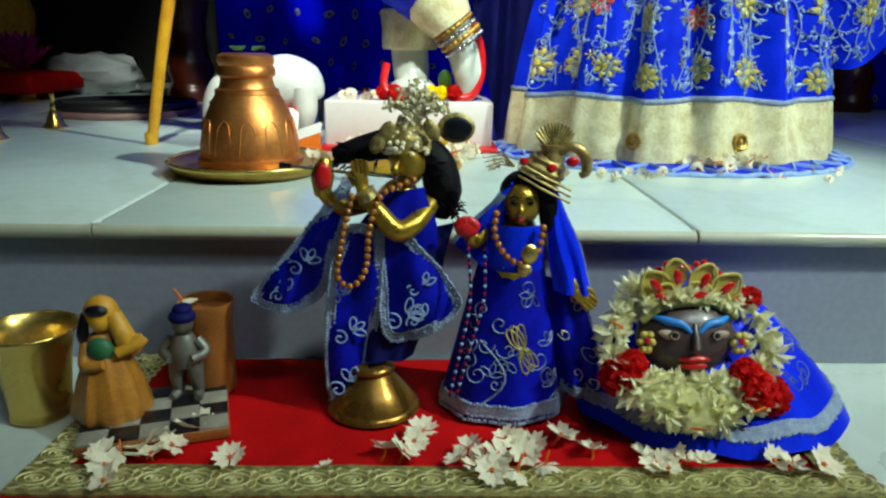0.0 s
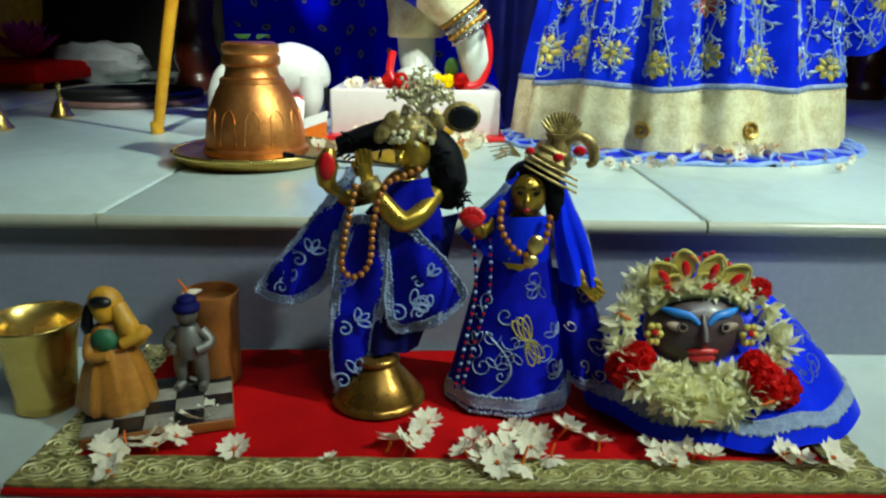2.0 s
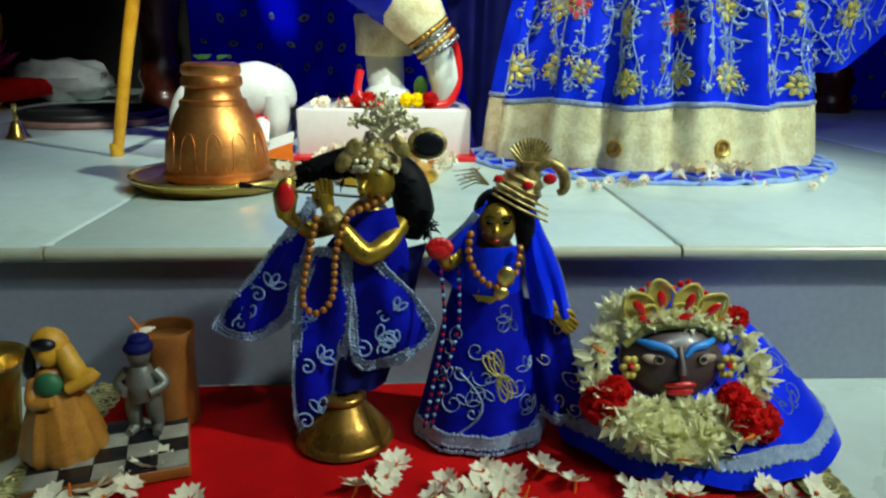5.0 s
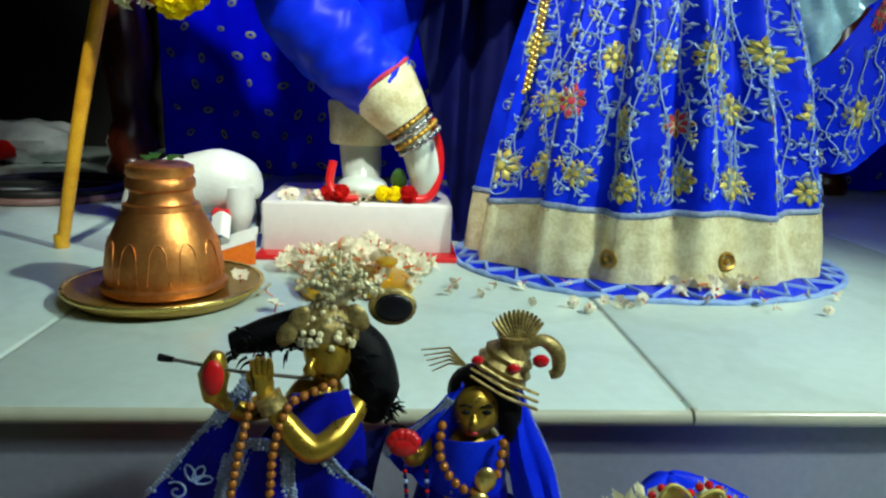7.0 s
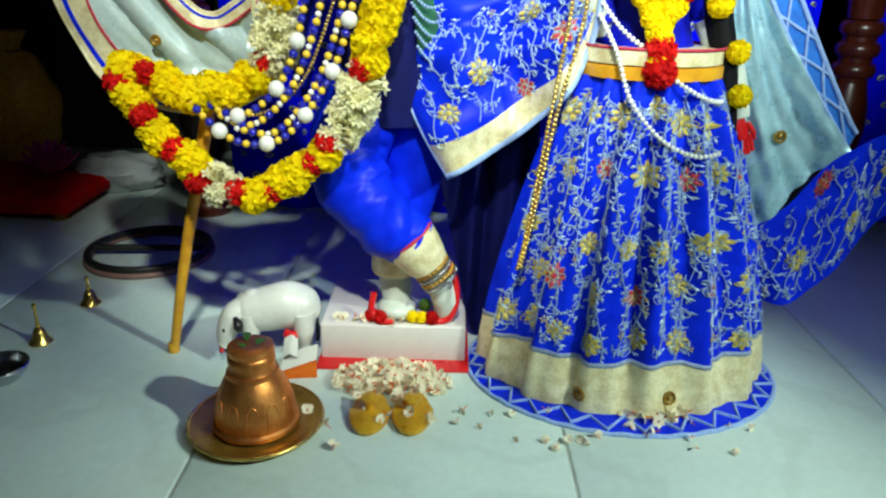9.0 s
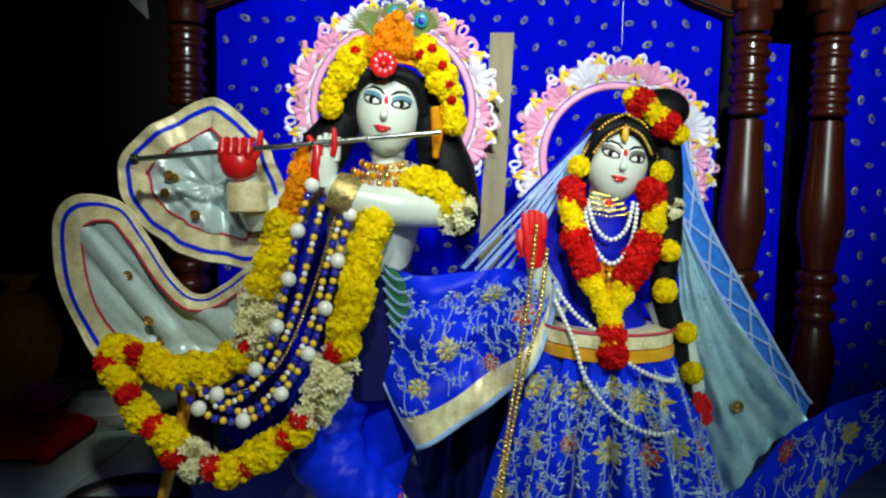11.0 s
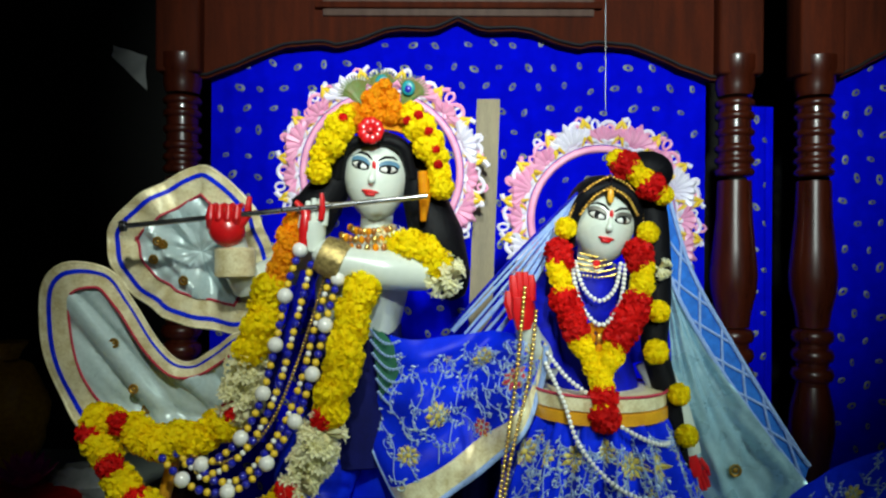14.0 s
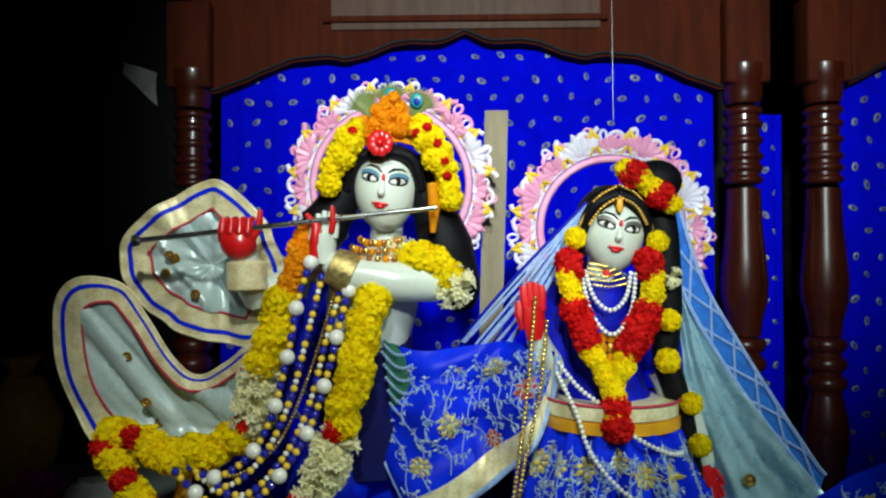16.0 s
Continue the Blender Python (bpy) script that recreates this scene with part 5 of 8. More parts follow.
for u in (0.435, 0.53):
    p = sk.at(u, 0.945, 0, 0)
    g = Geo()
    g.tube([sk.at(u, 0.945, 0.012 * math.cos(k * 0.628), 0.012 * math.sin(k * 0.628), 0.001) for k in range(10)], 0.003, 6, True)
    g.ball(p, 0.006, 8, 5)
    part("sequin_disc", g, M_BRASSD, skirt)

belt = thing("waist_belt", "gold and white brocade waist belt", "belt", (CX - 0.005, CY, 0.81))
part("white_band", Geo().lathe([(0.120, 0.838), (0.134, 0.840), (0.134, 0.864), (0.120, 0.866)], (CX - 0.002, CY, 0), 40, squash=0.84), M_GOLDB, belt, "pale gold upper band")
part("orange_band", Geo().lathe([(0.122, 0.812), (0.137, 0.814), (0.137, 0.836), (0.122, 0.838)], (CX - 0.002, CY, 0), 40, squash=0.84), M_STICK, belt, "orange lower band")
part("red_edge", Geo().tube([(CX + 0.134 * math.sin(t * 0.157), CY - 0.112 * math.cos(t * 0.157), 0.868) for t in range(40)], 0.003, 6, True), M_REDT, belt)
pb = [(0.0048, M_PEARL, "pearl")]
strand("pearl_hip_chain", "white pearl chain draped over the skirt", [(0.372, 0.555, 0.925), (0.40, 0.50, 0.86), (0.426, 0.475, 0.784), (0.484, 0.463, 0.718), (0.55, 0.463, 0.687), (0.604, 0.478, 0.690)], pb, "chain")
strand("pearl_hip_chain", "white pearl chain hanging from the belt", [(0.48, 0.487, 0.835), (0.52, 0.482, 0.808), (0.575, 0.495, 0.782), (0.615, 0.53, 0.776)], pb, "chain")
strand("pearl_hip_chain", "white pearl chain across the waist", [(0.375, 0.56, 0.945), (0.41, 0.53, 0.90), (0.45, 0.52, 0.87)], pb, "chain")
strand("pearl_necklace", "two-row white pearl necklace, upper row", [(0.432, 0.575, 1.125), (0.447, 0.553, 1.07), (0.477, 0.545, 1.046), (0.508, 0.553, 1.07), (0.525, 0.575, 1.125)], pb)
strand("pearl_necklace", "two-row white pearl necklace, lower row", [(0.425, 0.572, 1.12), (0.440, 0.545, 1.04), (0.477, 0.535, 1.000), (0.515, 0.545, 1.04), (0.533, 0.572, 1.12)], pb)
nk = thing("gold_choker", "broad filigree gold necklace with a red stone", "necklace", (0.477, 0.58, 1.12))
g = Geo()
for q in range(5):
    for k in range(17):
        a = radians(205 + 130 * k / 16)
        g.ball((0.478 + (0.028 + 0.006 * q) * math.cos(a), 0.640 + (0.040 + 0.009 * q) * math.sin(a), 1.130 - 0.010 * q + 0.008 * abs(math.cos(a))), (0.0028, 0.003, 0.0034), 6, 4)
part("filigree", g, M_BRASS, nk)
part("stone", Geo().ball((0.478, 0.585, 1.115), (0.008, 0.005, 0.010), 10, 7), M_GEMR, nk, "dark red stone")
for k, pts in enumerate(([(0.330, 0.535, 1.075), (0.322, 0.535, 0.98), (0.314, 0.53, 0.90), (0.292, 0.505, 0.753), (0.262, 0.48, 0.55), (0.245, 0.47, 0.455)], [(0.352, 0.535, 1.03), (0.346, 0.535, 0.96), (0.335, 0.53, 0.88), (0.300, 0.50, 0.74), (0.268, 0.478, 0.55), (0.250, 0.468, 0.455)])):
    strand("gold_bead_string", "string of small gold beads hanging from the palm", pts, [(0.0046, M_BRASS, "gold_bead")], "bead string")
garland("rose_marigold_garland", "garland of red rose petals and yellow marigolds in blocks",
        [(0.402, 0.575, 1.140), (0.398, 0.555, 1.10), (0.412, 0.545, 1.045), (0.440, 0.535, 0.965), (0.472, 0.525, 0.905)], [(0.10, "R"), (0.40, "yy"), (0.72, "RR"), (1.0, "yy")], 0.020, True, 0.004)
garland("rose_marigold_garland", "garland of red rose petals and yellow marigolds with a red tassel",
        [(0.558, 0.575, 1.140), (0.562, 0.555, 1.10), (0.545, 0.545, 1.045), (0.508, 0.535, 0.965), (0.476, 0.522, 0.905), (0.474, 0.505, 0.865), (0.473, 0.490, 0.822)], [(0.06, "R"), (0.30, "yy"), (0.54, "RR"), (0.80, "yy"), (1.0, "yR")], 0.018, True, 0.004)
orn = thing("chest_ornament", "orange and gold petal ornament on the blue blouse", "ornament", (0.477, 0.56, 0.95))
for i in range(5):
    for j in range(4):
        x, zz = 0.477 + (i - 2) * 0.015 * (1 - 0.12 * j), 0.992 - 0.020 * j
        part("petal", Geo().ball((x, 0.548 + 0.004 * abs(i - 2), zz), (0.0085, 0.005, 0.012), 9, 6, (0, 12 * (i - 2), 0)), M_ORAN if (i + j) % 3 else M_BRASSD, orn)
garland("hair_garland", "yellow and red striped flower band in the hair", [(0.515, 0.575, 1.322), (0.548, 0.563, 1.298), (0.580, 0.560, 1.272), (0.607, 0.568, 1.252)], [(1.0, "yRyy")], 0.0165, True, 0.002)
for x, y, zz in ((0.414, 0.575, 1.188), (0.578, 0.575, 1.180)):
    place("flower_earring", MARIS[0], (x, y, zz), None, 1.0)
    tagged(scene.collection.objects[-1], "yellow marigold worn as an earring", "earring", "flower earrings")
for k, (x, y, zz, m) in enumerate(((0.600, 0.572, 1.110, 0), (0.597, 0.565, 1.025, 0), (0.593, 0.565, 0.945, 1), (0.637, 0.560, 0.862, 0), (0.650, 0.552, 0.783, 0))):
    o = place("plait_flower", SPRAYS[0] if k == 0 else MARIS[k % 3], (x, y, zz), None, 0.9 if k == 0 else 1.0 + 0.12 * m)
    tagged(o, "white blossom tied into the black plait" if k == 0 else "yellow marigold tied into the black plait", "flower", "flowers in the plait")
hc = thing("hair_chain", "gold bead chains and orange pendant over the hair", "hair ornament", (0.49, 0.57, 1.27))
for pts in ([(0.50, 0.565, 1.292), (0.458, 0.572, 1.268), (0.428, 0.590, 1.22), (0.418, 0.605, 1.18)], [(0.50, 0.565, 1.292), (0.542, 0.572, 1.268), (0.568, 0.590, 1.22), (0.576, 0.605, 1.18)], [(0.50, 0.562, 1.268), (0.466, 0.565, 1.248), (0.440, 0.580, 1.210)], [(0.50, 0.562, 1.268), (0.534, 0.565, 1.248), (0.560, 0.580, 1.210)]):
    chain("chain", "", pts, 0.0036, M_BRASSD, at_parent=hc)
part("pendant", Geo().ball((0.500, 0.562, 1.252), (0.007, 0.004, 0.016), 10, 8), M_STICK, hc, "orange enamel pendant")

# veil: fine strings on one side, satin and net on the other
veil = thing("veil_strings", "bundle of pale blue veil strings drawn to the side", "veil", (0.43, 0.62, 1.24))
rs = random.Random(8)
for k in range(15):
    t = k / 14
    a = Vector((0.445 - 0.012 * t, 0.62 + 0.01 * t, 1.262 - 0.03 * t))
    b = Vector((0.190 + 0.085 * t + rs.uniform(-0.012, 0.012), 0.655, 0.975 - 0.03 * t))
    m = a.lerp(b, 0.5) + Vector((-0.012 + 0.02 * t, -0.01, -0.012 + rs.uniform(-0.008, 0.008)))
    part("string", Geo().tube(curve([a, m, b], 8), 0.0024 if k % 2 else 0.0034, 6), M_SKYT if k % 3 else M_BLUEV, veil)
veil_in = [(0.585, 0.655, 1.27), (0.635, 0.65, 1.09), (0.650, 0.64, 0.90), (0.672, 0.625, 0.68), (0.715, 0.61, 0.465)]
veil_out = [(0.60, 0.655, 1.29), (0.642, 0.645, 1.09), (0.722, 0.635, 0.935), (0.815, 0.63, 0.80), (0.915, 0.625, 0.672)]


def veil_fn(u, v):
    p = along(veil_in, v) * (1 - u) + along(veil_out, v) * u
    p.y += (0.014 * math.sin(9 * u + 2 * v) + 0.006 * math.sin(23 * u + 3 * v) + 0.004 * math.sin(37 * u - 19 * v) + 0.003 * math.sin(52 * v + 21 * u)) * v
    return p


def net_fn(u, v):
    p = along(veil_out, v)
    q = p + Vector((0.012 + 0.034 * math.sin(math.pi * min(1, 0.15 + v * 0.9)), 0.004, 0.014 + 0.018 * v))
    return p * (1 - u) + q * u


shawl = thing("veil", "silver satin veil edged with light blue net and embroidered blue end", "veil", (0.7, 0.62, 0.47))
part("satin", Geo().sheet(veil_fn, 48, 64, 0.003), M_VEIL, shawl)
net = part("net_edge", Geo().sheet(net_fn, 6, 40, 0.003), M_NET, shawl, "light blue net edging")
for u in (0.0, 1.0):
    part("braid", Geo().tube([net_fn(u, i / 40) + Vector((0, -0.004, 0)) for i in range(41)], 0.0046, 7), M_SKYT, net)
for k in range(13):
    v0 = 0.05 + 0.066 * k
    part("lattice_thread", Geo().tube([net_fn(t if k % 2 else 1 - t, v0 + 0.13 * t) + Vector((0, -0.004, 0)) for t in [i / 6 for i in range(7)]], 0.0029, 6), M_SKYT, net)
END_T = [(0.715, 0.608, 0.470), (0.81, 0.61, 0.545), (0.905, 0.62, 0.668), (0.985, 0.63, 0.700), (1.20, 0.66, 0.76)]
END_B = [(0.775, 0.600, 0.345), (0.835, 0.60, 0.335), (0.915, 0.61, 0.395), (1.03, 0.63, 0.512), (1.20, 0.66, 0.64)]


def end_fn(u, v):
    p = along(END_T, u) * (1 - v) + along(END_B, u) * v
    p.y += 0.016 * math.sin(8 * u + 1.5 * v) + 0.006 * math.sin(19 * u)
    return p


en = part("embroidered_end", Geo().sheet(end_fn, 40, 14, 0.0035), M_BLUE, shawl, "blue embroidered end cloth")
ec = Cloth(end_fn, 0.004)
n1 = (end_fn(0.501, 0.5) - end_fn(0.5, 0.5)).cross(end_fn(0.5, 0.501) - end_fn(0.5, 0.5))
ec.flip = 1 if n1.y < 0 else -1
vine_field(ec, en, 0.04, 0.94, 0.08, 0.94, 13, 0.19, 31, [(0.10, 0.3, 0.022, "r"), (0.33, 0.62, 0.026, "g"), (0.42, 0.12, 0.026, "r"), (0.60, 0.65, 0.024, "g"), (0.78, 0.4, 0.026, "g")])
g = Geo()
p = veil_fn(0.55, 0.82)
g.tube([p + Vector((0.011 * math.cos(k * 0.628), -0.006, 0.011 * math.sin(k * 0.628))) for k in range(10)], 0.003, 6, True)
g.ball(p + Vector((0, -0.005, 0)), (0.006, 0.003, 0.006), 8, 5)
part("sequin_disc", g, M_BRASSD, shawl)


# ---- on the platform ----
pot = thing("water_pot", "hammered copper bell-shaped pot standing upside down", "pot", (-0.247, 0.335, TOP + 0.008))
PC = (-0.247, 0.335, 0)
part("body", Geo().lathe([(0.0748, 0.183), (0.0799, 0.186), (0.0799, 0.193), (0.0748, 0.197), (0.0752, 0.212), (0.0714, 0.235), (0.0646, 0.258), (0.0553, 0.278), (0.0467, 0.292)], PC, 48, wob=lambda a, z: 1 + 0.006 * math.sin(9 * a)), M_COPPER, pot)
part("shoulder_ring", Geo().lathe([(0.0459, 0.288), (0.0489, 0.291), (0.0476, 0.297), (0.0433, 0.299)], PC, 48), M_COPPER, pot)
part("neck", Geo().lathe([(0.0442, 0.297), (0.0408, 0.303), (0.0391, 0.310), (0.0391, 0.316)], PC, 48), M_COPPER, pot)
part("mouth_ring", Geo().lathe([(0.0382, 0.314), (0.0433, 0.318), (0.0433, 0.328), (0.0399, 0.332), (0.0425, 0.337), (0.0416, 0.346), (0.0340, 0.350), (0.0170, 0.349)], PC, 48), M_COPPER, pot)
for k in range(12):
    a = 2 * math.pi * k / 12 + 0.2
    line = []
    for s in range(9):
        t = a + (s - 4) * 0.045
        zz = 0.204 + 0.050 * math.sin(math.pi * s / 8) ** 0.25
        r = float(np.interp(zz, [0.200, 0.215, 0.235, 0.255], [0.0755, 0.0757, 0.0721, 0.0661]))
        line.append((PC[0] + r * math.cos(t), PC[1] + r * math.sin(t), zz))
    part("chased_panel", Geo().tube(line, 0.0011, 5), M_COPPER, pot)
g = Geo()
for k in range(3):
    a = k * 2.1
    p = Vector((PC[0] + 0.015 * math.cos(a), PC[1] + 0.015 * math.sin(a), 0.354))
    g.sheet(lambda u, v: p + Vector(((u - 0.5) * 0.016 * math.sin(math.pi * (0.1 + 0.85 * v)) + 0.012 * math.cos(a) * v, 0.012 * math.sin(a) * v + (v - 0.5) * 0.018, 0.006 * math.sin(3 * v))), 4, 6, 0.001)
single("basil_leaves", g, M_LEAF, "few green basil leaves on the copper pot", "leaves")
pl = thing("brass_plate", "round brass plate with a raised rim under the copper pot", "plate", (-0.247, 0.335, TOP))
part("dish", Geo().lathe([(0.098, 0.1705), (0.108, 0.172), (0.124, 0.184), (0.127, 0.190), (0.123, 0.191), (0.106, 0.181), (0.096, 0.1785), (0.0, 0.1785)], PC, 64), M_BRASSD, pl)
part("rim", Geo().tube([(PC[0] + 0.125 * math.cos(t * 0.0982), PC[1] + 0.125 * math.sin(t * 0.0982), 0.190) for t in range(64)], 0.0032, 8, True), M_BRASS, pl)

cow = Geo()
limb(cow, [(-0.168, 0.615, 0.250), (-0.178, 0.615, 0.272), (-0.225, 0.612, 0.282), (-0.285, 0.605, 0.276), (-0.335, 0.597, 0.270), (-0.362, 0.588, 0.262)], [0.020, 0.046, 0.052, 0.049, 0.044, 0.032], 24)
cow.ball((-0.318, 0.600, 0.298), (0.034, 0.026, 0.024), 16, 10)
limb(cow, [(-0.345, 0.592, 0.272), (-0.372, 0.580, 0.262), (-0.388, 0.570, 0.240), (-0.397, 0.562, 0.214)], [0.036, 0.035, 0.028, 0.017], 18)
limb(cow, [(-0.392, 0.566, 0.222), (-0.399, 0.560, 0.208)], [0.019, 0.017], 14)
for x, y, w in ((-0.178, 0.588, 0.017), (-0.186, 0.642, 0.016), (-0.322, 0.575, 0.015), (-0.330, 0.625, 0.014)):
    limb(cow, [(x - 0.004, y + 0.004, 0.275), (x - 0.002, y, 0.235), (x - 0.004, y, 0.205), (x, y, TOP + 0.001)], [w * 1.9, w * 1.7, w, w * 0.9], 14)
limb(cow, [(-0.372, 0.606, 0.285), (-0.36, 0.628, 0.29), (-0.355, 0.645, 0.28)], [0.008, 0.012, 0.003], 8)
cow.mi = 1
limb(cow, [(-0.358, 0.556, 0.276), (-0.346, 0.546, 0.262), (-0.344, 0.548, 0.244)], [0.006, 0.014, 0.004], 10)
cow.ball((-0.386, 0.547, 0.250), (0.006, 0.004, 0.007), 8, 6)
cow.ball((-0.403, 0.550, 0.212), (0.004, 0.004, 0.004), 8, 6)
cow.mi = 2
limb(cow, [(-0.402, 0.552, 0.205), (-0.398, 0.545, 0.204), (-0.392, 0.548, 0.206)], [0.005, 0.006, 0.004], 8)
limb(cow, [(-0.228, 0.570, 0.238), (-0.210, 0.563, 0.232), (-0.195, 0.568, 0.236)], [0.009, 0.014, 0.009], 10)
cow.mi = 3
limb(cow, [(-0.156, 0.612, 0.280), (-0.148, 0.612, 0.245), (-0.150, 0.612, 0.200)], [0.005, 0.004, 0.006], 8)
cow.v = [(-0.281 + (x + 0.275) * 0.80, y + 0.008, TOP + (z - TOP) * 1.06) for x, y, z in cow.v]
single("cow_figurine", cow, [M_WHITEP, M_INK, M_REDP, M_INK], "white painted cow figurine with bent head and black ear", "figurine")

wd = thing("folded_packet", "small white and orange folded paper packet", "packet", (-0.20, 0.54, TOP))
part("sheet", Geo().sheet(lambda u, v: (-0.245 + 0.075 * u, 0.515 + 0.05 * v, TOP + 0.006 + 0.045 * v * (0.4 + 0.6 * u)), 6, 6, 0.006), M_WHITEP, wd)
part("orange_edge", Geo().sheet(lambda u, v: (-0.250 + 0.085 * u, 0.505 + 0.012 * u, TOP + 0.001 + (0.010 + 0.028 * u) * v), 6, 3, 0.010), M_STEM, wd, "orange printed edge")
part("printed_flap", Geo().sheet(lambda u, v: (-0.240 + 0.03 * u, 0.535 + 0.02 * v, TOP + 0.045 + 0.035 * v - 0.02 * abs(u - 0.5)), 5, 4, 0.003), M_WHITEP, wd)


def sandal(x, y):
    s = thing("toe_knob_sandal", "bright yellow brass toe-knob sandal among blossoms", "sandal", (x, y, TOP), "pair of sandals")
    def sole(a, z):
        return 1 + 0.28 * max(0.0, -math.sin(a)) ** 3 - 0.16 * abs(math.cos(a)) * (math.sin(a) > 0)
    part("sole", Geo().lathe([(0.036, TOP + 0.001), (0.041, TOP + 0.004), (0.042, TOP + 0.014), (0.038, TOP + 0.019), (0.0, TOP + 0.020)], (x, y, 0), 28, squash=1.45, wob=sole), M_SAND, s)
    part("knob", Geo().lathe([(0.010, TOP + 0.018), (0.0065, TOP + 0.028), (0.008, TOP + 0.036), (0.016, TOP + 0.042), (0.016, TOP + 0.047), (0.0, TOP + 0.051)], (x, y - 0.012, 0), 18), M_SAND, s)
    return s


sandal(-0.036, 0.385)
sandal(0.047, 0.388)


# ---- fallen night-jasmine blossoms ----
def petal_mesh(seed, r, n):
    rs = random.Random(seed)
    g = Geo()
    for i in range(n):
        a = 2 * math.pi * i / n + rs.uniform(-0.15, 0.15)
        d, e = Vector((math.cos(a), math.sin(a), 0)), Vector((-math.sin(a), math.cos(a), 0))
        k, h = r * rs.uniform(0.85, 1.1), rs.uniform(0.12, 0.5) * r
        tw = rs.uniform(-0.25, 0.25) * r
        up = Vector((0, 0, 1))
        g.add([d * r * 0.12, d * k * 0.55 + e * r * 0.36 + up * (h * 0.5 + tw * 0.3), d * k + e * r * 0.30 + up * (h + tw * 0.4), d * k * 0.86 + up * h * 0.9,
               d * k + e * r * -0.30 + up * (h - tw * 0.4), d * k * 0.55 - e * r * 0.36 + up * (h * 0.5 - tw * 0.3), d * k * 0.5 + up * h * 0.22],
              [(0, 1, 6), (1, 2, 3, 6), (6, 3, 4, 5), (0, 6, 5)])
    return g.mesh("petals", M_JASM, False)


def tube_mesh(seed, r):
    rs = random.Random(seed)
    return Geo().tube([(0, 0, r * 0.14), (rs.uniform(-0.1, 0.1) * r, 0, -r * 0.35), (rs.uniform(-0.3, 0.3) * r, rs.uniform(-0.3, 0.3) * r, -r * 0.95)], [r * 0.11, r * 0.085, r * 0.06], 6).mesh("stem_tube", M_STEM)


PETALS = [petal_mesh(s, 1.0, 6 + s % 2) for s in range(6)]
TUBES = [tube_mesh(s, 1.0) for s in range(4)]


def blossom(x, y, z, r, flat, label, group):
    b = thing("blossom", label, "flower", (x, y, z), group)
    tilt = rnd(-28, 28) if flat else rnd(30, 150)
    m = pose(x, y, z, tilt, rnd(-30, 30) + (0 if rnd(0, 1) < 0.75 else 180), rnd(0, 360)) @ Matrix.Diagonal((r, r, r, 1))
    for nm, me in (("petals", random.choice(PETALS)), ("stem_tube", random.choice(TUBES))):
        o = new(nm, me)
        o.parent, o.matrix_parent_inverse, o.matrix_basis = b, Matrix.Translation(-b.location), m
    return b


random.seed(5)
LOOSE = "loose white night-jasmine blossom with orange tube"
for k in range(125):
    a, d = rnd(0, 6.283), math.sqrt(rnd(0, 1))
    x, y = 0.0 + 0.125 * d * math.cos(a), 0.490 + 0.058 * d * math.sin(a)
    blossom(x, y, TOP + 0.014 + 0.036 * (1 - d) * rnd(0.2, 1.2), rnd(0.014, 0.021), False, LOOSE, "blossoms heaped before the pedestal")
for k in range(16):
    blossom(rnd(-0.08, 0.09), rnd(0.335, 0.44), TOP + 0.026 + rnd(-0.006, 0.006), rnd(0.010, 0.014), False, LOOSE, "blossoms heaped before the pedestal")
for k in range(40):
    a, d = rnd(0, 6.283), math.sqrt(rnd(0, 1))
    x, y = 0.520 + 0.075 * d * math.cos(a), 0.405 + 0.040 * d * math.sin(a)
    blossom(x, y, TOP + 0.014 + 0.026 * (1 - d) * rnd(0.2, 1.2), rnd(0.013, 0.018), False, LOOSE, "blossoms strewn on the skirt hem")
for k in range(26):
    blossom(rnd(0.12, 0.72), rnd(0.27, 0.41), TOP + 0.010, rnd(0.007, 0.012), False, LOOSE, "blossoms strewn on the marble")
for x, y in ((-0.115, 0.335), (-0.09, 0.27), (-0.155, 0.36)):
    blossom(x, y, TOP + 0.022 if x < -0.13 else TOP + 0.010, 0.013, True, LOOSE, "blossoms strewn on the marble")
for k, (x, y, kind) in enumerate(((-0.055, 0.605, "r"), (-0.035, 0.595, "r"), (-0.015, 0.60, "w"), (0.01, 0.598, "w"), (0.035, 0.602, "y"), (0.055, 0.600, "y"), (0.078, 0.598, "r"), (-0.075, 0.60, "w"), (0.02, 0.615, "w"), (0.062, 0.615, "g"), (-0.13, 0.605, "w"), (-0.118, 0.60, "w"), (-0.09, 0.60, "w"), (-0.01, 0.588, "w"))):
    if kind == "w":
        blossom(x, y, 0.272, 0.013, False, "loose white blossom lying on the marble pedestal", "offerings on the pedestal")
    elif kind == "g":
        lf = Geo().ball((x, y, 0.300), (0.014, 0.006, 0.022), 10, 7, (20, 0, 0))
        single("offering_leaf", lf, M_LEAF, "dark green leaf leaning on the statue's foot", "leaf", "offerings on the pedestal")
    else:
        o = place("offering_flower", ROSE[0] if kind == "r" else MARIS[0], (x, y, 0.277), None, 0.62)
        tagged(o, "red flower lying at the statue's feet" if kind == "r" else "yellow flower lying at the statue's feet", "flower", "offerings on the pedestal")

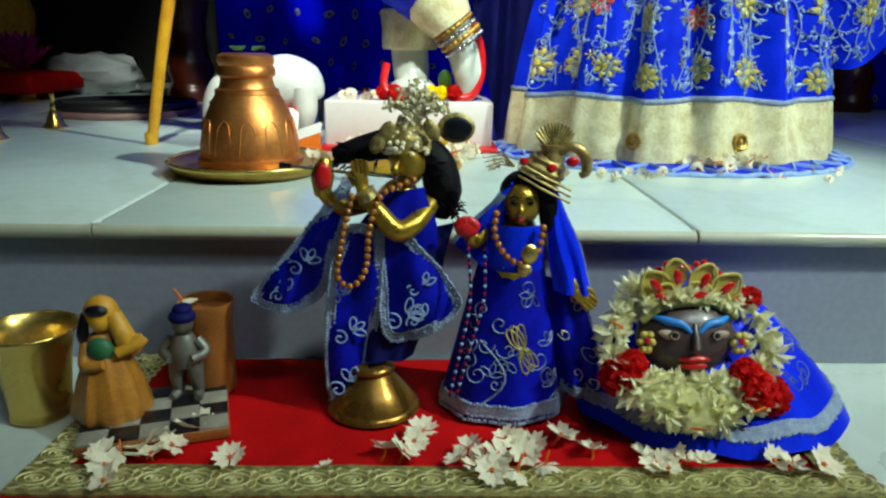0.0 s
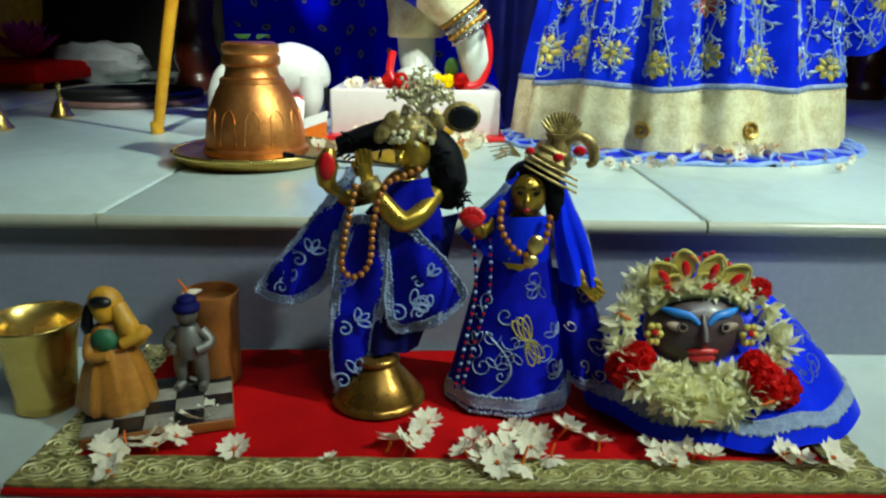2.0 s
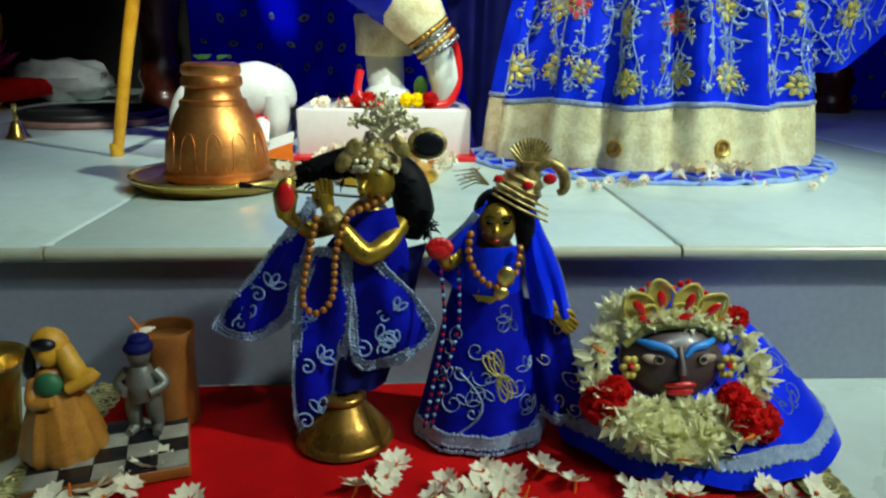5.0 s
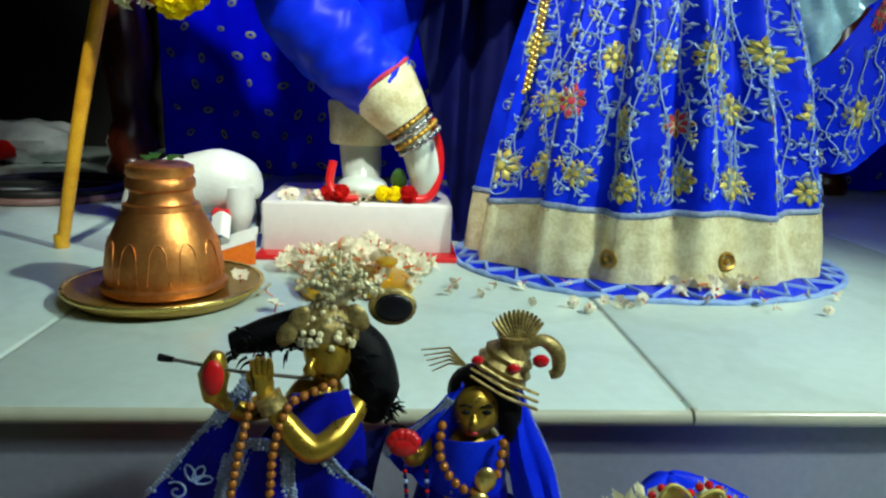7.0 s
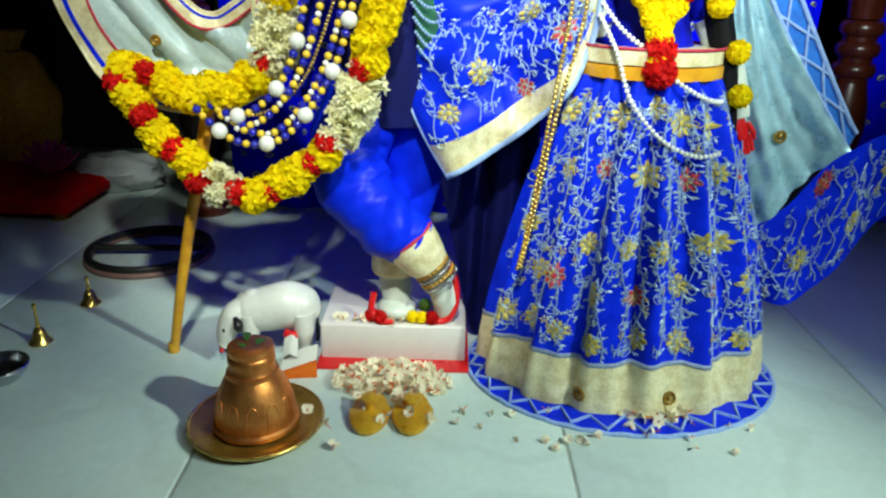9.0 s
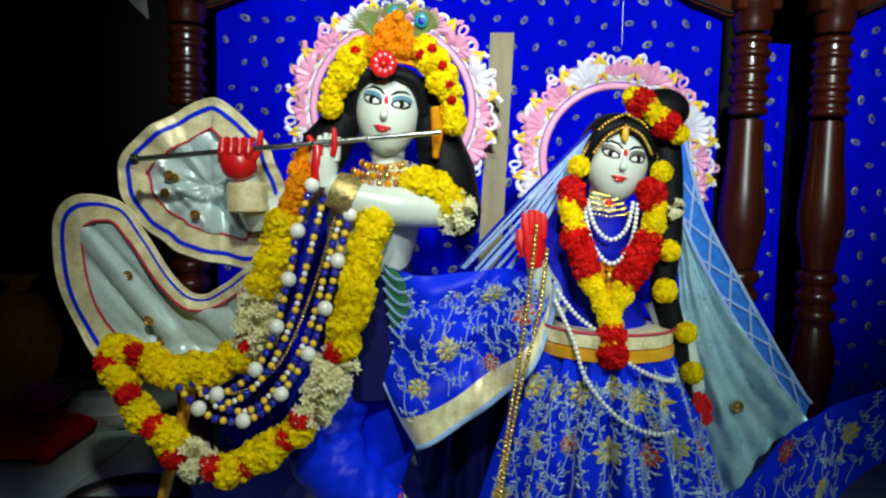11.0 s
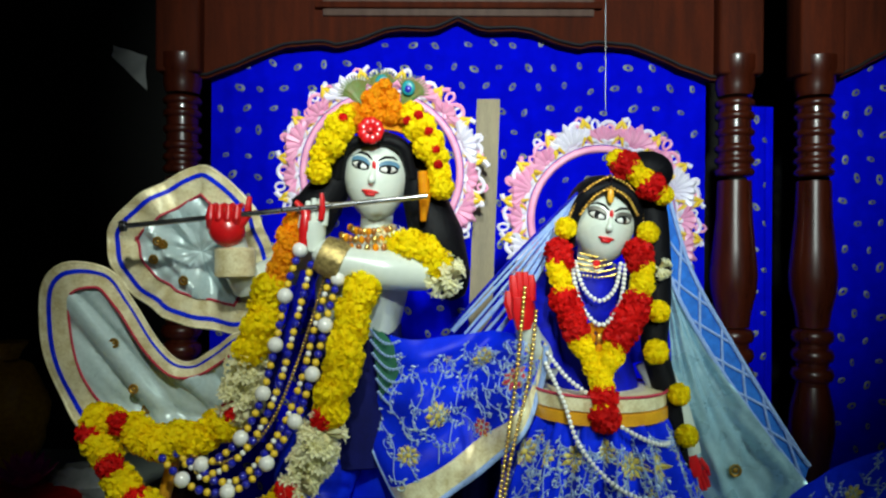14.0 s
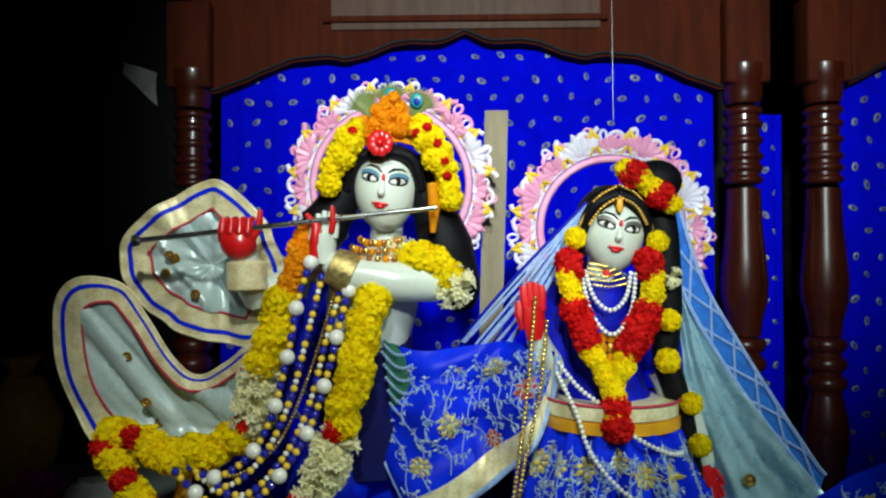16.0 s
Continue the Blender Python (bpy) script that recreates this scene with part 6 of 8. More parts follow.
# ---- the dim side of the platform ----
hoop = thing("hoop", "black and dull pink ring lying flat with a cross bar", "hoop", (-0.785, 1.17, TOP))
part("lower_rim", Geo().tube([(-0.785 + 0.178 * math.cos(t * 0.131), 1.17 + 0.178 * math.sin(t * 0.131), TOP + 0.009) for t in range(48)], 0.009, 10, True), M_TAN, hoop, "dull pink lower rim")
part("black_rim", Geo().tube([(-0.785 + 0.172 * math.cos(t * 0.131), 1.17 + 0.172 * math.sin(t * 0.131), TOP + 0.025) for t in range(48)], 0.011, 10, True), M_RUBB, hoop)
part("cross_bar", Geo().tube([(-0.955, 1.16, TOP + 0.026), (-0.615, 1.18, TOP + 0.026)], 0.010, 10), M_RUBB, hoop)
bw = thing("steel_bowl", "small shiny steel bowl with dark outside", "bowl", (-0.82, 0.47, TOP))
part("shell", Geo().lathe([(0.030, TOP), (0.034, TOP + 0.002), (0.052, TOP + 0.022), (0.057, TOP + 0.036), (0.054, TOP + 0.037), (0.048, TOP + 0.022), (0.0, TOP + 0.010)], (-0.82, 0.47, 0), 36), M_STEEL, bw)
part("lip", Geo().tube([(-0.82 + 0.056 * math.cos(t * 0.1963), 0.47 + 0.056 * math.sin(t * 0.1963), TOP + 0.036) for t in range(32)], 0.003, 8, True), M_STEEL, bw)
for x, y, h in ((-0.824, 0.631, 0.100), (-0.807, 0.835, 0.078), (-1.05, 0.74, 0.07)):
    b = thing("hand_bell", "small polished brass bell with a turned handle", "bell", (x, y, TOP), "small brass bells")
    part("cup", Geo().lathe([(0.024, TOP), (0.026, TOP + 0.003), (0.018, TOP + 0.014), (0.014, TOP + 0.028), (0.009, TOP + 0.038), (0.0, TOP + 0.041)], (x, y, 0), 24), M_BRASS, b)
    part("handle", Geo().lathe([(0.004, TOP + 0.039), (0.0055, TOP + 0.046), (0.0035, TOP + 0.052), (0.0035, TOP + h - 0.014), (0.006, TOP + h - 0.008), (0.005, TOP + h - 0.002), (0.0, TOP + h)], (x, y, 0), 14), M_BRASS, b)
chest = thing("low_stool", "low stool covered with red cloth", "stool", (-1.60, 1.68, TOP))
part("cloth_cover", Geo().box((-1.60, 1.68, 0.222), (0.86, 0.50, 0.06), b=0.02), M_VELVET, chest)
for x in (-1.98, -1.22):
    for y in (1.48, 1.88):
        part("leg", Geo().lathe([(0.03, TOP), (0.034, TOP + 0.004), (0.024, TOP + 0.012), (0.026, TOP + 0.024)], (x, y, 0), 14), M_BRASSD, chest)
lot = thing("lotus", "magenta artificial lotus with yellow heart", "flower", (-1.36, 1.72, 0.254))
for ring, (n, t, L) in enumerate(((10, 62, 0.12), (8, 38, 0.12), (6, 18, 0.11))):
    for k in range(n):
        a = 2 * math.pi * (k + 0.5 * ring) / n
        tt = radians(t)
        d = Vector((math.cos(a) * math.sin(tt), math.sin(a) * math.sin(tt), math.cos(tt)))
        e = Vector((-math.sin(a), math.cos(a), 0))
        part("petal", Geo().sheet(lambda u, v: Vector((-1.36, 1.72, 0.258)) + d * L * v + e * (u - 0.5) * 0.06 * math.sin(math.pi * (0.08 + 0.9 * v)) + Vector((0, 0, 0.02 * v * v)), 3, 6, 0.002), M_PINKL, lot)
part("heart", Geo().ball((-1.36, 1.72, 0.285), (0.022, 0.022, 0.02), 10, 7), M_YELP, lot)
bag = Geo().ball((-1.18, 1.86, 0.235), (0.17, 0.12, 0.075), 26, 16, wob=lambda d: 1 + 0.22 * noise.noise(d * 3.1) + 0.10 * noise.noise(d * 8))
single("plastic_bag", bag, M_PLAST, "crumpled pale plastic bag lying on the marble", "bag")
sack = Geo().ball((-1.70, 2.15, 0.40), (0.16, 0.14, 0.26), 22, 16, wob=lambda d: 1 + 0.14 * noise.noise(d * 2.3))
bagt = thing("cloth_sack", "dull yellow cloth sack tied at its neck in the dark corner", "sack", (-1.70, 2.15, TOP))
part("body", sack, M_OCHRE, bagt)
part("gathered_neck", Geo().lathe([(0.05, 0.62), (0.035, 0.65), (0.05, 0.69), (0.075, 0.73), (0.0, 0.735)], (-1.70, 2.15, 0), 24, wob=lambda a, z: 1 + 0.12 * math.sin(7 * a)), M_OCHRE, bagt)
part("cord", Geo().tube([(-1.70 + 0.040 * math.cos(t * 0.524), 2.15 + 0.040 * math.sin(t * 0.524), 0.65) for t in range(12)], 0.006, 6, True), M_TERRA, bagt)
for x0, z0, x1, z1 in ((-1.42, 2.09, -1.26, 1.93),):
    rag = Geo().sheet(lambda u, v: (x0 + (x1 - x0) * u, 2.488 + 0.01 * math.sin(9 * u + 5 * v), z0 + (z1 - z0) * v * (0.35 + 0.65 * (u if x0 < 0 else 1 - u)) - 0.05 * u), 8, 8, 0.003)
    single("white_rag_or_light", rag, M_WHITEP, "scrap of white cloth hanging on the dark wall", "cloth")
# white sheet added in place of the spot of light under the side arch
def scrap(u, v):
    return (1.545 + 0.075 * u, 1.662 + 0.004 * math.sin(7 * u), 1.70 + 0.085 * v - 0.035 * u * (1 - v))


single("white_rag_or_light", Geo().sheet(scrap, 6, 6, 0.003), M_WHITEP, "white patch standing in for the bright light above the side curtain", "cloth")
single("hanging_wire", Geo().tube([(0.536, 0.78, 1.462), (0.537, 0.80, 2.0), (0.536, 0.80, 2.95)], 0.0012, 6), M_STEEL, "thin wire holding the halo from above", "wire")

# ---- the mat on the lower floor ----
MX0, MX1, MY0, MY1 = -0.318, 0.425, -0.268, -0.004
cloth = thing("altar_mat", "red velvet mat edged with gold lace", "mat", (0.05, -0.13, 0))


def mat_fn(u, v):
    x, y = MX0 + 0.012 * v + (MX1 - MX0 - 0.012 * v) * u, MY0 - 0.006 + (MY1 - MY0 + 0.006) * v
    return (x, y, 0.0045 + 0.0016 * noise.noise(Vector((x * 11, y * 11, 0))) + 0.0008 * noise.noise(Vector((x * 33, y * 33, 2))))


part("velvet", Geo().sheet(mat_fn, 60, 24, 0.004), M_VELVET, cloth)
lace = Cloth(mat_fn, 0.003)
n1 = (Vector(mat_fn(0.501, 0.5)) - Vector(mat_fn(0.5, 0.5))).cross(Vector(mat_fn(0.5, 0.501)) - Vector(mat_fn(0.5, 0.5)))
lace.flip = 1 if n1.z > 0 else -1
W, D = MX1 - MX0, MY1 - MY0
strips = {"front": (0.0, 1.0, 0.016, 0.175), "left": (0.0, 0.044, 0.185, 1.0), "right": (0.946, 1.0, 0.185, 1.0)}
for k, (u0, u1, v0, v1) in strips.items():
    def strip(u, v):
        p = Vector(mat_fn(u0 + (u1 - u0) * u, v0 + (v1 - v0) * v))
        return p + Vector((0, 0, 0.004))
    b = part("lace_border", Geo().sheet(strip, 50 if k == "front" else 4, 4 if k == "front" else 26, 0.0025), M_LACE, cloth, "gold lace border")
    g = Geo()
    lc = Cloth(strip, 0.002, lace.flip)
    num = 22 if k == "front" else 8
    for i in range(num):
        c = (i + 0.5) / num
        uu, vv = (c, 0.5) if k == "front" else (0.5, c)
        w = 0.0155
        oval = [(w * 0.95 * math.cos(t * 0.5236), w * 0.62 * math.sin(t * 0.5236)) for t in range(13)]
        lc.stroke(g, uu, vv, oval, 0.0030)
        lc.stroke(g, uu, vv, [(x * 0.55, z * 0.5) for x, z in oval], 0.0026)
        lc.stroke(g, uu, vv, [(x * 0.2, z * 0.2) for x, z in oval], 0.0032)
        for s in (-1, 1):
            lc.stroke(g, uu, vv, [(w * 1.08 + 0.004 * math.cos(t), s * 0.006 + 0.006 * math.sin(t)) for t in [q * 0.7 for q in range(10)]], 0.0022)
            lc.stroke(g, uu, vv, [(-w + 2 * w * t / 8, s * (0.0135 + 0.002 * math.sin(t * 1.57))) for t in range(9)], 0.0024)
    tagged(part("lace_pattern", g, M_LACEHI, b, "raised gold thread ovals", False), kind="stuff")

# brass cup
CU = (-0.360, -0.122, 0)
cup = thing("brass_cup", "polished brass tumbler with flared rim", "cup", (CU[0], CU[1], 0))
part("body", Geo().lathe([(0.0, 0.0005), (0.029, 0.0005), (0.031, 0.003), (0.030, 0.008), (0.0295, 0.012), (0.0310, 0.030), (0.0345, 0.060), (0.0380, 0.080), (0.0425, 0.0905), (0.0450, 0.0935), (0.0440, 0.0955), (0.0415, 0.093), (0.0360, 0.080), (0.032, 0.05), (0.028, 0.014), (0.0, 0.012)], CU, 48), M_BRASS, cup)
part("rim", Geo().tube([(CU[0] + 0.0445 * math.cos(t * 0.1309), CU[1] + 0.0445 * math.sin(t * 0.1309), 0.0945) for t in range(48)], 0.0016, 8, True), M_BRASS, cup)

# chequered tile with two figurines and a clay pot
tile = thing("chequered_tile", "small black and white chequered tile with dark edge", "tile", (-0.224, -0.148, 0.006))
TT = pose(-0.231, -0.152, 0.0, 0, 0, 17)
core = Geo().box((0, 0, 0.0135), (0.134, 0.098, 0.012), b=0.002)
core.v = [tuple(TT @ Vector(p)) for p in core.v]
part("base", core, M_TERRA, tile)
for i in range(5):
    for j in range(4):
        g = Geo().box((-0.0532 + 0.0266 * i, -0.0363 + 0.0242 * j, 0.0205), (0.0259, 0.0235, 0.003), b=0.0006)
        g.v = [tuple(TT @ Vector(p)) for p in g.v]
        part("square", g, M_INK if (i + j) % 2 else M_DULLW, tile)
Z = 0.022
w = Geo()
wx, wy = -0.272, -0.152
w.mi = 1
w.lathe([(0.034, Z), (0.036, Z + 0.006), (0.032, Z + 0.02), (0.027, Z + 0.038), (0.021, Z + 0.055), (0.017, Z + 0.064)], (wx, wy, 0), 60, wob=lambda a, z: 1 + 0.05 * math.sin(9 * a) + 0.03 * math.sin(17 * a + 40 * z))
limb(w, [(wx, wy, Z + 0.058), (wx - 0.002, wy, Z + 0.072), (wx - 0.002, wy, Z + 0.082)], [0.018, 0.016, 0.009], 12)
w.mi = 4
w.ball((wx - 0.001, wy - 0.002, Z + 0.096), (0.0115, 0.012, 0.0135), 16, 11)
w.mi = 0
w.ball((wx - 0.003, wy + 0.005, Z + 0.100), (0.0165, 0.013, 0.0165), 16, 11)
limb(w, [(wx + 0.010, wy, Z + 0.100), (wx + 0.020, wy - 0.004, Z + 0.080), (wx + 0.028, wy, Z + 0.062)], [0.008, 0.010, 0.006], 10)
limb(w, [(wx + 0.014, wy - 0.004, Z + 0.072), (wx + 0.036, wy - 0.006, Z + 0.076), (wx + 0.016, wy - 0.014, Z + 0.066)], [0.007, 0.0065, 0.005], 10)
w.mi = 2
w.ball((wx - 0.001, wy - 0.009, Z + 0.106), (0.011, 0.006, 0.006), 12, 8)
limb(w, [(wx - 0.016, wy, Z + 0.10), (wx - 0.019, wy - 0.003, Z + 0.08), (wx - 0.014, wy - 0.004, Z + 0.065)], [0.004, 0.006, 0.003], 8)
w.mi = 3
w.ball((wx, wy - 0.012, Z + 0.068), (0.013, 0.008, 0.013), 12, 8)
w.mi = 1
limb(w, [(wx - 0.016, wy - 0.004, Z + 0.070), (wx - 0.012, wy - 0.020, Z + 0.056), (wx + 0.006, wy - 0.022, Z + 0.058)], [0.006, 0.0055, 0.0045], 10)
single("seated_woman_figurine", w, [M_OCHRE, M_ORCLAY, M_INK, M_GREENP, M_STICK], "small painted clay figurine in ochre dress and shawl", "figurine")
b = Geo()
bx, by = -0.209, -0.122
for s in (-1, 1):
    limb(b, [(bx + 0.007 * s, by, Z + 0.042), (bx + 0.010 * s, by - 0.002, Z + 0.022), (bx + 0.010 * s, by, Z + 0.006), (bx + 0.013 * s, by - 0.012, Z + 0.003)], [0.0095, 0.0075, 0.006, 0.004], 10)
    limb(b, [(bx + 0.012 * s, by, Z + 0.062), (bx + 0.021 * s, by - 0.002, Z + 0.050), (bx + 0.010 * s, by - 0.013, Z + 0.046)], [0.006, 0.0055, 0.005], 10)
limb(b, [(bx, by, Z + 0.036), (bx, by - 0.001, Z + 0.052), (bx, by, Z + 0.068)], [0.0135, 0.0145, 0.009], 14)
b.ball((bx, by - 0.001, Z + 0.079), (0.0105, 0.0105, 0.0115), 14, 10)
b.mi = 1
b.ball((bx, by, Z + 0.086), (0.0135, 0.013, 0.0075), 14, 9)
b.ball((bx, by + 0.002, Z + 0.093), (0.010, 0.010, 0.006), 12, 8)
single("standing_boy_figurine", b, [M_GREY, M_NAVY], "small grey metal figurine with dark blue turban", "figurine")
cp = thing("clay_pot", "tall brown clay cup behind the figurines", "pot", (-0.197, -0.082, 0.006))
part("body", Geo().lathe([(0.0, 0.010), (0.0245, 0.010), (0.026, 0.014), (0.0255, 0.05), (0.027, 0.09), (0.029, 0.108), (0.0285, 0.111), (0.0265, 0.110), (0.025, 0.10), (0.0, 0.098)], (-0.198, -0.082, 0.0), 32), M_TERRA, cp)
blossom(-0.217, -0.098, 0.116, 0.015, True, "white blossom with orange tube on the clay pot", "blossoms on the mat")
random.seed(9)
SPOTS = [(-0.235, -0.26), (-0.253, -0.224), (-0.238, -0.218), (-0.222, -0.208), (-0.208, -0.198), (-0.189, -0.18), (-0.182, -0.166), (-0.14, -0.226), (-0.003, -0.208), (0.013, -0.217), (0.029, -0.181), (0.072, -0.209),
         (0.085, -0.224), (0.098, -0.215), (0.108, -0.192), (0.118, -0.199), (0.09, -0.246), (0.13, -0.208), (0.138, -0.235), (0.16, -0.188), (0.186, -0.207), (0.233, -0.215), (0.237, -0.231), (0.258, -0.219), (0.266, -0.228), (0.279, -0.232), (0.346, -0.225), (0.36, -0.232), (0.385, -0.235),
         (0.062, -0.228), (0.078, -0.238), (0.102, -0.232), (0.122, -0.222), (0.112, -0.246), (0.246, -0.238), (-0.212, -0.218), (-0.198, -0.206), (0.022, -0.200), (-0.246, -0.236)]
for x, y in SPOTS:
    blossom(x, y, 0.015 + rnd(0, 0.004), rnd(0.0125, 0.0165), True, "large white night-jasmine blossom with orange tube on the mat", "blossoms on the mat")
blossom(-0.057, -0.231, 0.011, 0.009, True, "small torn white blossom on the mat", "blossoms on the mat")


# ---- the small dressed brass idols on the mat ----
IY = -0.098
stand = thing("bell_stand", "flared brass stand with a worn golden surface", "stand", (-0.022, -0.118, 0.008))
part("bell", Geo().lathe([(0.044, 0.016), (0.043, 0.020), (0.032, 0.033), (0.024, 0.043), (0.019, 0.050)], (-0.022, -0.118, 0), 40), M_STAND, stand)
part("foot_rim", Geo().lathe([(0.0, 0.008), (0.045, 0.008), (0.048, 0.011), (0.047, 0.015), (0.043, 0.018)], (-0.022, -0.118, 0), 40), M_STAND, stand)
part("neck", Geo().lathe([(0.019, 0.049), (0.022, 0.052), (0.022, 0.055), (0.019, 0.058), (0.0, 0.059)], (-0.022, -0.118, 0), 32), M_STAND, stand)

g = Geo()  # flute-playing idol
g.ball((0.012, IY - 0.004, 0.262), (0.0175, 0.019, 0.0235), 20, 14, (0, -14, 0))
limb(g, [(0.004, IY - 0.022, 0.264), (0.001, IY - 0.027, 0.257), (0.003, IY - 0.021, 0.252)], [0.002, 0.0042, 0.003], 8)
limb(g, [(0.010, IY + 0.002, 0.240), (0.004, IY + 0.004, 0.220), (-0.002, IY + 0.006, 0.18), (-0.010, IY + 0.006, 0.13)], [0.011, 0.025, 0.026, 0.022], 16)
g.mi = 3
limb(g, [(-0.006, IY + 0.006, 0.16), (-0.014, IY + 0.004, 0.11), (-0.020, IY - 0.004, 0.07), (-0.022, IY - 0.014, 0.05)], [0.026, 0.024, 0.018, 0.012], 16)
g.mi = 0
limb(g, [(0.036, IY - 0.004, 0.222), (0.020, IY - 0.030, 0.207), (0.004, IY - 0.036, 0.201), (-0.012, IY - 0.034, 0.216), (-0.027, IY - 0.030, 0.237)], [0.0090, 0.0095, 0.0105, 0.0092, 0.0062], 14)
limb(g, [(-0.022, IY, 0.222), (-0.050, IY - 0.006, 0.216), (-0.068, IY - 0.016, 0.233)], [0.010, 0.009, 0.0065], 12)
hand(g, (-0.029, IY - 0.028, 0.240), 0.028, (-0.12, 0, 1), 0, 0.0034, 0.0052)
limb(g, [(-0.068, IY - 0.017, 0.230), (-0.067, IY - 0.018, 0.250), (-0.064, IY - 0.017, 0.266)], [0.0075, 0.0115, 0.004], 12)
g.mi = 1
g.ball((-0.066, IY - 0.026, 0.250), (0.0080, 0.0045, 0.0135), 12, 8, (0, 6, 0))
g.mi = 2
rs = random.Random(41)
limb(g, [(0.018, IY + 0.012, 0.280), (-0.010, IY + 0.010, 0.276), (-0.036, IY + 0.008, 0.270), (-0.060, IY + 0.006, 0.264)], [0.016, 0.015, 0.013, 0.008], 14)
limb(g, [(0.022, IY + 0.010, 0.276), (0.040, IY + 0.006, 0.258), (0.047, IY + 0.004, 0.230), (0.044, IY + 0.002, 0.205)], [0.014, 0.018, 0.019, 0.008], 14)
for k in range(150):
    t = rs.random()
    if k % 2:
        p = Vector((0.022 + 0.030 * t + rs.uniform(-0.008, 0.014), IY + rs.uniform(-0.014, 0.012), 0.276 - 0.070 * t))
        d = Vector((rs.uniform(0.004, 0.016), rs.uniform(-0.006, 0.004), rs.uniform(-0.014, 0.008)))
    else:
        p = Vector((0.012 - 0.070 * t, IY - 0.004 + rs.uniform(-0.006, 0.008), 0.276 - 0.014 * t + rs.uniform(-0.010, 0.010)))
        d = Vector((rs.uniform(-0.010, 0.004), rs.uniform(-0.006, 0.0), rs.uniform(-0.012, 0.010)))
    g.tube([p, p + d * 0.6 + Vector((0, 0, 0.002)), p + d], [0.0016, 0.0011, 0.0003], 4)
single("flute_idol", g, [M_IDOL, M_REDP, M_BLACK, M_NAVY], "small brass idol with black hair playing a flute", "idol")
fl = thing("toy_flute", "thin dark flute held by the small idol", "flute", (-0.104, IY - 0.004, 0.257))
part("pipe", Geo().tube([(-0.104, IY - 0.006, 0.2565), (-0.050, IY - 0.024, 0.2545), (0.004, IY - 0.026, 0.250)], 0.0014, 8), M_GREY, fl)
part("tip", Geo().tube([(-0.109, IY - 0.005, 0.2568), (-0.098, IY - 0.008, 0.2562)], [0.0032, 0.0022], 8), M_INK, fl)


def braid_band(line, middle, wide, closed=False):
    """A flat knotted braid along a line, laid towards the middle of its cloth."""
    o = Geo()
    k = len(line)
    inn = []
    for i, p in enumerate(line):
        d = line[(i + 1) % k if closed else min(i + 1, k - 1)] - line[i - 1 if closed else max(i - 1, 0)]
        n = Vector((-d.z, 0, d.x)).normalized()
        if n.dot(middle - p) < 0:
            n = -n
        inn.append(p + n * wide + Vector((0, -0.0015, 0)))
    out = [p + Vector((0, -0.0025, 0)) for p in line]
    m = k if closed else k - 1
    o.sheet(lambda u, v: out[int(round(u * m)) % k].lerp(inn[int(round(u * m)) % k], v), m, 2, 0.002)
    for edge in (out, inn):
        for q, d in spaced(edge + edge[:1] if closed else edge, wide * 0.42):
            o.ball(q + Vector((rnd(-1, 1), -2.0, rnd(-1, 1))) * wide * 0.08, (wide * rnd(0.18, 0.28), wide * 0.18, wide * rnd(0.18, 0.28)), 6, 4)
    for a, b in zip(out, inn):
        o.ball(a.lerp(b, 0.5) + Vector((0, -0.0012, 0)), (wide * 0.25, wide * 0.14, wide * 0.2), 6, 4)
    return o


def shaped_cloth(owner, name, points, y, bow, seed, sprays, wide=0.0075):
    """A small stiff cloth with a curved outline, braid all round and loops of thread."""
    line = curve([(x, y, z) for x, z in points], 5, True)
    n = len(line)
    mid = sum(line, Vector()) / n
    ph = seed * 1.7

    def fn(u, v):
        i = (u % 1.0) * n
        k = int(i)
        p = line[k % n].lerp(line[(k + 1) % n], i - k).lerp(mid, v)
        w = 1 - v
        p.y += -bow * (1 - w * w) + 0.0035 * math.sin(55 * p.x * 2 + 20 * p.z + ph) + 0.002 * math.sin(130 * p.x - 60 * p.z + ph)
        return p

    o = part(name, Geo().sheet(fn, n, 9, 0.0022), M_BLUEV, owner)
    part("braid", braid_band([fn(i / n, 0.0) for i in range(n)], mid, wide, True), M_SILVB, o, "dull silver braid")
    t = Geo()
    for x, z, size, a in sprays:
        base = Vector((x, y - bow - 0.004, z))
        for q in range(3):
            t.tube([base + Vector((px, 0, pz)) for px, pz in leaf_loop(size, size * 0.5, a + (q - 1) * 0.9)], 0.0009, 5, True)
        t.tube([base + Vector((px - size * 0.9, 0, pz - size * 0.6)) for px, pz in curl(size * 0.6, 1.2, a)], 0.0009, 5)
    tagged(part("thread_spray", t, M_SILVT, o, "silver thread loops"), kind="stuff")
    return o


def cloth_panel(owner, name, fn, braid_edges, nu=24, nv=26, material=M_BLUEV, width=0.0042):
    """A stiff little cloth with braid along some of its edges."""
    p = part(name, Geo().sheet(fn, nu, nv, 0.0025), material, owner)
    for e in braid_edges:
        line = [Vector(fn(*((t, 0) if e == "top" else (t, 1) if e == "low" else (0, t) if e == "left" else (1, t)))) for t in [i / 30 for i in range(31)]]
        part("braid", braid_band(line, Vector(fn(0.5, 0.5)), width * 1.9), M_SILVB, p, "dull silver braid")
    return p


def quad(tl, tr, bl, br, waves=3, amp=0.004, bow=0.0):
    tl, tr, bl, br = Vector(tl), Vector(tr), Vector(bl), Vector(br)

    def fn(u, v):
        p = tl.lerp(tr, u).lerp(bl.lerp(br, u), v)
        p.y += amp * math.sin(u * waves * 6.283 + 1.2 * v) * (0.3 + 0.7 * v) - bow * math.sin(math.pi * u)
        p.x += 0.002 * math.sin(7 * v + 4 * u)
        return p
    return fn


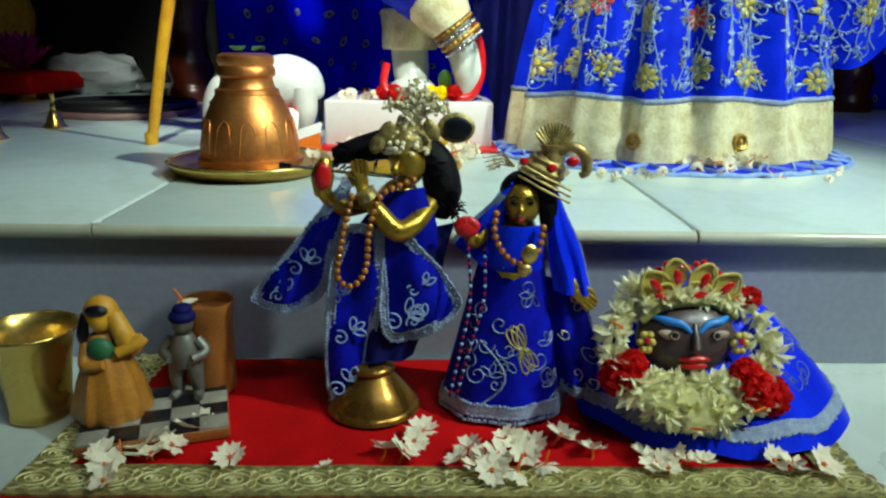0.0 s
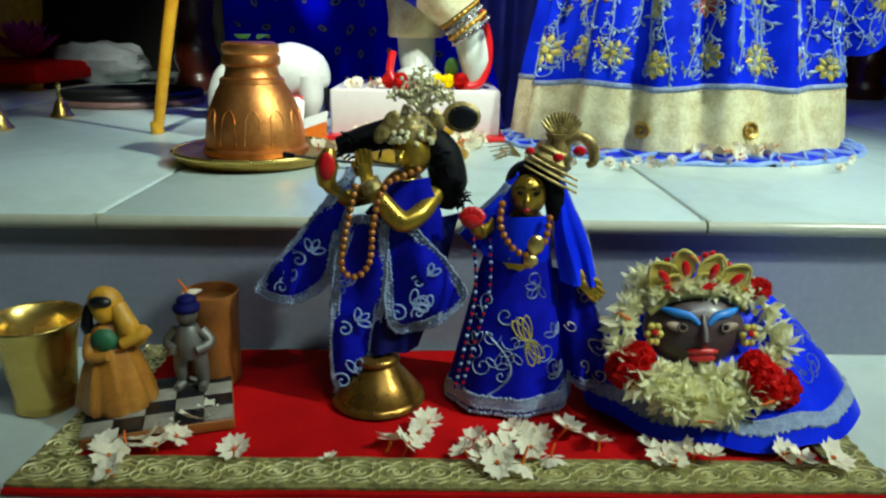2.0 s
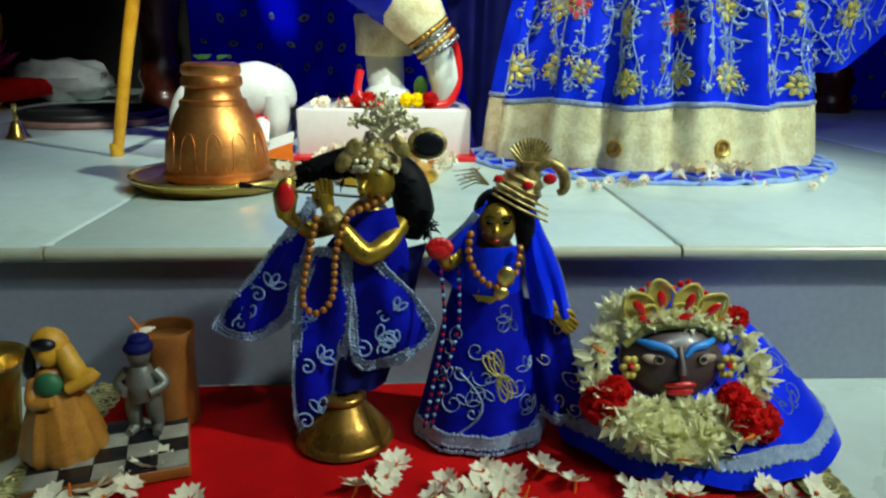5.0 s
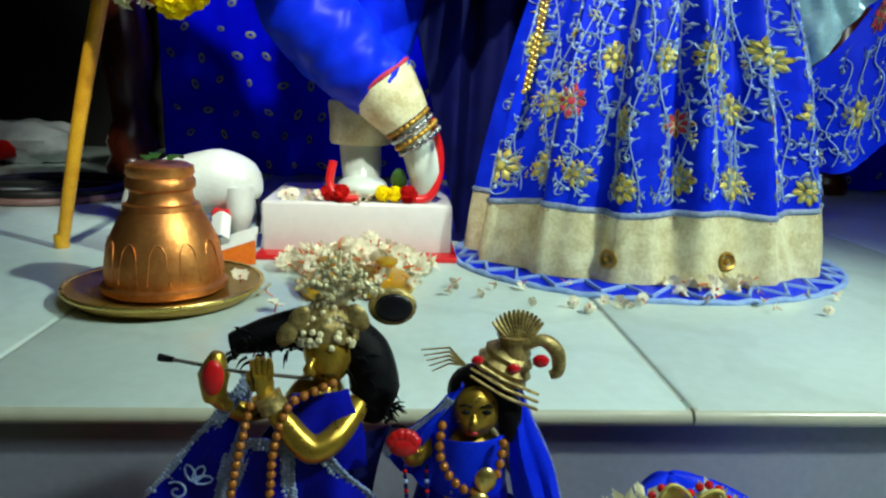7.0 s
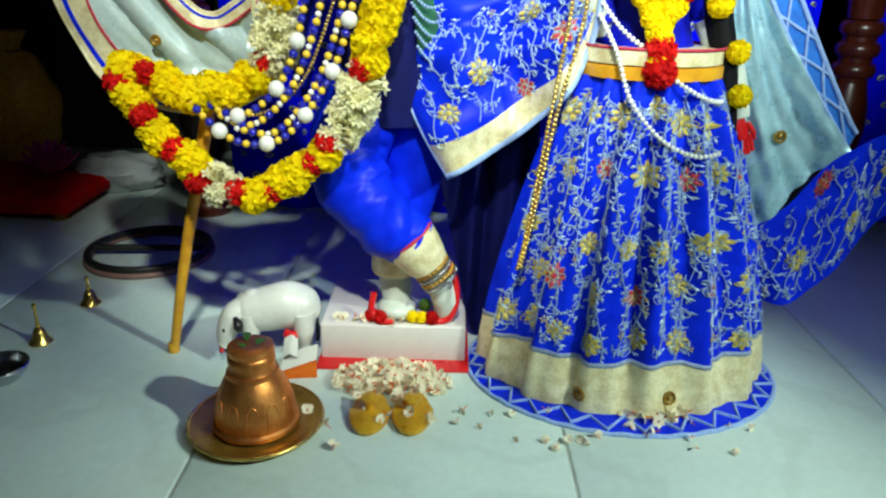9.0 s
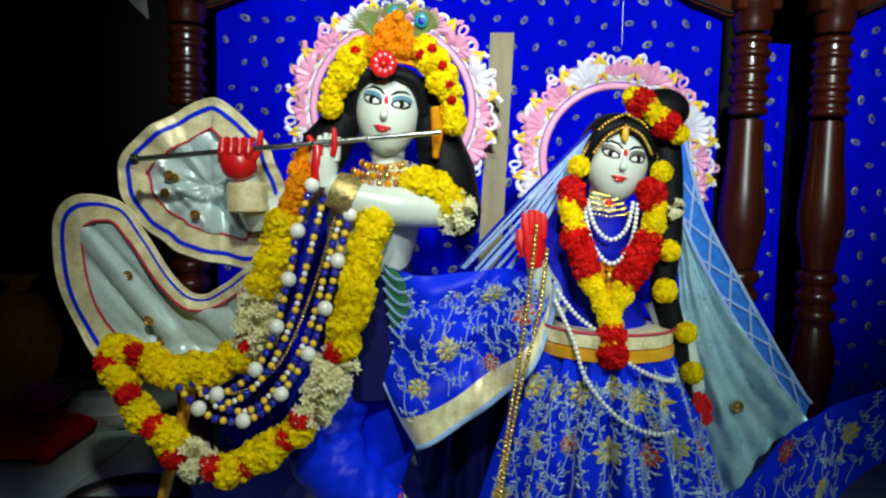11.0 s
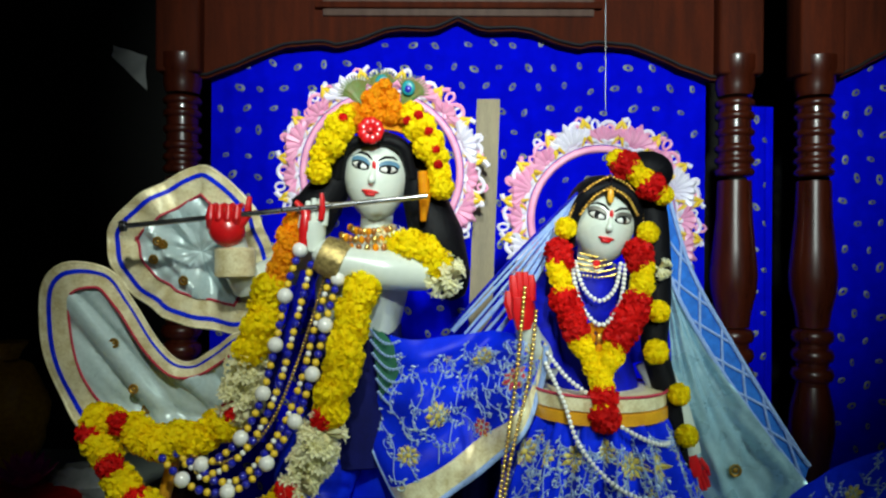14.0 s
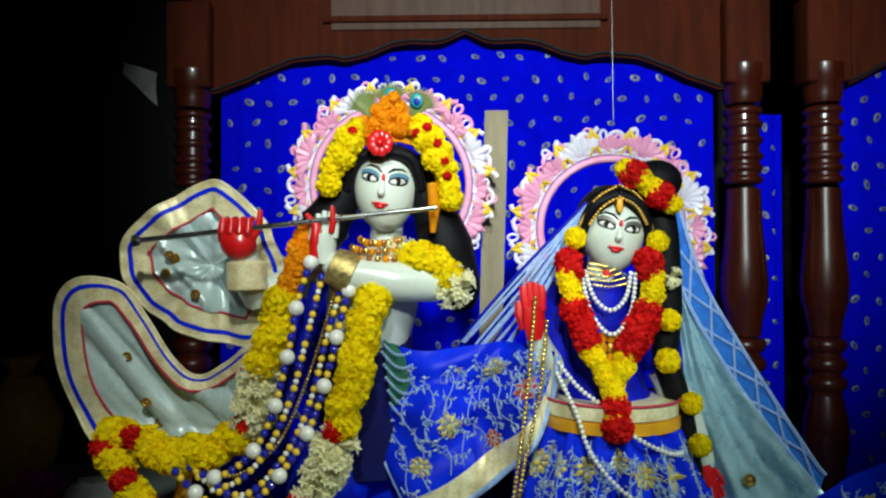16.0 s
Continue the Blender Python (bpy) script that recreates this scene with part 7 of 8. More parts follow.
def sprigs(owner, fn, seed, n, size=0.011, material=None):
    c = Cloth(fn, 0.002)
    d = (Vector(fn(0.501, 0.5)) - Vector(fn(0.5, 0.5))).cross(Vector(fn(0.5, 0.501)) - Vector(fn(0.5, 0.5)))
    c.flip = 1 if d.y < 0 else -1
    rs = random.Random(seed)
    o = Geo()
    for _ in range(n):
        u, v = rs.uniform(0.15, 0.85), rs.uniform(0.12, 0.85)
        if rs.random() < 0.5:
            c.stroke(o, u, v, curl(size * rs.uniform(0.6, 1), rs.uniform(0.8, 1.3), rs.uniform(0, 6), rs.choice((-1, 1))), 0.0022)
        else:
            a = rs.uniform(0, 6)
            for k in range(3):
                c.stroke(o, u, v, leaf_loop(size * 1.1, size * 0.5, a + k * 1.1), 0.0020)
    tagged(part("thread_embroidery", o, material or M_GOLDB, owner, "", False), kind="stuff")


robe = thing("idol_robe", "deep blue velvet robe with silver braid on the flute idol", "robe", (-0.03, IY, 0.06))
random.seed(17)
shaped_cloth(robe, "flared_wing", [(-0.041, 0.247), (-0.064, 0.223), (-0.099, 0.179), (-0.141, 0.128), (-0.139, 0.116), (-0.125, 0.111), (-0.094, 0.113), (-0.067, 0.135), (-0.057, 0.177)], IY - 0.010, 0.004, 1, [(-0.085, 0.165, 0.014, 1.0), (-0.105, 0.135, 0.012, 2.2)])
shaped_cloth(robe, "front_panel", [(-0.040, 0.205), (-0.056, 0.175), (-0.062, 0.152), (-0.067, 0.088), (-0.066, 0.031), (-0.057, 0.013), (-0.040, 0.021), (-0.026, 0.051), (-0.019, 0.089), (-0.012, 0.143), (-0.012, 0.195)], IY - 0.026, 0.006, 2, [(-0.042, 0.045, 0.016, 1.3), (-0.040, 0.100, 0.014, 0.6), (-0.046, 0.138, 0.010, 2.0)])
shaped_cloth(robe, "side_panel", [(-0.016, 0.200), (0.012, 0.197), (0.032, 0.178), (0.049, 0.156), (0.066, 0.128), (0.047, 0.105), (0.008, 0.086), (-0.010, 0.099), (-0.014, 0.137)], IY - 0.030, 0.006, 3, [(0.014, 0.120, 0.016, 0.5), (0.030, 0.150, 0.012, 1.4), (0.030, 0.118, 0.012, 2.4)])
under = quad((-0.045, IY - 0.002, 0.19), (0.060, IY + 0.002, 0.20), (-0.040, IY - 0.020, 0.062), (0.020, IY - 0.018, 0.065), 2, 0.004, 0.012)
cloth_panel(robe, "under_skirt", under, (), material=M_NAVY)
chestp = quad((-0.012, IY - 0.020, 0.236), (0.030, IY - 0.020, 0.240), (-0.046, IY - 0.022, 0.18), (0.044, IY - 0.020, 0.178), 2, 0.003, 0.006)
cloth_panel(robe, "bodice", chestp, ())
random.seed(3)
strand("idol_necklace", "looped string of golden brown beads on the small idol", [(0.022, IY - 0.030, 0.250), (0.004, IY - 0.034, 0.243), (-0.012, IY - 0.038, 0.234), (-0.022, IY - 0.042, 0.203), (-0.026, IY - 0.044, 0.165), (-0.039, IY - 0.045, 0.149), (-0.052, IY - 0.044, 0.157), (-0.049, IY - 0.042, 0.187), (-0.038, IY - 0.036, 0.236)], [(0.0036, M_AMBER, "bead")])
bg = thing("idol_bangle", "ridged gold bangle on the idol's wrist", "bangle", (-0.020, IY - 0.028, 0.226))
part("band", Geo().lathe([(0.008, -0.006), (0.0105, -0.005), (0.0095, 0), (0.0105, 0.005), (0.008, 0.006)], (-0.025, IY - 0.031, 0.234), 18, turn=Vector((0, 0, 1)).rotation_difference(Vector((-0.5, 0, 0.85)).normalized()).to_matrix()), M_ANTIQ, bg)
cr = thing("plumed_crown", "antique gold crown of the flute idol with curled plume", "crown", (0.012, IY - 0.006, 0.285))
part("band", Geo().lathe([(0.019, 0.277), (0.024, 0.279), (0.023, 0.290), (0.015, 0.300), (0.007, 0.304), (0.0, 0.305)], (0.014, IY, 0), 24, wob=lambda a, z: 1 + 0.08 * math.sin(10 * a)), M_ANTIQ, cr)
o = Geo()
for k in range(90):
    a, zz = random.uniform(0, 6.28), random.uniform(0.276, 0.308)
    r = 0.025 - max(0, zz - 0.285) * 0.75
    o.ball((0.014 + r * math.cos(a), IY + r * math.sin(a), zz), 0.0028, 6, 4)
tagged(part("beading", o, M_GOLDB, cr), kind="stuff")
for s, h in ((-1, 0.9), (1, 0.85), (-0.45, 1.15), (0.5, 1.1), (0, 1.25)):
    o = Geo()
    pts = [(0.022, IY - 0.006, 0.306)]
    for i in range(1, 15):
        t = i / 14
        a = 1.9 * t * t * 2.2
        pts.append((0.022 + s * (0.024 * t + 0.011 * math.sin(a)), IY - 0.010 - 0.004 * t, 0.304 + h * 0.034 * t ** 0.8 - 0.010 * max(0, math.sin(a - 1.2))))
    o.tube(pts, [0.0030 - 0.0014 * i / 14 for i in range(15)], 6)
    for q in pts[3:]:
        for _ in range(3):
            o.ball((q[0] + rnd(-1, 1) * 0.005, q[1] + rnd(-1, 1) * 0.004, q[2] + rnd(-1, 1) * 0.005), rnd(0.0012, 0.0024), 6, 4)
    part("plume", o, M_GOLDB, cr)
for x, zz in ((-0.014, 0.286), (-0.006, 0.297), (0.036, 0.299)):
    part("leaf_ornament", Geo().ball((x, IY - 0.020, zz), (0.007, 0.003, 0.011), 10, 7, (0, 30 if x < 0 else -30, 0)), M_ANTIQ, cr)
oval = part("feather_disc", Geo().ball((0.060, IY + 0.010, 0.298), (0.0185, 0.004, 0.0150), 24, 10), M_ANTIQ, cr, "oval gold-edged feather disc")
part("dark_eye", Geo().ball((0.061, IY + 0.0062, 0.298), (0.0145, 0.003, 0.0112), 22, 8), M_INK, oval, "black heart of the disc")

cr.location += Vector((-0.001, 0.004, -0.006))

# the idol with the red palm
RX, RY = 0.112, -0.105
g = Geo()
g.ball((0.122, RY - 0.012, 0.225), (0.0175, 0.0175, 0.0215), 20, 14)
limb(g, [(0.119, RY - 0.029, 0.228), (0.1185, RY - 0.033, 0.221), (0.118, RY - 0.028, 0.217)], [0.002, 0.0038, 0.003], 8)
g.mi = 2
for s in (-1, 1):
    g.ball((0.1205 + 0.0075 * s, RY - 0.0285, 0.2295), (0.0036, 0.0018, 0.0020), 8, 5)
for s in (-1, 1):
    g.tube([(0.1205 + 0.003 * s, RY - 0.0290, 0.2335), (0.1205 + 0.008 * s, RY - 0.0290, 0.2355), (0.1205 + 0.0125 * s, RY - 0.0260, 0.2330)], 0.0008, 5)
g.mi = 1
g.ball((0.1185, RY - 0.0275, 0.2125), (0.0042, 0.0016, 0.0014), 8, 5)
g.mi = 0
limb(g, [(0.119, RY - 0.004, 0.212), (0.117, RY, 0.195), (0.116, RY, 0.165), (0.114, RY, 0.14)], [0.010, 0.028, 0.030, 0.028], 16)
limb(g, [(0.092, RY - 0.006, 0.20), (0.078, RY - 0.016, 0.188), (0.072, RY - 0.024, 0.198)], [0.009, 0.008, 0.0055], 10)
limb(g, [(0.148, RY - 0.004, 0.195), (0.163, RY - 0.010, 0.165), (0.178, RY - 0.020, 0.142)], [0.010, 0.009, 0.006], 10)
hand(g, (0.178, RY - 0.021, 0.141), 0.026, (0.75, -0.1, -0.65), 0, 0.0034, 0.0052)
g.mi = 1
for k in range(6):
    a = radians(20 + 28 * k)
    g.ball((0.069 + 0.008 * math.cos(a), RY - 0.028, 0.204 + 0.007 * math.sin(a)), (0.0055, 0.004, 0.0055), 8, 6)
g.ball((0.069, RY - 0.029, 0.203), (0.011, 0.004, 0.008), 10, 7)
g.mi = 2
g.ball((0.125, RY - 0.002, 0.235), (0.024, 0.019, 0.021), 18, 12)
limb(g, [(0.136, RY - 0.010, 0.246), (0.146, RY - 0.012, 0.225), (0.148, RY - 0.010, 0.200)], [0.008, 0.011, 0.006], 10)
single("red_palm_idol", g, [M_IDOL, M_REDP, M_BLACK], "small brass idol with lifted red palm and black hair", "idol")

gown = thing("idol_gown", "deep blue velvet gown with gold sprigs on the small idol", "gown", (RX, RY, 0.008))


def gown_fn(u, v):
    a = (u - 0.5) * 2 * math.pi
    r = 0.030 + 0.033 * v ** 0.9
    k = 1 + 0.035 * math.sin(8 * a + 0.6) * v
    return Vector((RX + 0.004 * (1 - v) + r * k * math.sin(a), RY - r * 0.82 * k * math.cos(a), 0.168 - 0.158 * v))


part("skirt", Geo().sheet(gown_fn, 90, 20, 0.0025), M_BLUEV, gown)
o = Geo().sheet(lambda u, v: gown_fn(u, 0.88 + 0.075 * v) + Vector((math.sin((u - 0.5) * 6.283), -math.cos((u - 0.5) * 6.283), 0)) * 0.0025, 100, 3, 0.002)
for row in (0.885, 0.955, 0.985):
    for i in range(110):
        o.ball(gown_fn(i / 110, row) + Vector((rnd(-1, 1), -2.5, rnd(-1, 1))) * 0.0010, (0.0022, 0.002, 0.0022), 6, 4)
tagged(part("hem_braid", o, M_SILVB, gown, "dull silver hem braid"), kind="stuff")
sprigs(gown, lambda u, v: gown_fn(0.28 + 0.44 * u, v), 12, 20, 0.012, M_SILVB)
cl = Cloth(gown_fn, 0.002)
d = (gown_fn(0.501, 0.5) - gown_fn(0.5, 0.5)).cross(gown_fn(0.5, 0.501) - gown_fn(0.5, 0.5))
cl.flip = 1 if d.y < 0 else -1
o = Geo()
for k in range(6):
    cl.stroke(o, 0.54, 0.52, leaf_loop(0.026, 0.010, radians(50 + 16 * k) if k < 3 else radians(230 + 16 * (k - 3))), 0.0032)
part("gold_flower", o, M_GOLDT, gown, "large gold thread flower", False)
o = Geo()
cl.stroke(o, 0.46, 0.70, [(0.03 * math.sin(t * 0.35) - 0.02, -0.035 + 0.008 * t) for t in range(11)], 0.0040)
part("thread_stem", o, M_SILVB, gown, "", False)
bod = lambda u, v: Vector((0.117 + 0.031 * math.sin((u - 0.5) * 3.4), RY - 0.029 * math.cos((u - 0.5) * 3.4), 0.206 - 0.045 * v))
part("bodice", Geo().sheet(bod, 18, 8, 0.002), M_BLUE, gown)
shl = thing("idol_veil", "blue veil with silver braid falling from the idol's head", "veil", (0.15, RY, 0.06))


veil_l = quad((0.100, RY - 0.016, 0.236), (0.120, RY - 0.006, 0.254), (0.054, RY - 0.008, 0.184), (0.094, RY - 0.014, 0.160), 2, 0.004, 0.004)
veil_r = quad((0.142, RY - 0.008, 0.246), (0.158, RY + 0.002, 0.238), (0.156, RY - 0.022, 0.140), (0.197, RY - 0.018, 0.136), 2, 0.004, 0.006)


cloth_panel(shl, "left_fall", veil_l, ("left",), 10, 14, M_BLUE, 0.0026)
cloth_panel(shl, "right_fall", veil_r, ("right",), 12, 18, M_BLUE, 0.0026)
tail = quad((0.150, RY - 0.004, 0.150), (0.190, RY - 0.010, 0.140), (0.168, RY - 0.022, 0.036), (0.213, RY - 0.030, 0.028), 2, 0.005, 0.006)
o = cloth_panel(shl, "lower_fall", tail, ("low", "right"), 16, 22, M_BLUEV)
sprigs(o, tail, 15, 6, 0.011)
strand("idol_necklace", "string of golden brown beads round the idol's neck", [(0.097, RY - 0.026, 0.222), (0.095, RY - 0.034, 0.200), (0.106, RY - 0.038, 0.180), (0.122, RY - 0.039, 0.173), (0.136, RY - 0.036, 0.184), (0.141, RY - 0.030, 0.208)], [(0.0037, M_AMBER, "bead")])
pn = Geo()
pn.ball((0.128, RY - 0.040, 0.183), (0.008, 0.004, 0.010), 10, 7)
pn.ball((0.124, RY - 0.041, 0.168), (0.007, 0.004, 0.006), 10, 7)
single("idol_pendant", pn, M_BRASS, "lumpy gold pendant on the blue bodice", "pendant")
for k, dx in enumerate((0.0, 0.016)):
    strand("coloured_bead_string", "string of dark red and white beads hanging from the palm", [(0.070 + dx, RY - 0.030, 0.190), (0.073 + dx * 0.8, RY - 0.046, 0.14), (0.064 + dx * 0.5, RY - 0.056, 0.09), (0.055 + dx * 0.4, RY - 0.060, 0.045)], [(0.0017, M_NAVY, "dark_bead"), (0.0017, M_ROSE, "red_bead"), (0.0017, M_NAVY, "dark_bead"), (0.0019, M_SILVT, "pale_bead")], "bead string")
cr = thing("fan_crown", "antique gold fan crown with red stones", "crown", (0.140, RY - 0.01, 0.25))
ctilt = Euler((0, radians(24), 0)).to_matrix()
part("band", Geo().lathe([(0.018, -0.006), (0.0215, -0.004), (0.0195, 0.0), (0.0215, 0.004), (0.0180, 0.008), (0.0190, 0.012), (0.013, 0.018), (0.0, 0.021)], (0.141, RY - 0.006, 0.254), 28, turn=ctilt, wob=lambda a, z: 1 + 0.10 * math.sin(14 * a)), M_ANTIQ, cr)
for k in range(13):
    a = radians(-50 + 100 * k / 12)
    part("fan_blade", Geo().tube([(0.149, RY - 0.014, 0.274), (0.149 + 0.015 * math.sin(a), RY - 0.015, 0.274 + 0.018 * math.cos(a)), (0.149 + 0.024 * math.sin(a), RY - 0.015, 0.276 + 0.0265 * math.cos(a))], [0.003, 0.0028, 0.0010], 6), M_ANTIQ, cr)
part("neck_piece", Geo().lathe([(0.010, 0.262), (0.013, 0.268), (0.010, 0.276), (0.013, 0.282)], (0.148, RY - 0.010, 0), 16), M_ANTIQ, cr)
part("trunk_ornament", Geo().tube(curve([(0.150, RY - 0.016, 0.272), (0.166, RY - 0.018, 0.281), (0.178, RY - 0.018, 0.272), (0.180, RY - 0.018, 0.258), (0.174, RY - 0.018, 0.254)], 5), [0.003 + 0.0025 * math.sin(math.pi * i / 20) for i in range(21)], 8), M_ANTIQ, cr)
for x, zz, r in ((0.165, 0.268, 0.0062), (0.146, 0.262, 0.005), (0.120, 0.268, 0.0045)):
    part("red_stone", Geo().ball((x, RY - 0.026, zz), (r, 0.003, r * 0.8), 10, 7), M_GEMR, cr)
o = Geo()
for k in range(5):
    o.tube([(0.112, RY - 0.02, 0.262), (0.100, RY - 0.022, 0.264 + 0.003 * k), (0.088 - 0.002 * k, RY - 0.022, 0.258 + 0.004 * k)], [0.0012, 0.0009, 0.0004], 4)
part("side_plume", o, M_ANTIQ, cr)
for k, zz in enumerate((0.262, 0.256, 0.250)):
    part("wire", Geo().tube([(0.116 + 0.050 * t / 10, RY - 0.028 + 0.0016 * abs(t - 5), zz + 0.004 - 0.026 * t / 10) for t in range(11)], 0.0013, 6), M_ANTIQ, cr)

# ---- the painted mask on its draped mound ----
mound = thing("draped_mound", "royal blue velvet cloth with silver braid draped over a mound", "drape", (0.335, -0.115, 0.006))
AP = Vector((0.292, -0.075, 0.146))


def drape(u, v):
    a = u * 2 * math.pi
    base = Vector((0.331 + 0.136 * math.cos(a) * (1 + 0.05 * math.cos(2 * a - 0.9)), -0.112 + 0.106 * math.sin(a), 0.014 + 0.003 * math.sin(9 * a)))
    if math.sin(a) > 0:
        base.y = -0.112 + 0.094 * math.sin(a)
    p = AP.lerp(base, v)
    p.z = 0.014 + (AP.z - 0.014) * (1 - v ** 1.85) + 0.003 * math.sin(9 * a) * v + 0.004 * math.sin(6 * a + 4 * v) * math.sin(math.pi * v)
    return p


part("velvet", Geo().sheet(drape, 96, 26, 0.003, v=(0.02, 1.0)), M_BLUE, mound)
for row, w in ((0.905, 0.0022), (0.950, 0.0026)):
    o = Geo()
    if row < 0.95:
        o.sheet(lambda u, v: drape(u, 0.905 + 0.045 * v) + Vector((0, 0, 0.003)), 120, 3, 0.002)
    for i in range(170):
        o.ball(drape(i / 170, row) + Vector((rnd(-1, 1), rnd(-1, 1), 1.5)) * 0.0014, (w * rnd(0.8, 1.2), w * rnd(0.8, 1.2), w * 0.7), 6, 4)
    tagged(part("braid", o, M_SILVB, mound, "dull silver braid"), kind="stuff")
md = Cloth(drape, 0.002)
d = (drape(0.801, 0.5) - drape(0.8, 0.5)).cross(drape(0.8, 0.501) - drape(0.8, 0.5))
md.flip = 1 if d.y < 0 or d.z > 0 else -1
o = Geo()
for u, v, k in ((0.93, 0.62, 1), (0.96, 0.72, -1), (0.90, 0.74, 1), (0.865, 0.76, -1), (0.985, 0.55, 1)):
    md.stroke(o, u, v, curl(0.011, 1.2, 1.0, k), 0.0022)
    md.stroke(o, u, v, leaf_loop(0.016, 0.007, 2.2 * k), 0.0022)
tagged(part("thread_embroidery", o, M_SILVB, mound, "", False), kind="stuff")

TM = Euler((radians(-20), 0, 0)).to_matrix()
MC = Vector((0.281, -0.152, 0.103))
g = Geo()


def on_mask(x, z, h=0.0):
    k = max(0.05, 1 - (x / 0.050) ** 2 - (z / 0.040) ** 2)
    return MC + TM @ Vector((x, -0.026 * math.sqrt(k) - h, z))


g.ball(MC, (0.048, 0.027, 0.038), 28, 20, (-20, 0, 0), wob=lambda d: 1 - 0.12 * max(0, -d.z) * abs(d.x))
g.tube([on_mask(0, 0.014, -0.001), on_mask(0, 0.0, 0.002), on_mask(0, -0.008, 0.004), on_mask(0, -0.012, 0.0)], [0.003, 0.0042, 0.0056, 0.003], 8)
for s in (-1, 1):
    g.mi = 1
    g.ball(on_mask(0.021 * s, 0.003, -0.002), (0.0130, 0.004, 0.0046), 14, 8, (-20, -16 * s, 0))
    g.mi = 2
    g.ball(on_mask(0.0195 * s, 0.0035, 0.0015), (0.0050, 0.003, 0.0046), 12, 7)
    g.mi = 1
    g.tube([on_mask(0.0195 * s + 0.0036 * math.cos(t * 0.6283), 0.0035 + 0.0034 * math.sin(t * 0.6283), 0.0042) for t in range(10)], 0.0006, 5, True)
    g.mi = 3
    limb(g, [on_mask(0.004 * s, 0.006, 0.001), on_mask(0.012 * s, 0.0135, 0.001), on_mask(0.024 * s, 0.0165, 0.001), on_mask(0.039 * s, 0.0215, 0.003)], [0.0018, 0.0038, 0.0044, 0.0014], 8)
g.mi = 4
g.ball(on_mask(0, -0.0185, 0.0), (0.0150, 0.0042, 0.0036), 14, 8, (-20, 0, 0))
g.ball(on_mask(0, -0.0245, 0.0), (0.0130, 0.004, 0.0042), 14, 8, (-20, 0, 0))
single("painted_mask", g, [M_FACE, M_EYEW, M_INK, M_EYEB, M_REDP], "dark painted mask with blue brows and red lips", "mask")
mk = thing("leaf_crown", "gold leaf-shaped crown with red stones on the mask", "crown", (0.280, -0.128, 0.13))
part("brow_band", Geo().tube(curve([on_mask(-0.046, 0.016, 0.006), on_mask(-0.026, 0.030, 0.006), on_mask(0, 0.034, 0.006), on_mask(0.026, 0.032, 0.006), on_mask(0.044, 0.020, 0.006)], 6), 0.0042, 8), M_LACE, mk)
for x, zz, a, L in ((-0.030, 0.038, -40, 0.028), (-0.012, 0.042, -14, 0.032), (0.010, 0.041, 18, 0.029), (0.028, 0.037, 48, 0.030), (0.0, 0.034, 60, 0.022), (-0.020, 0.034, -75, 0.020)):
    o = Geo()
    base = MC + TM @ Vector((x * 0.85, -0.012, zz + 0.003))
    dr = Vector((math.sin(radians(a)), 0, math.cos(radians(a))))
    e = Vector((dr.z, 0, -dr.x))
    line = [base + dr * L * (0.5 - 0.5 * math.cos(t)) + e * 0.0115 * math.sin(t) * (1.15 + 0.35 * math.cos(t)) for t in [k * 2 * math.pi / 16 for k in range(16)]]
    o.tube(line, 0.0016, 6, True)
    o.sheet(lambda u, v: base + dr * L * v + e * (u - 0.5) * 0.026 * math.sin(math.pi * v) * (1.15 - 0.6 * v) + Vector((0, 0.002, 0)), 4, 8, 0.002)
    q = part("leaf_plate", o, M_GOLDT, mk)
    part("red_drop", Geo().ball(base + dr * L * 0.45 + Vector((0, -0.003, 0)), (0.0042, 0.0022, 0.0085), 10, 7, (0, a, 0)), M_GEMR, q, "red drop-shaped stone")
for k in range(11):
    t = k / 10
    x = -0.045 + 0.09 * t
    p = MC + TM @ Vector((x * 0.8, -0.012, 0.064 + 0.013 * abs(math.sin(t * 6.0 + 0.3)) - 0.012 * abs(2 * t - 1)))
    part("red_bead", Geo().ball(p, 0.0034, 8, 6), M_GEMR, mk)
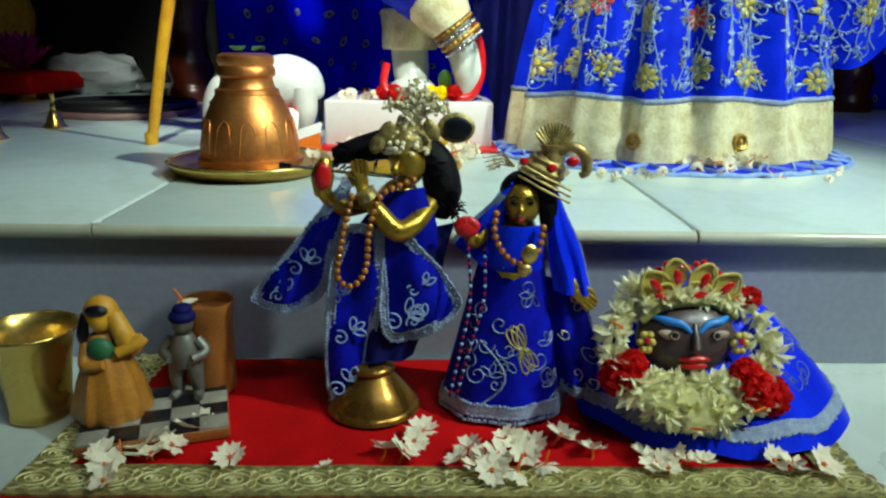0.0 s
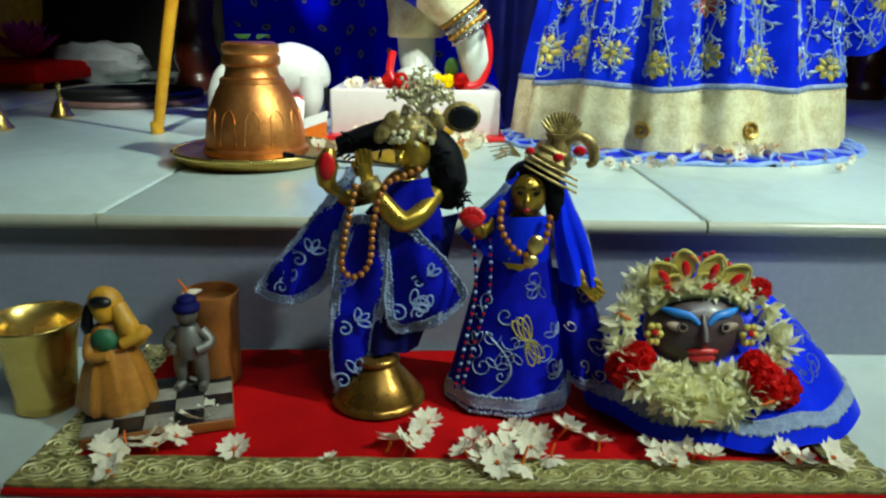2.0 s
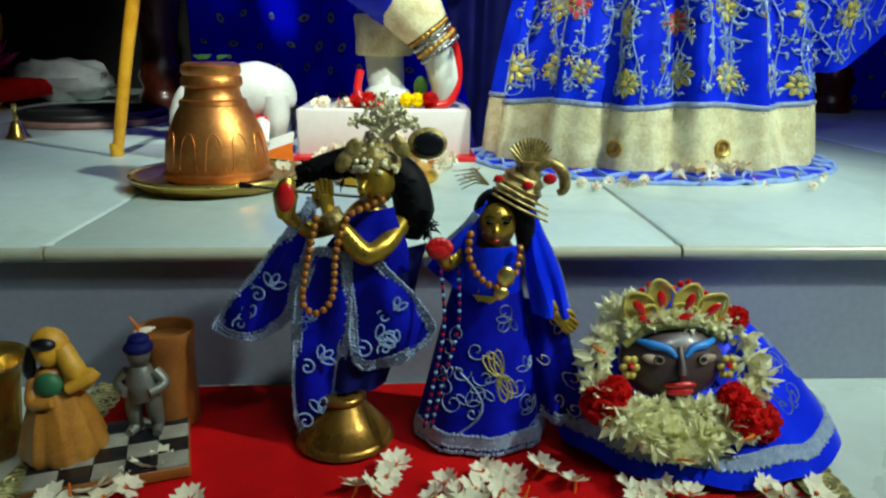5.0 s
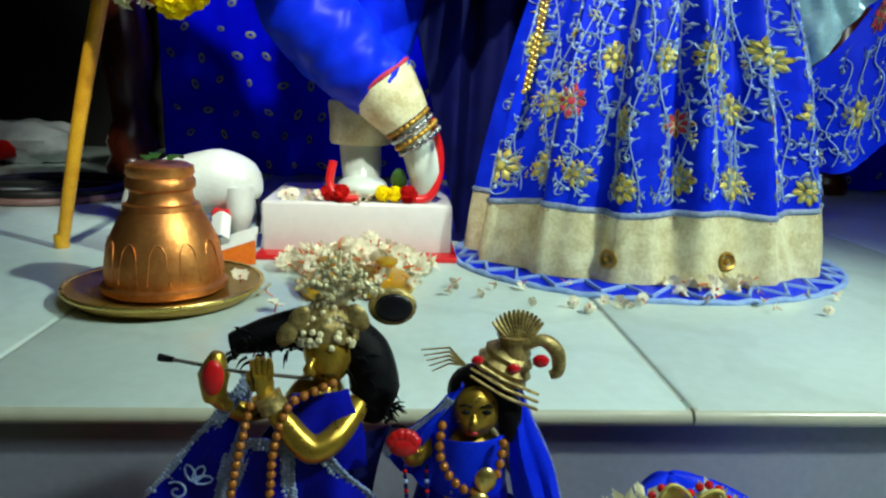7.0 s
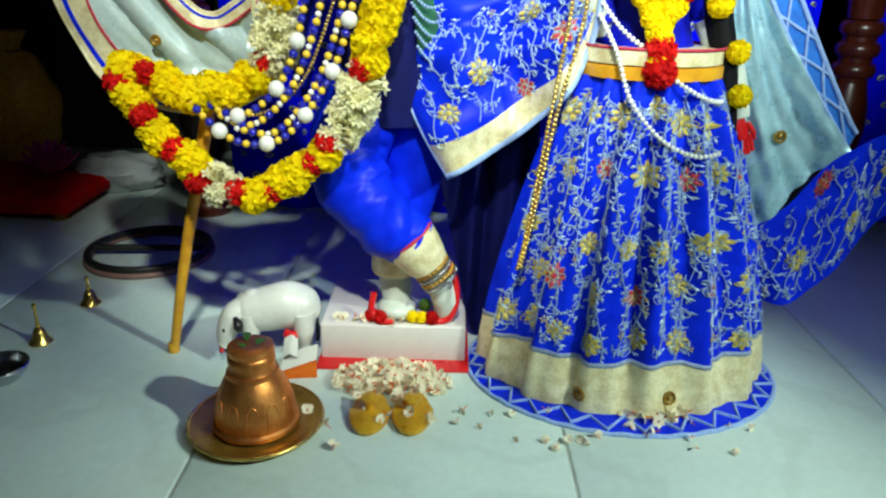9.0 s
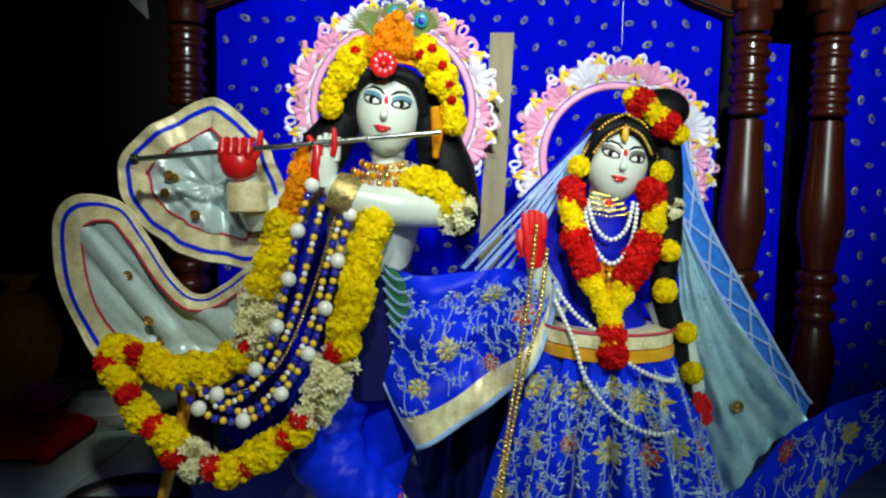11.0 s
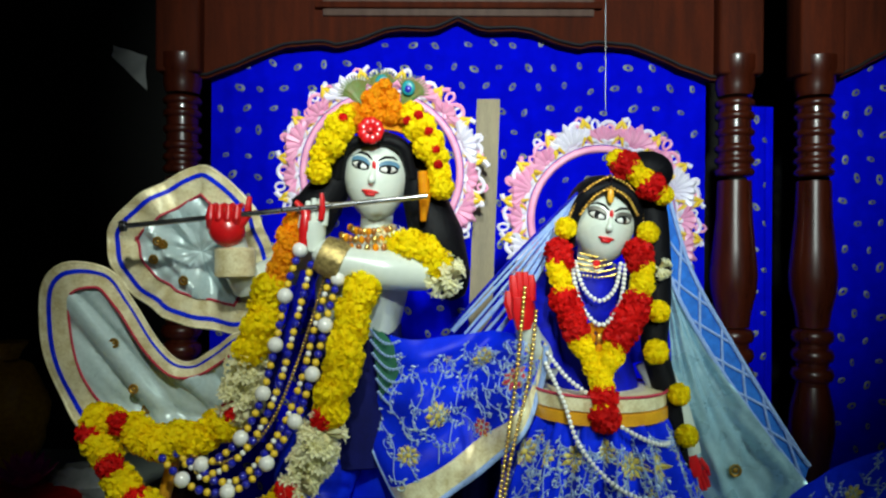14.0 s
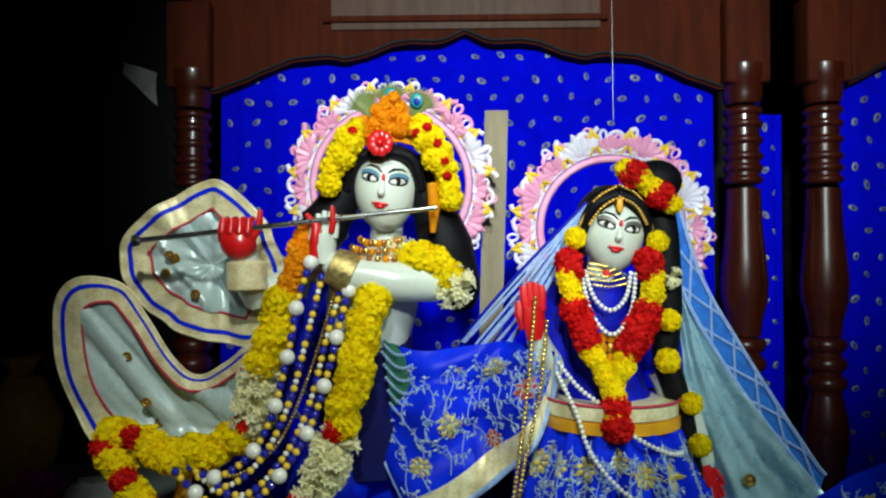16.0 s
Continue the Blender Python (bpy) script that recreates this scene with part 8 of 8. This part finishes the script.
for s in (-1, 1):
    er = thing("mask_earring", "gold filigree earring with red stone on the mask", "earring", (MC.x + 0.047 * s, -0.16, 0.08), "earrings of the mask")
    o = Geo()
    for k in range(6):
        o.ball(on_mask(0.044 * s, -0.002 + 0.0, 0.004) + Vector((0.0055 * math.cos(k * 1.047), -0.004, 0.0085 * math.sin(k * 1.047))), (0.004, 0.003, 0.004), 8, 5)
    part("filigree", o, M_GOLDT, er)
    part("stone", Geo().ball(on_mask(0.044 * s, -0.002, 0.012), 0.003, 8, 5), M_GEMR, er)

JB = [petal_burst("jasmine_bud_cluster", 0.026, 26, s, M_CREAM) for s in range(3)]
jg = thing("jasmine_wreath", "thick wreath of pale yellow-white jasmine round the mask", "garland", (0.295, -0.17, 0.03))
random.seed(12)
for i in range(32):
    a = radians(-90 + 360 * i / 32)
    if 1.25 < a < 1.9:
        continue
    x, zz = 0.282 + 0.074 * math.cos(a), 0.098 + (0.056 if math.sin(a) > 0 else 0.050) * math.sin(a)
    y = -0.164 + 0.044 * math.sin(a)
    place("jasmine_bud_cluster", random.choice(JB), (x + rnd(-1, 1) * 0.006, y + rnd(-1, 1) * 0.006, zz + rnd(-1, 1) * 0.006), jg, rnd(0.60, 0.88))
    if i % 9 == 4:
        place("orange_tube", TUBES[0], (x, y - 0.020, zz), jg, 0.013)
for i in range(11):
    a = radians(205 + 13 * i)
    place("jasmine_bud_cluster", random.choice(JB), (0.284 + 0.056 * math.cos(a), -0.190 + 0.010 * math.sin(a), 0.084 + 0.030 * math.sin(a)), jg, rnd(0.6, 0.85))
for i in range(9):
    t = i / 8
    place("jasmine_bud_cluster", random.choice(JB), (0.244 + 0.074 * t, -0.186, 0.066 + 0.010 * abs(2 * t - 1) + rnd(-1, 1) * 0.003), jg, rnd(0.5, 0.7))
for i in range(7):
    t = i / 6
    place("jasmine_bud_cluster", random.choice(JB), (0.240 + 0.082 * t, -0.152, 0.137 + 0.010 * math.sin(3.14 * t)), jg, rnd(0.45, 0.6))
for x, y, zz, r in ((0.212, -0.180, 0.076, 0.95), (0.222, -0.182, 0.088, 0.75), (0.336, -0.196, 0.070, 0.95), (0.352, -0.186, 0.060, 1.0), (0.328, -0.186, 0.083, 0.7), (0.345, -0.135, 0.138, 0.6)):
    o = place("red_rose", ROSE[1], (x, y, zz), None, r * 0.8)
    tagged(o, "deep red rose tucked beside the jasmine wreath", "flower", "red roses by the mask")
